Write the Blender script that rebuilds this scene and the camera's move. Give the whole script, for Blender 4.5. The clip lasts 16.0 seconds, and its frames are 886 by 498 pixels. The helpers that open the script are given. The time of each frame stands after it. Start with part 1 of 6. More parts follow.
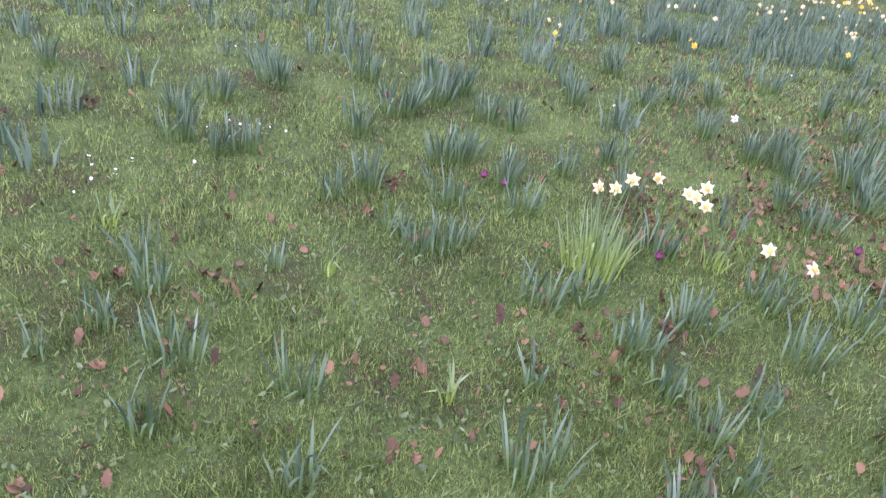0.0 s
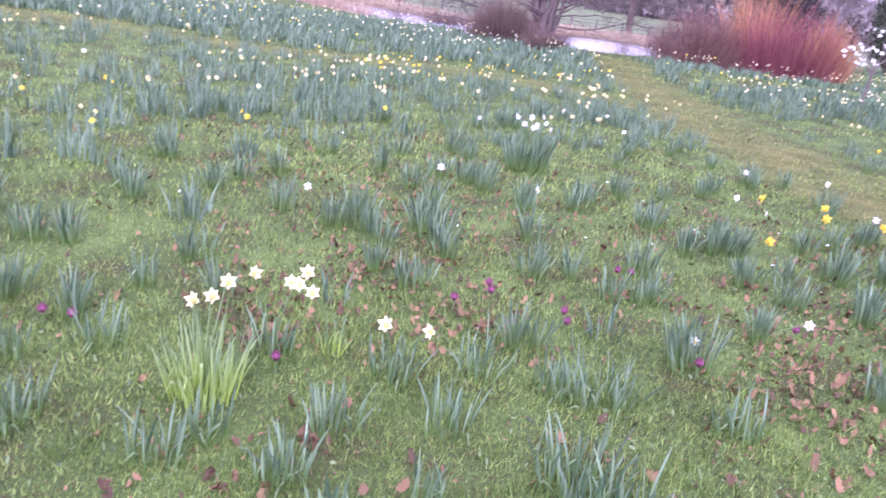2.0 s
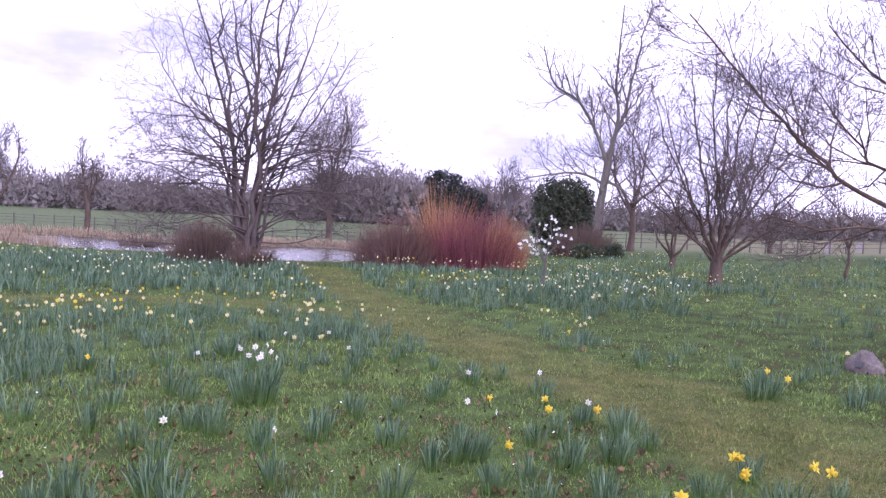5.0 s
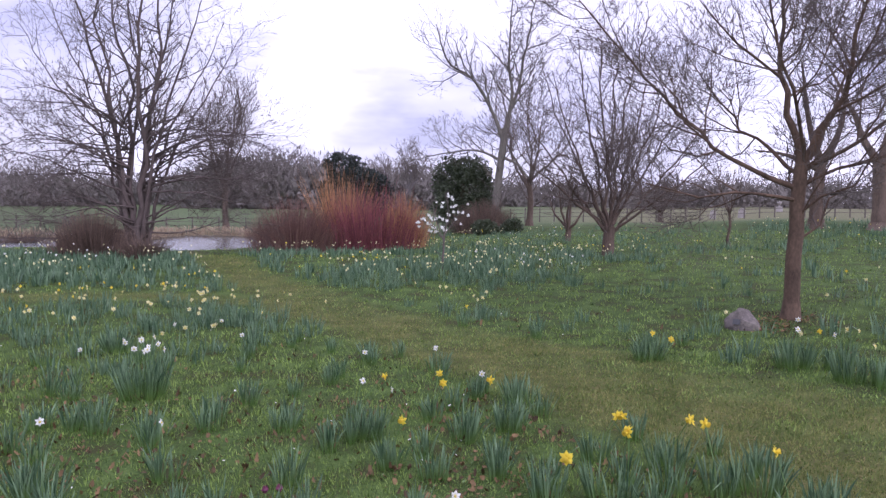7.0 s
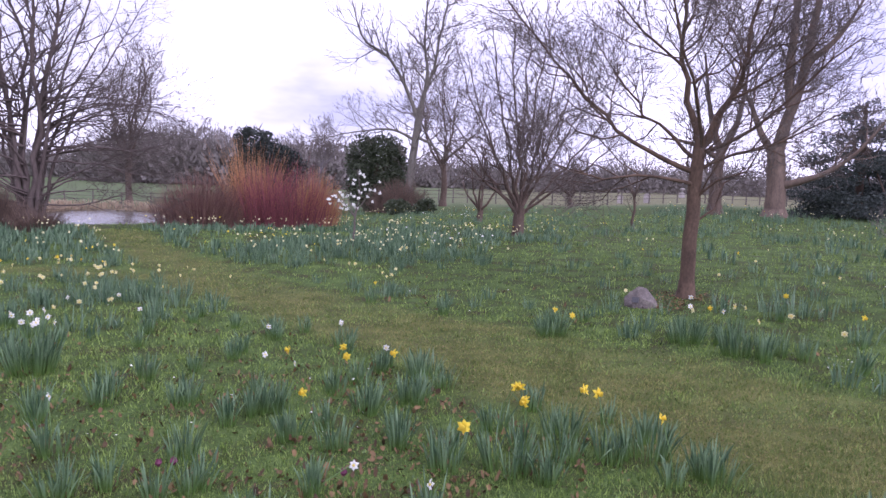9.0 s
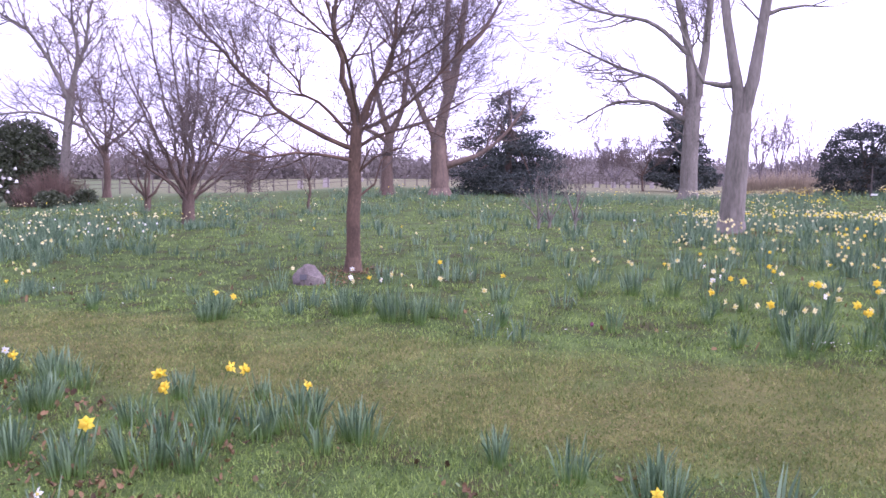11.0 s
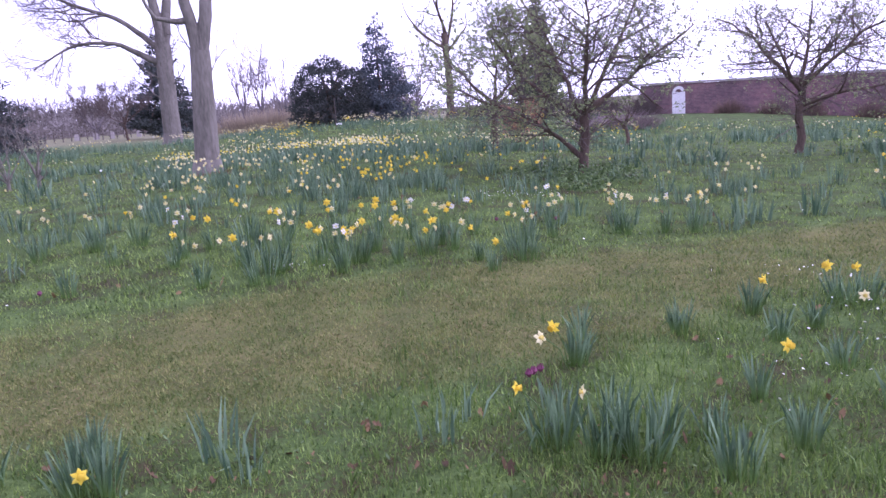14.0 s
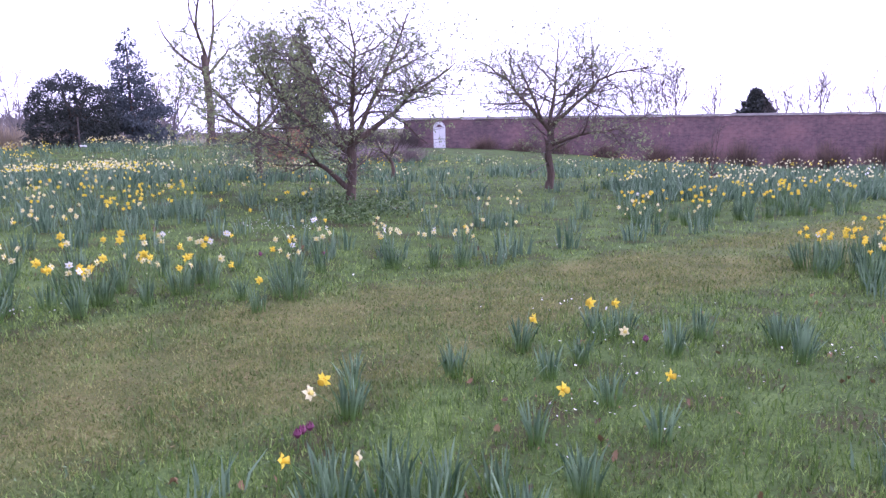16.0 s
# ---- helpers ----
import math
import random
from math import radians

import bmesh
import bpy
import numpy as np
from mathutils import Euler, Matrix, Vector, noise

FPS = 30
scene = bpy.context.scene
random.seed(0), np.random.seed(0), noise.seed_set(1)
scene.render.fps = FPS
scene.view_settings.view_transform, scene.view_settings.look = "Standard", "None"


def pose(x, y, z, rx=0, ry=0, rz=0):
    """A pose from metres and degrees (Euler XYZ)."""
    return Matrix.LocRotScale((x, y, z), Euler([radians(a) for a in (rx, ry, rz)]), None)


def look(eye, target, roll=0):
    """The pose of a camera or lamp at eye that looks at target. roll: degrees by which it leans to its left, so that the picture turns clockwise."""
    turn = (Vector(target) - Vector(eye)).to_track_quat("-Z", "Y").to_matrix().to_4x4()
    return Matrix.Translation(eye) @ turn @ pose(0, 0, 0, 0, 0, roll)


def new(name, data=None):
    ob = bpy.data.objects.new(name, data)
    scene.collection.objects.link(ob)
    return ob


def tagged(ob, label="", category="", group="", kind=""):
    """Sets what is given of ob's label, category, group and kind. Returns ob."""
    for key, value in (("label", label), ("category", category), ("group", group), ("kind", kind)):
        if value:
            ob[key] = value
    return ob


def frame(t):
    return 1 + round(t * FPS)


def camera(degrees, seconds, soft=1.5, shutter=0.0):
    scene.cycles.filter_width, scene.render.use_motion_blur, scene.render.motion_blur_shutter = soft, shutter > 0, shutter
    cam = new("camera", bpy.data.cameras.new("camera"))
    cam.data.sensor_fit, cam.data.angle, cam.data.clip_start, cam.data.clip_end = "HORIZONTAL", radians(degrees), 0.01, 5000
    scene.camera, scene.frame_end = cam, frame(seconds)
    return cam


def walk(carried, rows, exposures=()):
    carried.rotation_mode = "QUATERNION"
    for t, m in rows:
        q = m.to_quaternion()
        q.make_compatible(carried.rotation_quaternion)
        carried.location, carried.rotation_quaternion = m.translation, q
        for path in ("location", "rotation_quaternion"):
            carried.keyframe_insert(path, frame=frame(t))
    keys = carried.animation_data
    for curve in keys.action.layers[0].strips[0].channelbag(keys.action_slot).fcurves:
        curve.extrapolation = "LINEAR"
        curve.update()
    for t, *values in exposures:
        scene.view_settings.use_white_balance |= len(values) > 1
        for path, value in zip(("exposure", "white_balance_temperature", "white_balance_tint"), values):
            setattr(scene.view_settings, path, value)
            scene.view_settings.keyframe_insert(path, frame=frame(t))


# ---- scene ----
# camera: seconds, place, yaw to the left of +y, pitch, roll
PATH = (
    (0.0, 0.025, -0.259, 1.470, 58.77, -27.92, 8.02),
    (0.5, -0.067, -0.199, 1.430, 55.63, -31.28, 9.01),
    (1.0, -0.216, -0.186, 1.406, 47.89, -30.66, 10.06),
    (1.5, -0.308, -0.159, 1.446, 37.65, -24.32, 11.66),
    (2.0, -0.291, -0.048, 1.466, 26.87, -19.31, 7.44),
    (2.5, -0.341, 0.028, 1.501, 17.76, -15.05, 8.11),
    (3.0, -0.397, 0.011, 1.574, 13.34, -9.76, 5.06),
    (3.5, -0.424, -0.005, 1.604, 10.83, -5.47, 4.98),
    (4.0, -0.432, 0.000, 1.615, 8.50, -3.00, 3.87),
    (4.2, -0.436, 0.004, 1.612, 7.85, -2.59, 3.75),
    (6.3, -0.384, 0.097, 1.616, 5.93, -2.62, 1.53),
    (6.5, -0.347, 0.072, 1.617, 4.08, -2.64, 1.18),
    (7.0, -0.320, 0.051, 1.598, 0.18, -3.74, 0.92),
    (7.5, -0.304, 0.030, 1.587, -2.13, -5.06, 1.58),
    (8.0, -0.315, 0.013, 1.592, -1.91, -4.52, 2.35),
    (8.2, -0.320, 0.011, 1.594, -1.70, -4.57, 2.24),
    (10.3, -0.062, 0.079, 1.459, -21.51, -5.67, 1.35),
    (10.5, -0.039, 0.068, 1.457, -23.46, -5.50, 0.97),
    (11.0, 0.035, 0.071, 1.452, -29.29, -5.36, 0.75),
    (11.5, 0.114, 0.047, 1.442, -35.67, -6.10, -0.08),
    (12.0, 0.192, 0.028, 1.463, -41.22, -4.72, -1.91),
    (12.5, 0.292, -0.004, 1.453, -48.77, -5.51, -2.47),
    (13.0, 0.374, -0.003, 1.438, -55.98, -6.83, -2.71),
    (13.5, 0.478, 0.003, 1.415, -59.77, -7.98, -2.07),
    (14.0, 0.554, -0.021, 1.370, -64.72, -10.37, -3.84),
    (14.5, 0.626, 0.015, 1.358, -70.90, -11.30, -1.87),
    (15.0, 0.702, 0.106, 1.370, -75.57, -9.17, -3.56),
    (15.5, 0.773, 0.135, 1.382, -78.85, -8.96, -2.40),
    (16.0, 0.863, 0.084, 1.379, -82.27, -9.00, -1.38),
)
EXPOSURE = ((0, 0.56, 5430, 55), (1.5, 0.90, 5350, 63), (2.5, 1.05, 5390, 61), (3.5, 0.82, 5420, 54), (4.2, 0.46, 5420, 53), (6.3, -0.40, 5600, 33), (8.2, -0.40, 5600, 32), (10.3, 0.28, 5500, 51), (11, 0.36, 5500, 51), (12.5, 0.24, 5440, 48), (13.5, 0.10, 5350, 50), (14.5, 0.08, 5230, 51), (16, 0.26, 5250, 51))


def aimed(x, y, z, yaw, pitch, roll):
    return pose(x, y, z, 0, 0, yaw) @ pose(0, 0, 0, 90 + pitch) @ pose(0, 0, 0, 0, 0, roll)


cam = camera(59.8, 16.0, soft=1.35, shutter=0.15)
walk(cam, [(row[0], aimed(*row[1:])) for row in PATH], EXPOSURE)

# ---- sky and sun ----
world = bpy.data.worlds.new("overcast_sky")
scene.world = world
world.use_nodes = True
wn, wl = world.node_tree.nodes, world.node_tree.links
wn.clear()
sky = wn.new("ShaderNodeTexSky")
sky.sky_type = "NISHITA"
sky.sun_disc = False
sky.sun_elevation, sky.sun_rotation = radians(38), radians(150)
blue = wn.new("ShaderNodeBackground")
blue.inputs["Strength"].default_value = 0.12
wl.new(sky.outputs["Color"], blue.inputs["Color"])
where = wn.new("ShaderNodeTexCoord")
squash = wn.new("ShaderNodeMapping")
squash.inputs["Scale"].default_value = (1.5, 1.5, 4.5)
wl.new(where.outputs["Generated"], squash.inputs["Vector"])
puff = wn.new("ShaderNodeTexNoise")
puff.inputs["Scale"].default_value = 1.7
puff.inputs["Detail"].default_value = 6
puff.inputs["Roughness"].default_value = 0.52
wl.new(squash.outputs["Vector"], puff.inputs["Vector"])
shade = wn.new("ShaderNodeValToRGB")
shade.color_ramp.elements[0].position, shade.color_ramp.elements[0].color = 0.36, (0.50, 0.50, 0.585, 1)
shade.color_ramp.elements[1].position, shade.color_ramp.elements[1].color = 0.54, (1.0, 0.985, 1.02, 1)
wl.new(puff.outputs["Fac"], shade.inputs["Fac"])
cloud = wn.new("ShaderNodeBackground")
# an overcast sky is brighter overhead than at the horizon, and brighter on the sun's side
split = wn.new("ShaderNodeSeparateXYZ")
wl.new(where.outputs["Generated"], split.inputs[0])
lift = wn.new("ShaderNodeMapRange")
lift.inputs["From Min"].default_value, lift.inputs["From Max"].default_value = 0.0, 1.0
lift.inputs["To Min"].default_value, lift.inputs["To Max"].default_value = 1.75, 1.95
wl.new(split.outputs["Z"], lift.inputs["Value"])
side = wn.new("ShaderNodeVectorMath")
side.operation = "DOT_PRODUCT"
side.inputs[1].default_value = (0.87, -0.5, 0.0)
wl.new(where.outputs["Generated"], side.inputs[0])
sunward = wn.new("ShaderNodeMapRange")
sunward.inputs["From Min"].default_value, sunward.inputs["From Max"].default_value = -0.6, 1.0
sunward.inputs["To Min"].default_value, sunward.inputs["To Max"].default_value = 0.0, 0.9
wl.new(side.outputs["Value"], sunward.inputs["Value"])
total = wn.new("ShaderNodeMath")
total.operation = "ADD"
wl.new(lift.outputs["Result"], total.inputs[0])
wl.new(sunward.outputs["Result"], total.inputs[1])
wl.new(total.outputs[0], cloud.inputs["Strength"])
wl.new(shade.outputs["Color"], cloud.inputs["Color"])
blend = wn.new("ShaderNodeMixShader")
blend.inputs["Fac"].default_value = 0.9
wl.new(blue.outputs["Background"], blend.inputs[1])
wl.new(cloud.outputs["Background"], blend.inputs[2])
sky_out = wn.new("ShaderNodeOutputWorld")
wl.new(blend.outputs["Shader"], sky_out.inputs["Surface"])

sun = new("sun", bpy.data.lights.new("sun", "SUN"))
sun.data.energy, sun.data.angle, sun.data.color = 1.4, radians(12), (1.0, 0.95, 0.88)
sun.matrix_world = look((20, -35, 40), (0, 0, 0))


# ---- materials ----
def material(name, low, high, scale=8.0, rough=0.8, bump=0.0, island=0.0, fine=60.0, through_light=0.0, spec=0.3, stretch=(1, 1, 1), stain=None, span=None):
    """Two colours mixed by two scales of noise; island: share of a shade of its own for each loose piece."""
    mat = bpy.data.materials.new(name)
    mat.use_nodes = True
    nodes, links = mat.node_tree.nodes, mat.node_tree.links
    bsdf = nodes["Principled BSDF"]
    bsdf.inputs["Roughness"].default_value = rough
    bsdf.inputs["Specular IOR Level"].default_value = spec
    co = nodes.new("ShaderNodeTexCoord")
    mp = nodes.new("ShaderNodeMapping")
    mp.inputs["Scale"].default_value = stretch
    links.new(co.outputs["Object"], mp.inputs["Vector"])
    big, small = nodes.new("ShaderNodeTexNoise"), nodes.new("ShaderNodeTexNoise")
    for node, s in ((big, scale), (small, fine)):
        node.inputs["Scale"].default_value = s
        node.inputs["Detail"].default_value = 4
        links.new(mp.outputs["Vector"], node.inputs["Vector"])
    mean = nodes.new("ShaderNodeMath")
    mean.operation = "MULTIPLY_ADD"
    links.new(small.outputs["Fac"], mean.inputs[0])
    mean.inputs[1].default_value = 0.45
    half = nodes.new("ShaderNodeMath")
    half.operation = "MULTIPLY"
    links.new(big.outputs["Fac"], half.inputs[0])
    half.inputs[1].default_value = 0.55
    links.new(half.outputs[0], mean.inputs[2])
    fac = mean.outputs[0]
    if island:
        geo = nodes.new("ShaderNodeNewGeometry")
        inf = nodes.new("ShaderNodeObjectInfo")
        both = nodes.new("ShaderNodeMath")
        both.operation = "ADD"
        links.new(geo.outputs["Random Per Island"], both.inputs[0])
        links.new(inf.outputs["Random"], both.inputs[1])
        wrap = nodes.new("ShaderNodeMath")
        wrap.operation = "FRACT"
        links.new(both.outputs[0], wrap.inputs[0])
        mx = nodes.new("ShaderNodeMix")
        mx.inputs["Factor"].default_value = island
        links.new(fac, mx.inputs["A"])
        links.new(wrap.outputs[0], mx.inputs["B"])
        fac = mx.outputs["Result"]
    ramp = nodes.new("ShaderNodeValToRGB")
    lo, hi = span or ((0.3, 0.7) if not island else (0.15, 0.85))
    ramp.color_ramp.elements[0].position, ramp.color_ramp.elements[0].color = lo, (*low, 1)
    ramp.color_ramp.elements[1].position, ramp.color_ramp.elements[1].color = hi, (*high, 1)
    if stain:
        mid = ramp.color_ramp.elements.new(0.5)
        mid.color = (*stain, 1)
    links.new(fac, ramp.inputs["Fac"])
    links.new(ramp.outputs["Color"], bsdf.inputs["Base Color"])
    if bump:
        bp = nodes.new("ShaderNodeBump")
        bp.inputs["Strength"].default_value = bump
        bp.inputs["Distance"].default_value = 0.02
        links.new(mean.outputs[0], bp.inputs["Height"])
        links.new(bp.outputs["Normal"], bsdf.inputs["Normal"])
    if through_light:
        thin = nodes.new("ShaderNodeBsdfTranslucent")
        links.new(ramp.outputs["Color"], thin.inputs["Color"])
        ms = nodes.new("ShaderNodeMixShader")
        ms.inputs["Fac"].default_value = through_light
        links.new(bsdf.outputs["BSDF"], ms.inputs[1])
        links.new(thin.outputs["BSDF"], ms.inputs[2])
        links.new(ms.outputs["Shader"], nodes["Material Output"].inputs["Surface"])
    return mat


def ground_material():
    """Turf with soil showing through; the attribute "worn" leads to the trodden mown lane, "field" to far pasture."""
    mat = material("turf", (0.05, 0.046, 0.02), (0.10, 0.15, 0.04), 2.4, 0.95, 0.8, 0, 55.0, spec=0.1, span=(0.39, 0.64), stain=(0.05, 0.085, 0.022))
    nodes, links = mat.node_tree.nodes, mat.node_tree.links
    ramp = next(n for n in nodes if n.type == "VALTORGB")
    source = ramp.outputs["Color"]
    fac = ramp.inputs["Fac"].links[0].from_socket
    for name, low, high in (("worn", (0.072, 0.084, 0.024), (0.14, 0.13, 0.046)), ("field", (0.076, 0.104, 0.046), (0.118, 0.15, 0.07)), ("stubble", (0.115, 0.118, 0.06), (0.175, 0.168, 0.092)), ("mud", (0.05, 0.04, 0.025), (0.12, 0.09, 0.06))):
        at = nodes.new("ShaderNodeAttribute")
        at.attribute_name = name
        other = nodes.new("ShaderNodeValToRGB")
        other.color_ramp.elements[0].position, other.color_ramp.elements[0].color = 0.40, (*low, 1)
        other.color_ramp.elements[1].position, other.color_ramp.elements[1].color = 0.60, (*high, 1)
        links.new(fac, other.inputs["Fac"])
        mx = nodes.new("ShaderNodeMix")
        mx.data_type = "RGBA"
        links.new(at.outputs["Fac"], mx.inputs[0])
        links.new(source, mx.inputs[6])
        links.new(other.outputs["Color"], mx.inputs[7])
        source = mx.outputs[2]
    links.new(source, nodes["Principled BSDF"].inputs["Base Color"])
    return mat


TURF = ground_material()
GRASS = material("grass_blade", (0.016, 0.042, 0.009), (0.285, 0.40, 0.092), 2.6, 0.5, 0, 0.34, 13.0, 0.15, span=(0.30, 0.63))
DRY = material("mown_grass_blade", (0.074, 0.118, 0.026), (0.30, 0.305, 0.10), 2.6, 0.7, 0, 0.30, 9.0, 0.2, span=(0.32, 0.64), stain=(0.148, 0.20, 0.05))
LEAF = material("daffodil_leaf", (0.034, 0.082, 0.04), (0.21, 0.315, 0.18), 6.0, 0.42, 0, 0.6, 40.0, 0.25, spec=0.4)


def tuft_material(name, low, high, foot, top):
    """Daffodil leaves of a clump: blue-green, paling to lime at the foot where they leave the bulb."""
    mat = material(name, low, high, 6.0, 0.42, 0, 0.65, 40.0, 0.25, spec=0.35)
    nodes, links = mat.node_tree.nodes, mat.node_tree.links
    ramp = next(n for n in nodes if n.type == "VALTORGB")
    co, split, span, mx = nodes.new("ShaderNodeTexCoord"), nodes.new("ShaderNodeSeparateXYZ"), nodes.new("ShaderNodeMapRange"), nodes.new("ShaderNodeMix")
    links.new(co.outputs["Object"], split.inputs[0])
    links.new(split.outputs["Z"], span.inputs["Value"])
    span.inputs["From Min"].default_value, span.inputs["From Max"].default_value = 0.01, top
    mx.data_type = "RGBA"
    links.new(span.outputs["Result"], mx.inputs[0])
    mx.inputs[6].default_value = (*foot, 1)
    links.new(ramp.outputs["Color"], mx.inputs[7])
    for node in nodes:
        if node.type in ("BSDF_PRINCIPLED", "BSDF_TRANSLUCENT"):
            links.new(mx.outputs[2], node.inputs[0])
    return mat


TUFT_LEAF = tuft_material("daffodil_tuft_leaf", (0.028, 0.07, 0.032), (0.215, 0.325, 0.175), (0.12, 0.215, 0.045), 0.09)
TUFT_GREEN = tuft_material("daffodil_fresh_leaf", (0.07, 0.135, 0.05), (0.25, 0.365, 0.165), (0.31, 0.45, 0.07), 0.14)
STEM = material("flower_stem", (0.10, 0.18, 0.05), (0.16, 0.26, 0.09), 9.0, 0.5, 0, 0.3, 40.0, 0.2)
LIME = material("young_leaf", (0.04, 0.092, 0.016), (0.165, 0.255, 0.052), 6.0, 0.5, 0, 0.5, 40.0, 0.3)
CREAM = material("cream_petal", (0.76, 0.69, 0.30), (0.88, 0.84, 0.52), 30.0, 0.55, 0, 0.2, 90.0, 0.3)
WHITE = material("white_petal", (0.80, 0.80, 0.72), (0.93, 0.93, 0.90), 30.0, 0.55, 0, 0.2, 90.0, 0.3)
YELLOW = material("yellow_petal", (0.86, 0.64, 0.03), (0.95, 0.79, 0.10), 30.0, 0.5, 0, 0.2, 90.0, 0.4)
LEMON = material("lemon_trumpet", (0.80, 0.66, 0.12), (0.90, 0.80, 0.28), 30.0, 0.5, 0, 0.2, 90.0, 0.25)
PURPLE = material("purple_petal", (0.13, 0.035, 0.07), (0.27, 0.085, 0.15), 30.0, 0.5, 0, 0.4, 90.0, 0.2)
DEAD = material("dead_oak_leaf", (0.03, 0.019, 0.010), (0.27, 0.17, 0.078), 30.0, 0.75, 0, 0.55, 160.0, 0.1)
BARK = material("grey_brown_bark", (0.056, 0.042, 0.033), (0.182, 0.134, 0.102), 5.0, 0.9, 0.8, 0, 40.0, spec=0.15, stretch=(1, 1, 0.25))
BARK_RED = material("red_brown_bark", (0.045, 0.032, 0.024), (0.185, 0.125, 0.085), 5.0, 0.85, 0.8, 0, 35.0, spec=0.2, stretch=(1, 1, 0.5))
OAK_BARK = material("old_oak_bark", (0.085, 0.066, 0.052), (0.25, 0.185, 0.142), 4.0, 0.9, 1.0, 0, 26.0, spec=0.15, stretch=(1, 1, 0.25))
BARK_PALE = material("pale_grey_bark", (0.095, 0.09, 0.07), (0.285, 0.26, 0.22), 4.0, 0.9, 1.0, 0, 26.0, spec=0.15, stretch=(1, 1, 0.25))
TWIG = material("twig_bark", (0.085, 0.071, 0.062), (0.20, 0.168, 0.146), 3.0, 0.85, 0, 0.4, 20.0, spec=0.15)
YEW = material("yew_needles", (0.026, 0.034, 0.031), (0.085, 0.098, 0.082), 2.0, 0.6, 0, 0.5, 12.0, 0.1)
CEDAR = material("cedar_needles", (0.025, 0.036, 0.033), (0.095, 0.115, 0.098), 2.0, 0.6, 0, 0.5, 12.0, 0.1)
HOLLY = material("holly_leaves", (0.036, 0.05, 0.028), (0.12, 0.145, 0.08), 2.0, 0.4, 0, 0.5, 12.0, 0.1)
BUD = material("spring_bud_leaves", (0.15, 0.20, 0.08), (0.37, 0.43, 0.19), 2.0, 0.6, 0, 0.6, 12.0, 0.35)
COPPER = material("copper_leaves", (0.28, 0.13, 0.075), (0.50, 0.27, 0.17), 2.0, 0.6, 0, 0.6, 12.0, 0.3)
# twig colour lightened to paint in the haze over the far woods
WOODS = material("hazed_distant_wood", (0.19, 0.172, 0.155), (0.268, 0.246, 0.222), 0.05, 1.0, 0, 0.2, 0.6, 0, 0.0, span=(0.35, 0.65))
RUST = material("rust_red_stems", (0.13, 0.045, 0.052), (0.37, 0.118, 0.125), 3.0, 0.6, 0, 0.6, 20.0)
ORANGE = material("orange_stems", (0.34, 0.16, 0.07), (0.56, 0.32, 0.15), 3.0, 0.6, 0, 0.6, 20.0)
BROWN_STEM = material("brown_stems", (0.085, 0.060, 0.046), (0.215, 0.15, 0.11), 3.0, 0.7, 0, 0.6, 20.0)
OLIVE_STEM = material("olive_purple_stems", (0.13, 0.062, 0.06), (0.31, 0.19, 0.14), 3.0, 0.7, 0, 0.7, 20.0)
BRUSH = material("cut_brushwood", (0.20, 0.155, 0.155), (0.38, 0.30, 0.295), 3.0, 0.8, 0, 0.6, 20.0)
OSIER = material("osier_stems", (0.22, 0.175, 0.115), (0.38, 0.32, 0.22), 3.0, 0.7, 0, 0.6, 20.0)
# paler and bluer than the near bark: distance haze put into the colour
HAZED_BARK = material("hazed_far_bark", (0.13, 0.115, 0.12), (0.22, 0.195, 0.20), 2.0, 0.9, 0, 0.3, 20.0)
ALDER = material("alder_bark", (0.075, 0.058, 0.05), (0.18, 0.145, 0.13), 3.0, 0.9, 0.6, 0, 30.0, spec=0.15, stretch=(1, 1, 0.25))
FIR = material("blue_fir_needles", (0.036, 0.052, 0.056), (0.12, 0.145, 0.15), 2.0, 0.6, 0, 0.5, 12.0, 0.1)
WEED = material("weed_leaf", (0.03, 0.065, 0.02), (0.16, 0.24, 0.08), 3.0, 0.45, 0, 0.6, 20.0, 0.15)
STRAW = material("trodden_straw", (0.09, 0.085, 0.032), (0.27, 0.225, 0.10), 3.0, 0.8, 0, 0.7, 20.0, 0.2)
REED = material("dry_reed", (0.30, 0.22, 0.14), (0.52, 0.42, 0.29), 3.0, 0.8, 0, 0.6, 20.0, 0.2)
STONE = material("boulder_stone", (0.09, 0.08, 0.062), (0.29, 0.26, 0.205), 7.0, 0.9, 0.9, 0, 45.0, stain=(0.15, 0.13, 0.12))
PLAQUE = material("dark_plaque", (0.06, 0.06, 0.062), (0.11, 0.11, 0.115), 8.0, 0.5, 0.1)
FENCE = material("fence_wood", (0.08, 0.068, 0.06), (0.17, 0.145, 0.125), 6.0, 0.9, 0.3, 0, 40.0)
PAINT = material("white_painted_wood", (0.70, 0.69, 0.68), (0.82, 0.82, 0.81), 6.0, 0.6, 0.1)
COPING = material("stone_coping", (0.26, 0.24, 0.22), (0.44, 0.41, 0.38), 2.0, 0.9, 0.3, 0, 20.0)


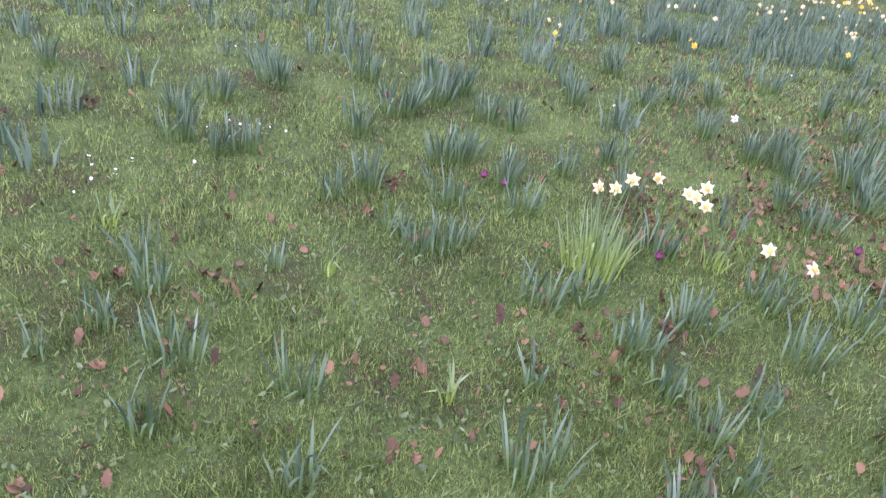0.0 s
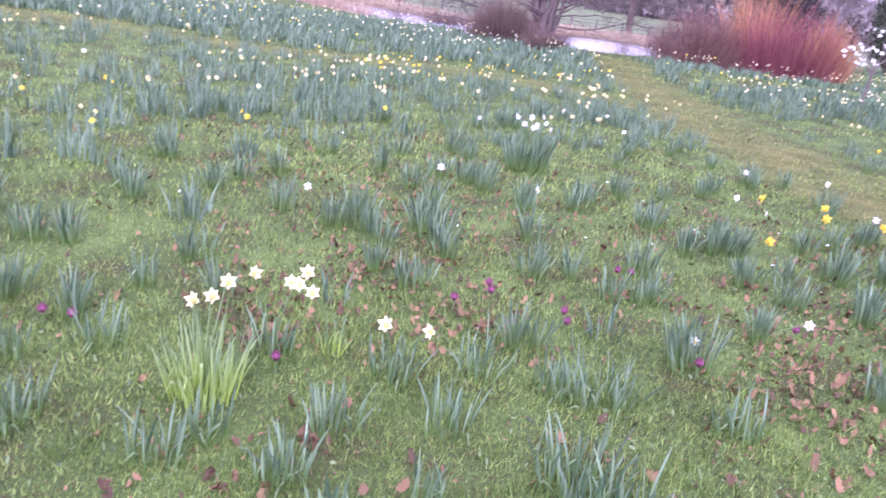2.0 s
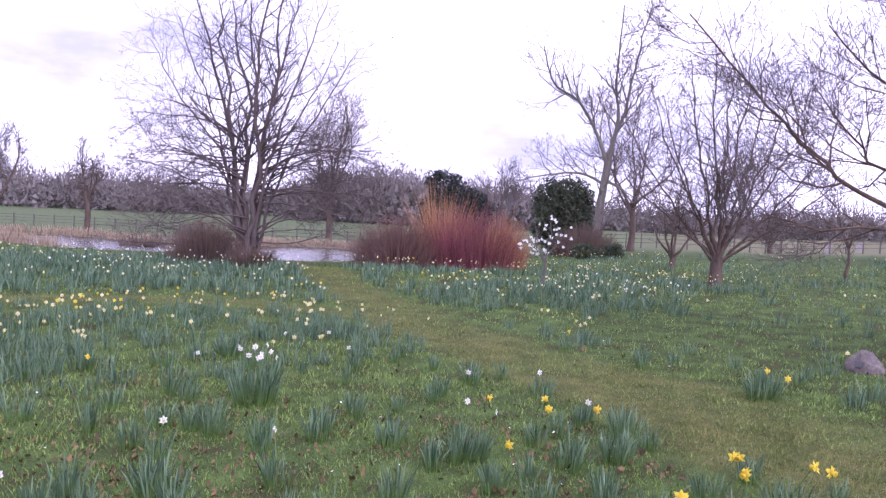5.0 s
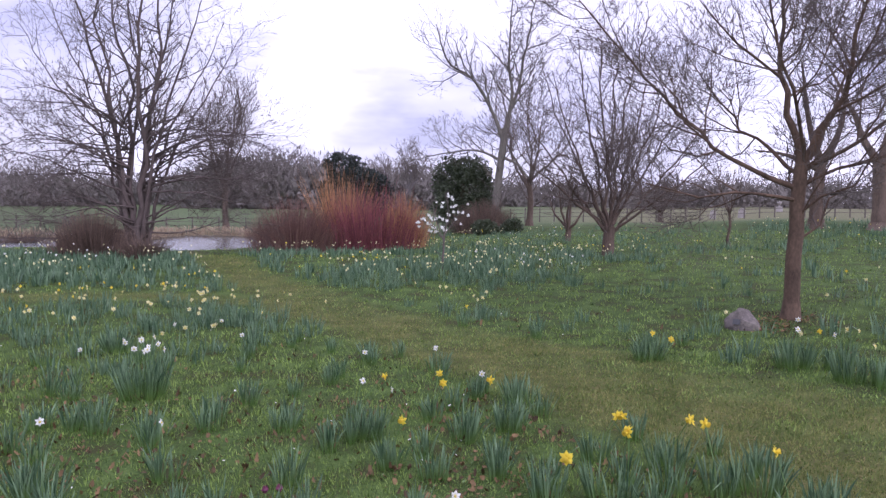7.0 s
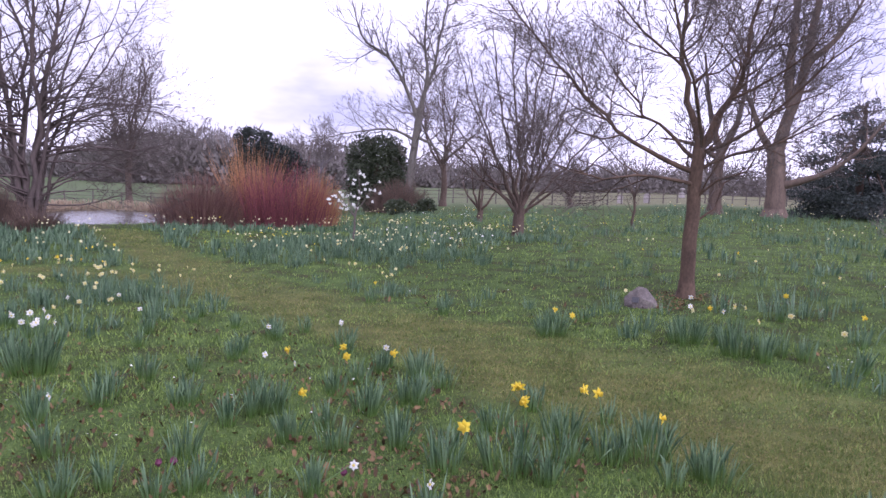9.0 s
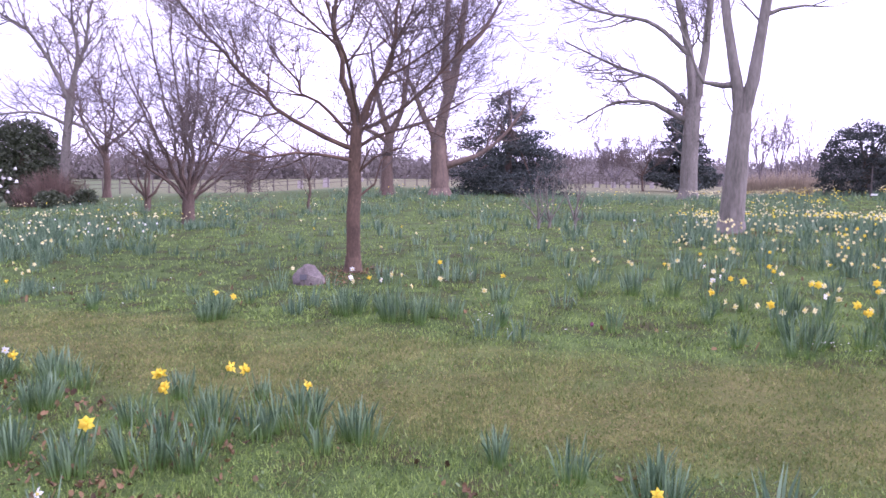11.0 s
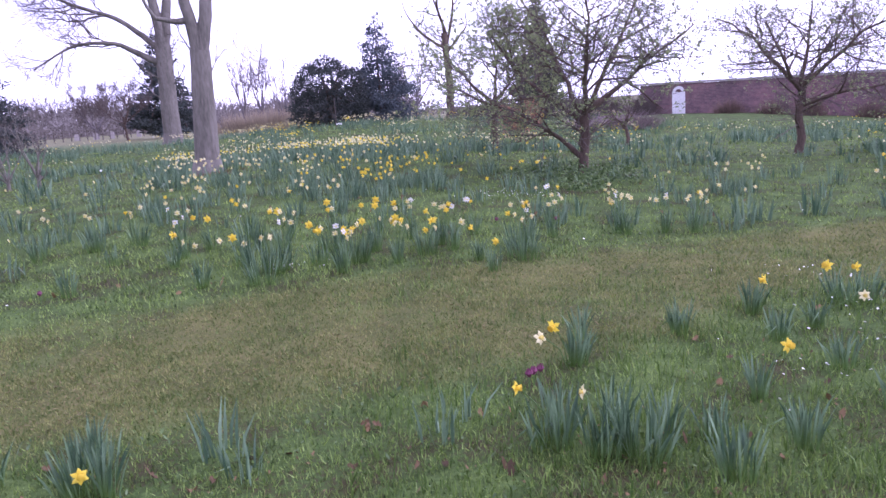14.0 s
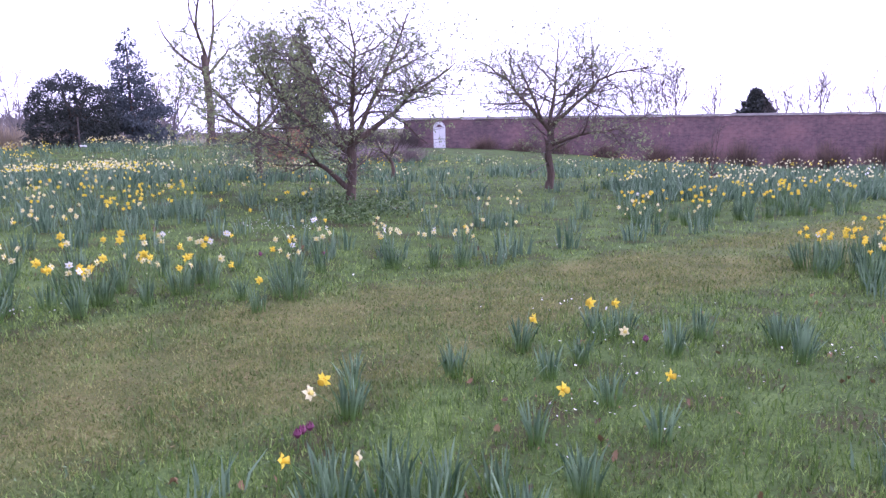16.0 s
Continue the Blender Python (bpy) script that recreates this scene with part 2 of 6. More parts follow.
def water_material():
    mat = bpy.data.materials.new("pond_water")
    mat.use_nodes = True
    nodes, links = mat.node_tree.nodes, mat.node_tree.links
    bsdf = nodes["Principled BSDF"]
    bsdf.inputs["Base Color"].default_value = (0.03, 0.034, 0.028, 1)
    bsdf.inputs["Roughness"].default_value = 0.17
    bsdf.inputs["IOR"].default_value = 1.33
    bsdf.inputs["Specular IOR Level"].default_value = 0.5
    co, ripple, bp = nodes.new("ShaderNodeTexCoord"), nodes.new("ShaderNodeTexNoise"), nodes.new("ShaderNodeBump")
    ripple.inputs["Scale"].default_value = 4.0
    links.new(co.outputs["Object"], ripple.inputs["Vector"])
    links.new(ripple.outputs["Fac"], bp.inputs["Height"])
    bp.inputs["Strength"].default_value = 0.7
    bp.inputs["Distance"].default_value = 0.06
    links.new(bp.outputs["Normal"], bsdf.inputs["Normal"])
    return mat


WATER = water_material()


# ---- the lie of the land ----
def smooth(a, b, v):
    u = np.clip((v - a) / (b - a), 0, 1)
    return u * u * (3 - 2 * u)


def patchy(x, y, cell, seed):
    """Smooth uneven patches of about the given size, from nought to one."""
    table = np.random.default_rng(seed).random((64, 64))
    u, v = np.asarray(x, float) / cell + 500.3, np.asarray(y, float) / cell + 700.7
    i, j = np.floor(u).astype(int), np.floor(v).astype(int)
    p, q = u - i, v - j
    p, q = p * p * (3 - 2 * p), q * q * (3 - 2 * q)
    i, j, k, n = i % 64, j % 64, (i + 1) % 64, (j + 1) % 64
    return (table[i, j] * (1 - p) + table[k, j] * p) * (1 - q) + (table[i, n] * (1 - p) + table[k, n] * p) * q


POND_Z = -0.45
LANE = np.array(((-8.6, 24.0), (-6.2, 19.2), (-4.65, 15.7), (-3.6, 13.65), (-2.6, 11.8), (-1.8, 10.5), (-0.4, 8.75), (0.6, 7.45), (1.45, 6.2), (2.5, 4.75), (3.85, 3.3), (5.15, 1.95), (6.6, 0.85), (8.0, -0.65), (9.3, -2.1), (10.7, -4.0), (13.5, -7.8), (20.0, -15.0)))
LANE_HALF = np.array((0.55, 0.5, 0.52, 0.6, 0.75, 0.75, 0.85, 0.95, 1.05, 1.15, 1.15, 1.2, 1.1, 1.0, 0.95, 0.9, 0.9, 0.9))
SIDE_LANE = np.array(((-2.7, 11.5), (-4.1, 11.9), (-5.6, 11.8), (-7.3, 11.05), (-8.95, 10.2), (-12.0, 8.2), (-16.0, 5.6)))
SIDE_HALF = np.array((0.5, 0.42, 0.42, 0.42, 0.45, 0.5, 0.5))


def lane_gap(x, y):
    """How far a place lies outside the mown lane, in metres; below nought is on it."""
    x, y = np.asarray(x, float), np.asarray(y, float)
    best = np.full(x.shape, 1e9)
    for way, half in ((LANE, LANE_HALF), (SIDE_LANE, SIDE_HALF)):
        for a, b, wa, wb in zip(way[:-1], way[1:], half[:-1], half[1:]):
            d = b - a
            s = np.clip(((x - a[0]) * d[0] + (y - a[1]) * d[1]) / (d @ d), 0, 1)
            best = np.minimum(best, np.hypot(x - a[0] - s * d[0], y - a[1] - s * d[1]) - (wa + s * (wb - wa)))
    return best + 0.22 * (patchy(x, y, 0.9, 5) - 0.5) + 0.12 * (patchy(x, y, 0.3, 6) - 0.5)


def pond_gap(x, y):
    """Below nought inside the pond: two joined pools."""
    x, y = np.asarray(x, float), np.asarray(y, float)
    pools = []
    for cx, cy, ux, uy, half_long, half_wide in ((-10.3, 32.0, -0.30, 0.954, 6.9, 3.0), (-19.6, 31.2, -0.92, 0.392, 6.8, 3.1)):
        along, across = (x - cx) * ux + (y - cy) * uy, (y - cy) * ux - (x - cx) * uy
        pools.append(np.hypot(along / half_long, across / half_wide) - 1)
    wob = 0.05 * np.sin(x * 0.9 + 1) + 0.04 * np.sin(y * 1.3)
    return np.minimum(*pools) + wob


def land(x, y):
    """Height of the ground."""
    x, y = np.asarray(x, float), np.asarray(y, float)
    r = np.hypot(x, y)
    z = 0.16 * smooth(7, 18, r) * smooth(-9, -2, y)
    z = z + 0.46 * np.exp(-(((x - 12.2) / 7.0) ** 2 + ((y - 7.4) / 5.5) ** 2))
    along = 0.83 * x + 0.55 * y
    z = z + 0.42 * smooth(17, 36, along) * smooth(-6, 8, y)
    z = z + 0.55 * np.exp(-(((x - 29) / 9.0) ** 2 + ((y - 17) / 8.0) ** 2))
    z = z - 1.15 * smooth(5, -19, y) * smooth(17, 40, x)
    z = z - 0.12 * smooth(24, 40, y) * smooth(4, -10, x)
    z = z - 0.22 * smooth(17.5, 22, y) * smooth(3, -4, x)
    z = z + 0.025 * np.sin(x * 0.9 + 0.4 * y) * np.sin(y * 0.8 - 0.3 * x) * smooth(2, 6, r)
    az = np.degrees(np.arctan2(x, y))
    fall = np.interp(az, (-58, -40, -27, -13, 0, 22, 35, 41, 60, 70, 80, 95, 110), (-0.26, -0.45, -0.32, -0.2, -0.05, 0.37, 0.27, 0.14, -0.08, -0.28, -0.36, -0.30, 0.05))
    z = z + smooth(3, 12, r) * (np.minimum(r, 45) * np.tan(np.radians(fall)) - np.interp(az, (0, 20), (0.02, 0.07)))
    crest = smooth(26, 14, az)
    z = z + np.interp(az, (-32, 0, 8, 14, 24), (0.12, 0.12, 0.06, 0.04, 0)) * np.exp(-(((r - 19.5) / 5.0) ** 2)) - 0.018 * crest * np.clip(r - 28, 0, 30) - 0.25 * np.exp(-(((x - 27.7) / 7.0) ** 2 + ((y - 26.0) / 7.0) ** 2))
    z = z - 0.3 * smooth(60, 140, r) * smooth(10, -10, x - y * 0.3)
    # the pond lies in a level shelf
    gap = pond_gap(x, y)
    z = z + (np.maximum(z, -0.40) - z) * smooth(1.5, 0.6, gap)
    return z - 0.50 * smooth(0.13, -0.13, gap)


def high(x, y):
    return float(land(x, y))


def mesh_object(name, verts, faces, mat, parent=None, flat=False):
    me = bpy.data.meshes.new(name)
    me.from_pydata([tuple(v) for v in verts], [], faces)
    me.materials.append(mat)
    if not flat:
        me.polygons.foreach_set("use_smooth", [True] * len(me.polygons))
    ob = new(name, me)
    if parent is not None:
        ob.parent = parent
    return ob


def quick_mesh(name, verts, tris, mat, parent=None):
    """A mesh from arrays of places and of corner triples."""
    me = bpy.data.meshes.new(name)
    me.vertices.add(len(verts))
    me.vertices.foreach_set("co", np.asarray(verts, np.float32).ravel())
    me.loops.add(tris.size)
    me.loops.foreach_set("vertex_index", tris.astype(np.int32).ravel())
    me.polygons.add(len(tris))
    me.polygons.foreach_set("loop_start", np.arange(0, tris.size, 3, dtype=np.int32))
    me.update(calc_edges=True)
    me.materials.append(mat)
    ob = new(name, me)
    if parent is not None:
        ob.parent = parent
    return ob


def part(name, bm, mat, parent, label=""):
    me = bpy.data.meshes.new(name)
    bm.to_mesh(me)
    bm.free()
    me.materials.append(mat)
    ob = new(name, me)
    ob.parent = parent
    return tagged(ob, label)


def thing(name, place, label, category, group="", turn=0.0, kind=""):
    ob = new(name)
    ob.empty_display_size = 0.2
    ob.matrix_basis = pose(*place, 0, 0, turn)
    return tagged(ob, label, category, group, kind)


# ground sheet: rings round the start of the walk
RINGS = np.concatenate([[0.0], np.geomspace(0.6, 70, 150), np.geomspace(76, 4500, 26)])
SPOKES = 288
ang = np.linspace(0, 2 * np.pi, SPOKES, endpoint=False)
gx, gy = (RINGS[1:, None] * np.sin(ang)).ravel(), (RINGS[1:, None] * np.cos(ang)).ravel()
gx, gy = np.r_[0, gx], np.r_[0, gy]
gz = land(gx, gy)
rows_n = len(RINGS) - 1
idx = 1 + np.arange(rows_n)[:, None] * SPOKES + np.arange(SPOKES)
nxt = np.roll(idx, -1, axis=1)
tri = [np.stack([np.zeros(SPOKES, int), nxt[0], idx[0]], 1)]
for k in range(rows_n - 1):
    tri.append(np.stack([idx[k], nxt[k], nxt[k + 1]], 1))
    tri.append(np.stack([idx[k], nxt[k + 1], idx[k + 1]], 1))
ground = quick_mesh("ground", np.stack([gx, gy, gz], 1), np.concatenate(tri)[:, ::-1], TURF)
ground.data.polygons.foreach_set("use_smooth", [True] * len(ground.data.polygons))
gap = lane_gap(gx, gy)
rad = np.hypot(gx, gy)
for name, value in (("worn", smooth(0.2, -0.35, gap) * smooth(30, 22, rad) * (0.35 + 0.55 * smooth(0.25, 0.6, 0.6 * patchy(gx, gy, 0.8, 9) + 0.4 * patchy(gx, gy, 0.25, 10)))), ("field", smooth(38, 50, rad)), ("stubble", smooth(44, 56, rad) * smooth(2, 14, np.degrees(np.arctan2(gx, gy)))), ("mud", smooth(0.16, 0.02, pond_gap(gx, gy)))):
    ground.data.attributes.new(name, "FLOAT", "POINT").data.foreach_set("value", value.astype(np.float32))
tagged(ground, "rolling spring lawn with a mown path and far pasture", "ground", kind="structure")

# pond
n = 64
bm = bmesh.new()
ring = [bm.verts.new((-15 + 13 * math.cos(a), 32 + 8 * math.sin(a), POND_Z)) for a in np.linspace(0, 2 * np.pi, n, endpoint=False)]
bm.faces.new(ring)
me = bpy.data.meshes.new("water")
bm.to_mesh(me)
bm.free()
me.materials.append(WATER)
pond = tagged(new("water", me), "still grey pond reflecting a pale cloudy sky", "pond", kind="structure")


# ---- trees ----
class Tubes:
    def __init__(self):
        self.v, self.f = [], []

    def tube(self, pts, radii, sides):
        base = len(self.v)
        last = None
        for k, p in enumerate(pts):
            t = (pts[min(k + 1, len(pts) - 1)] - pts[max(k - 1, 0)]).normalized()
            if last is None:
                last = t.orthogonal().normalized()
            a = last - t * last.dot(t)
            a = a.normalized() if a.length > 1e-6 else t.orthogonal().normalized()
            last = a
            b = t.cross(a)
            for s in range(sides):
                w = 2 * math.pi * s / sides
                self.v.append(p + (a * math.cos(w) + b * math.sin(w)) * radii[k])
        for k in range(len(pts) - 1):
            for s in range(sides):
                i, j = base + k * sides + s, base + k * sides + (s + 1) % sides
                self.f.append((i, j, j + sides, i + sides))


def bend(pts, count, wiggle, rng):
    """A smooth line through pts in count steps, with a little unevenness."""
    P = [pts[0] * 2 - pts[1]] + list(pts) + [pts[-1] * 2 - pts[-2]]
    out = []
    for k in range(count + 1):
        u = k / count * (len(pts) - 1)
        i = min(int(u), len(pts) - 2)
        t = u - i
        a, b, c, d = P[i:i + 4]
        q = 0.5 * (2 * b + (c - a) * t + (2 * a - 5 * b + 4 * c - d) * t * t + (3 * b - a - 3 * c + d) * t ** 3)
        if 0 < k < count:
            q = q + Vector((rng.gauss(0, wiggle), rng.gauss(0, wiggle), rng.gauss(0, wiggle * 0.6)))
        out.append(q)
    return out


def grow(wood, twigs, pts, r0, r1, level, how, rng, tips=None):
    """A limb along pts and, by the tree's habit, its side branches."""
    length = sum((b - a).length for a, b in zip(pts[:-1], pts[1:]))
    steps = max(3, min(14, int(length / how["step"]))) if level < 2 else 1 if level >= how["levels"] else 3 if level < 3 else 2
    line = bend(pts, steps, length * how["wiggle"] / steps * (0.15 if r0 > 0.1 else 0.6 if level == 0 else 1.0), rng)
    radii = [r0 + (r1 - r0) * (k / steps) ** 0.8 for k in range(steps + 1)]
    sides = (9, 6, 4, 3, 3)[min(level, 4)]
    (wood if level < 2 else twigs).tube(line, radii, sides)
    if tips is not None and level >= 2:
        tips.append(line[-1])
    if level >= how["levels"]:
        return
    count = max(2, int(length * how["many"][level] * rng.uniform(0.85, 1.15)))
    for k in range(count):
        s = how["bare"][level] + (1 - how["bare"][level]) * (k + rng.random()) / count
        u = s * steps
        i = min(int(u), steps - 1)
        at = line[i].lerp(line[i + 1], u - i)
        ahead = (line[i + 1] - line[i]).normalized()
        side = Vector((rng.gauss(0, 1), rng.gauss(0, 1), rng.gauss(0, 0.7)))
        side = side - ahead * side.dot(ahead)
        side.normalize()
        lean = radians(rng.uniform(*how["angle"]))
        way = ahead * math.cos(lean) + side * math.sin(lean)
        far = how["reach"][level] * (1.15 - 0.65 * s) * rng.uniform(0.6, 1.25)
        up = Vector((0, 0, how["up"]))
        mid = at + way * far * 0.5 + up * far * 0.06
        end = mid + (way + up).normalized() * far * 0.5
        rad_at = radii[i] + (radii[i + 1] - radii[i]) * (u - i)
        rb = max(min(rad_at * 0.62, far * how["thick"]), how["least"])
        grow(wood, twigs, [at, mid, end], rb, max(rb * 0.35, how["least"]), level + 1, how, rng, tips)


HABIT = dict(levels=4, step=0.3, wiggle=0.10, many=(2.2, 3.0, 4.0, 5.0), bare=(0.35, 0.2, 0.15, 0.15), angle=(28, 58), reach=(1.6, 0.9, 0.45, 0.25), up=0.35, thick=0.022, least=0.004)


def bare_tree(name, x, y, limbs, label, bark, habit, seed, group="", twig=None, az=None, tips=None, sink=0.1):
    """limbs: rows of start radius, end radius and points (right, away, up) in metres as seen from the walk."""
    rng = random.Random(seed)
    a = math.atan2(x, y) if az is None else radians(az)
    base = thing(name, (x, y, high(x, y)), label, "tree", group)
    wood, twigs = Tubes(), Tubes()
    how = dict(HABIT, **habit)
    for n, (r0, r1, *pts) in enumerate(limbs):
        pts = [Vector((p[0] * math.cos(a) + p[1] * math.sin(a), -p[0] * math.sin(a) + p[1] * math.cos(a), p[2])) for p in pts]
        if n == 0:
            pts[0].z -= sink
            flare = bend(pts[:2], 3, 0, rng)
            wood.tube([flare[0] - Vector((0, 0, 0.02)), flare[0].lerp(flare[1], 0.6), flare[1]], [r0 * 1.5, r0 * 1.15, r0], 10)
        grow(wood, twigs, pts, r0, r1, 1 if n and how.get("limb1") else 0, how, rng, tips)
    mesh_object("trunk", wood.v, wood.f, bark, base)
    if twigs.v:
        mesh_object("crown", twigs.v, twigs.f, twig or TWIG, base)["kind"] = "stuff"
    return base


def leaf_cloud(name, parent, mat, blobs, count, size, seed, shell=0.75, long=2.0):
    """A crown of many small leaf sprays spread through lumps (x, y, z, rx, ry, rz)."""
    rng = np.random.default_rng(seed)
    B = np.array(blobs, float)
    vol = (B[:, 3] * B[:, 4] + B[:, 4] * B[:, 5] + B[:, 3] * B[:, 5])
    which = rng.choice(len(B), count, p=vol / vol.sum())
    d = rng.normal(size=(count, 3))
    d /= np.linalg.norm(d, axis=1, keepdims=True)
    lump = 1 + 0.16 * np.sin(d[:, :1] * 7 + which[:, None]) * np.sin(d[:, 1:2] * 6 + 2) + 0.10 * np.sin(d[:, 2:] * 11 + which[:, None] * 2)
    c = B[which, :3] + d * B[which, 3:] * (shell + (1.05 - shell) * rng.random((count, 1))) * lump
    a = d * 0.7 + rng.normal(size=(count, 3)) * 0.7
    a /= np.linalg.norm(a, axis=1, keepdims=True)
    b = np.cross(a, rng.normal(size=(count, 3)))
    b /= np.linalg.norm(b, axis=1, keepdims=True)
    s = size * rng.uniform(0.6, 1.4, (count, 1))
    v = np.stack([c - b * s * 0.5, c + b * s * 0.5, c + a * s * long * 0.5 + b * s * 0.42, c + a * s * long - b * s * 0.1], 1).reshape(-1, 3)
    i = np.arange(count)[:, None] * 4
    return quick_mesh(name, v, np.concatenate([i + [0, 1, 2], i + [0, 2, 3]]), mat, parent)
# nearest tree, by the boulder: a straight red-brown trunk, limbs rising from head height
bare_tree("cherry_tree", 4.08, 9.79, (
    (0.102, 0.080, (0, 0, 0), (0.015, 0, 0.9), (0.03, 0, 1.6), (0.05, 0, 2.0)),
    (0.058, 0.014, (0.05, 0, 1.95), (-0.05, 0.05, 2.5), (-0.2, 0.1, 3.1), (-0.22, 0.2, 3.9), (-0.35, 0.2, 5.0)),
    (0.058, 0.014, (0.05, 0, 1.95), (0.24, -0.05, 2.4), (0.5, -0.1, 2.85), (0.62, -0.1, 3.4), (0.85, -0.2, 4.8)),
    (0.038, 0.009, (0.03, 0, 1.65), (-0.5, -0.1, 1.88), (-1.05, -0.2, 2.2), (-1.6, -0.2, 2.8), (-2.2, -0.2, 3.45), (-2.9, -0.2, 4.3)),
    (0.032, 0.008, (0.06, 0, 1.8), (-0.4, 0.4, 2.25), (-0.9, 0.8, 2.7), (-1.5, 1.1, 3.6)),
    (0.028, 0.007, (0.03, 0, 1.5), (-0.45, -0.3, 1.58), (-1.1, -0.5, 1.55), (-1.8, -0.7, 1.7)),
    (0.034, 0.008, (0.05, 0, 1.9), (0.6, -0.1, 2.15), (1.1, -0.3, 2.6), (1.8, -0.4, 3.3)),
    (0.03, 0.008, (0.08, 0, 1.7), (0.5, 0.2, 1.9), (1.1, 0.4, 2.1), (1.8, 0.5, 2.5)),
    (0.034, 0.008, (0.05, 0, 1.9), (0.3, 0.6, 2.4), (0.6, 1.2, 3.2), (0.8, 1.6, 4.4)),
    (0.032, 0.008, (0.08, 0, 1.95), (0.0, -0.6, 2.5), (-0.3, -1.1, 3.3), (-0.4, -1.5, 4.3)),
), "bare cherry tree with brown bark beside a boulder", BARK_RED, dict(many=(5.4, 7.6, 9.0, 7.4), reach=(1.4, 0.75, 0.36, 0.22), angle=(26, 62), least=0.0026, wiggle=0.16, thick=0.0145), 11)

# vase-shaped tree
limbs = [(0.17, 0.145, (0, 0, 0), (0.0, 0, 0.35), (0.02, 0, 0.74))]
for k, (out, away, tall) in enumerate(((-2.5, 0.2, 4.2), (-1.9, 0.7, 5.2), (-1.5, -0.9, 4.6), (-1.0, 0.2, 5.9), (-0.4, -0.6, 6.0), (0.1, 0.8, 6.2), (0.5, -0.3, 6.0), (1.0, 0.9, 5.4), (1.5, -0.2, 5.3), (2.0, 0.5, 4.5), (2.5, -0.2, 3.9), (2.7, -0.8, 3.0), (-2.6, -0.7, 3.1))):
    start = 0.52 + 0.05 * (k % 5)
    limbs.append((0.045 if abs(out) > 1.2 else 0.052, 0.007, (0.05 * out / 2.5, 0, start), (out * 0.22, away * 0.2, start + 0.16 * tall), (out * 0.5, away * 0.55, start + 0.42 * tall - 0.2), (out * 0.8, away * 0.9, 0.76 * tall), (out, away, tall)))
bare_tree("vase_tree", 3.89, 19.93, limbs, "bare vase-shaped tree among daffodils", BARK, dict(many=(3.6, 4.4, 5.4, 5.0), reach=(1.35, 0.8, 0.42, 0.26), up=0.3, least=0.0034, angle=(24, 62), bare=(0.22, 0.1, 0.1, 0.1), wiggle=0.16), 12)

# tall twin-stemmed tree on the mound
bare_tree("twin_stemmed_tree", 12.18, 10.37, (
    (0.26, 0.19, (0, 0, 0), (0.07, 0, 1.0), (0.12, 0, 2.3)),
    (0.14, 0.07, (0.10, 0, 2.2), (0.0, 0, 2.9), (-0.2, 0.1, 4.0), (-0.5, 0.2, 6.0)),
    (0.15, 0.08, (0.12, 0, 2.2), (0.3, 0, 3.0), (0.42, 0, 4.0), (0.7, 0, 6.2)),
    (0.07, 0.015, (-0.05, 0, 2.85), (-0.45, 0, 2.85), (-0.7, -0.1, 3.1), (-1.2, -0.2, 4.2)),
    (0.05, 0.01, (0.42, 0, 4.1), (0.9, 0, 4.25), (1.5, 0, 4.2)),
), "tall twin-stemmed tree with smooth brown bark", BARK_PALE, dict(many=(0.7, 3.4, 5.0, 5.0), reach=(1.5, 0.8, 0.4, 0.2), bare=(0.6, 0.3, 0.2, 0.2), least=0.003), 13)

bare_tree("ash_tree", 27.7, 26.0, (
    (0.42, 0.36, (0, 0, 0), (0, 0, 2.0), (0.05, 0, 4.4)),
    (0.30, 0.10, (0.05, 0, 4.2), (-0.1, 0, 6.0), (-0.6, 0, 8.4), (-1.5, 0, 12)),
    (0.28, 0.10, (0.05, 0, 4.2), (0.4, 0, 6.2), (0.6, 0, 9), (0.8, 0, 13)),
    (0.17, 0.03, (0.0, 0, 3.6), (-1.1, 0, 4.2), (-2.0, -0.3, 4.6), (-3.6, -0.4, 4.5), (-5.2, -0.6, 3.6)),
    (0.15, 0.03, (-0.1, 0, 4.3), (-1.6, 0.2, 5.6), (-3.6, 0.4, 6.4), (-6.0, 0.3, 7.6)),
    (0.13, 0.03, (-0.3, 0, 6.8), (-2.0, -0.4, 8.2), (-4.4, -0.6, 8.8), (-7.0, -0.8, 10)),
), "large bare ash tree with long arching limbs", BARK_PALE, dict(many=(2.1, 3.0, 4.0, 4.2), reach=(2.4, 1.3, 0.75, 0.42), least=0.006, bare=(0.4, 0.25, 0.15, 0.1), wiggle=0.16), 14)

# old oak with a great low limb, and the tree beside it
bare_tree("old_oak", 16.97, 30.62, (
    (0.44, 0.36, (0, 0, 0), (-0.02, 0, 1.2), (-0.12, 0, 2.6)),
    (0.31, 0.11, (-0.1, 0, 2.4), (0.1, 0, 3.6), (0.6, 0, 5.4), (1.0, 0, 8.2), (1.2, 0, 11)),
    (0.26, 0.08, (0.35, 0, 4.6), (0.15, 0, 6.0), (0.25, 0, 8.2), (0.1, 0, 10.6)),
    (0.19, 0.03, (0.15, 0, 1.3), (1.0, -0.2, 1.55), (2.0, -0.3, 2.0), (3.0, -0.4, 2.9), (4.0, -0.3, 4.4)),
    (0.2, 0.04, (-0.2, 0, 2.5), (-0.8, 0, 3.6), (-1.3, 0, 4.8), (-2.2, 0, 6.6)),
    (0.18, 0.03, (0.8, 0, 6.3), (1.9, 0.1, 7.4), (3.0, 0.1, 9.4)),
), "huge old oak with a long low limb", OAK_BARK, dict(many=(2.2, 3.0, 4.0, 4.2), reach=(2.2, 1.25, 0.7, 0.42), least=0.006, wiggle=0.16), 15)
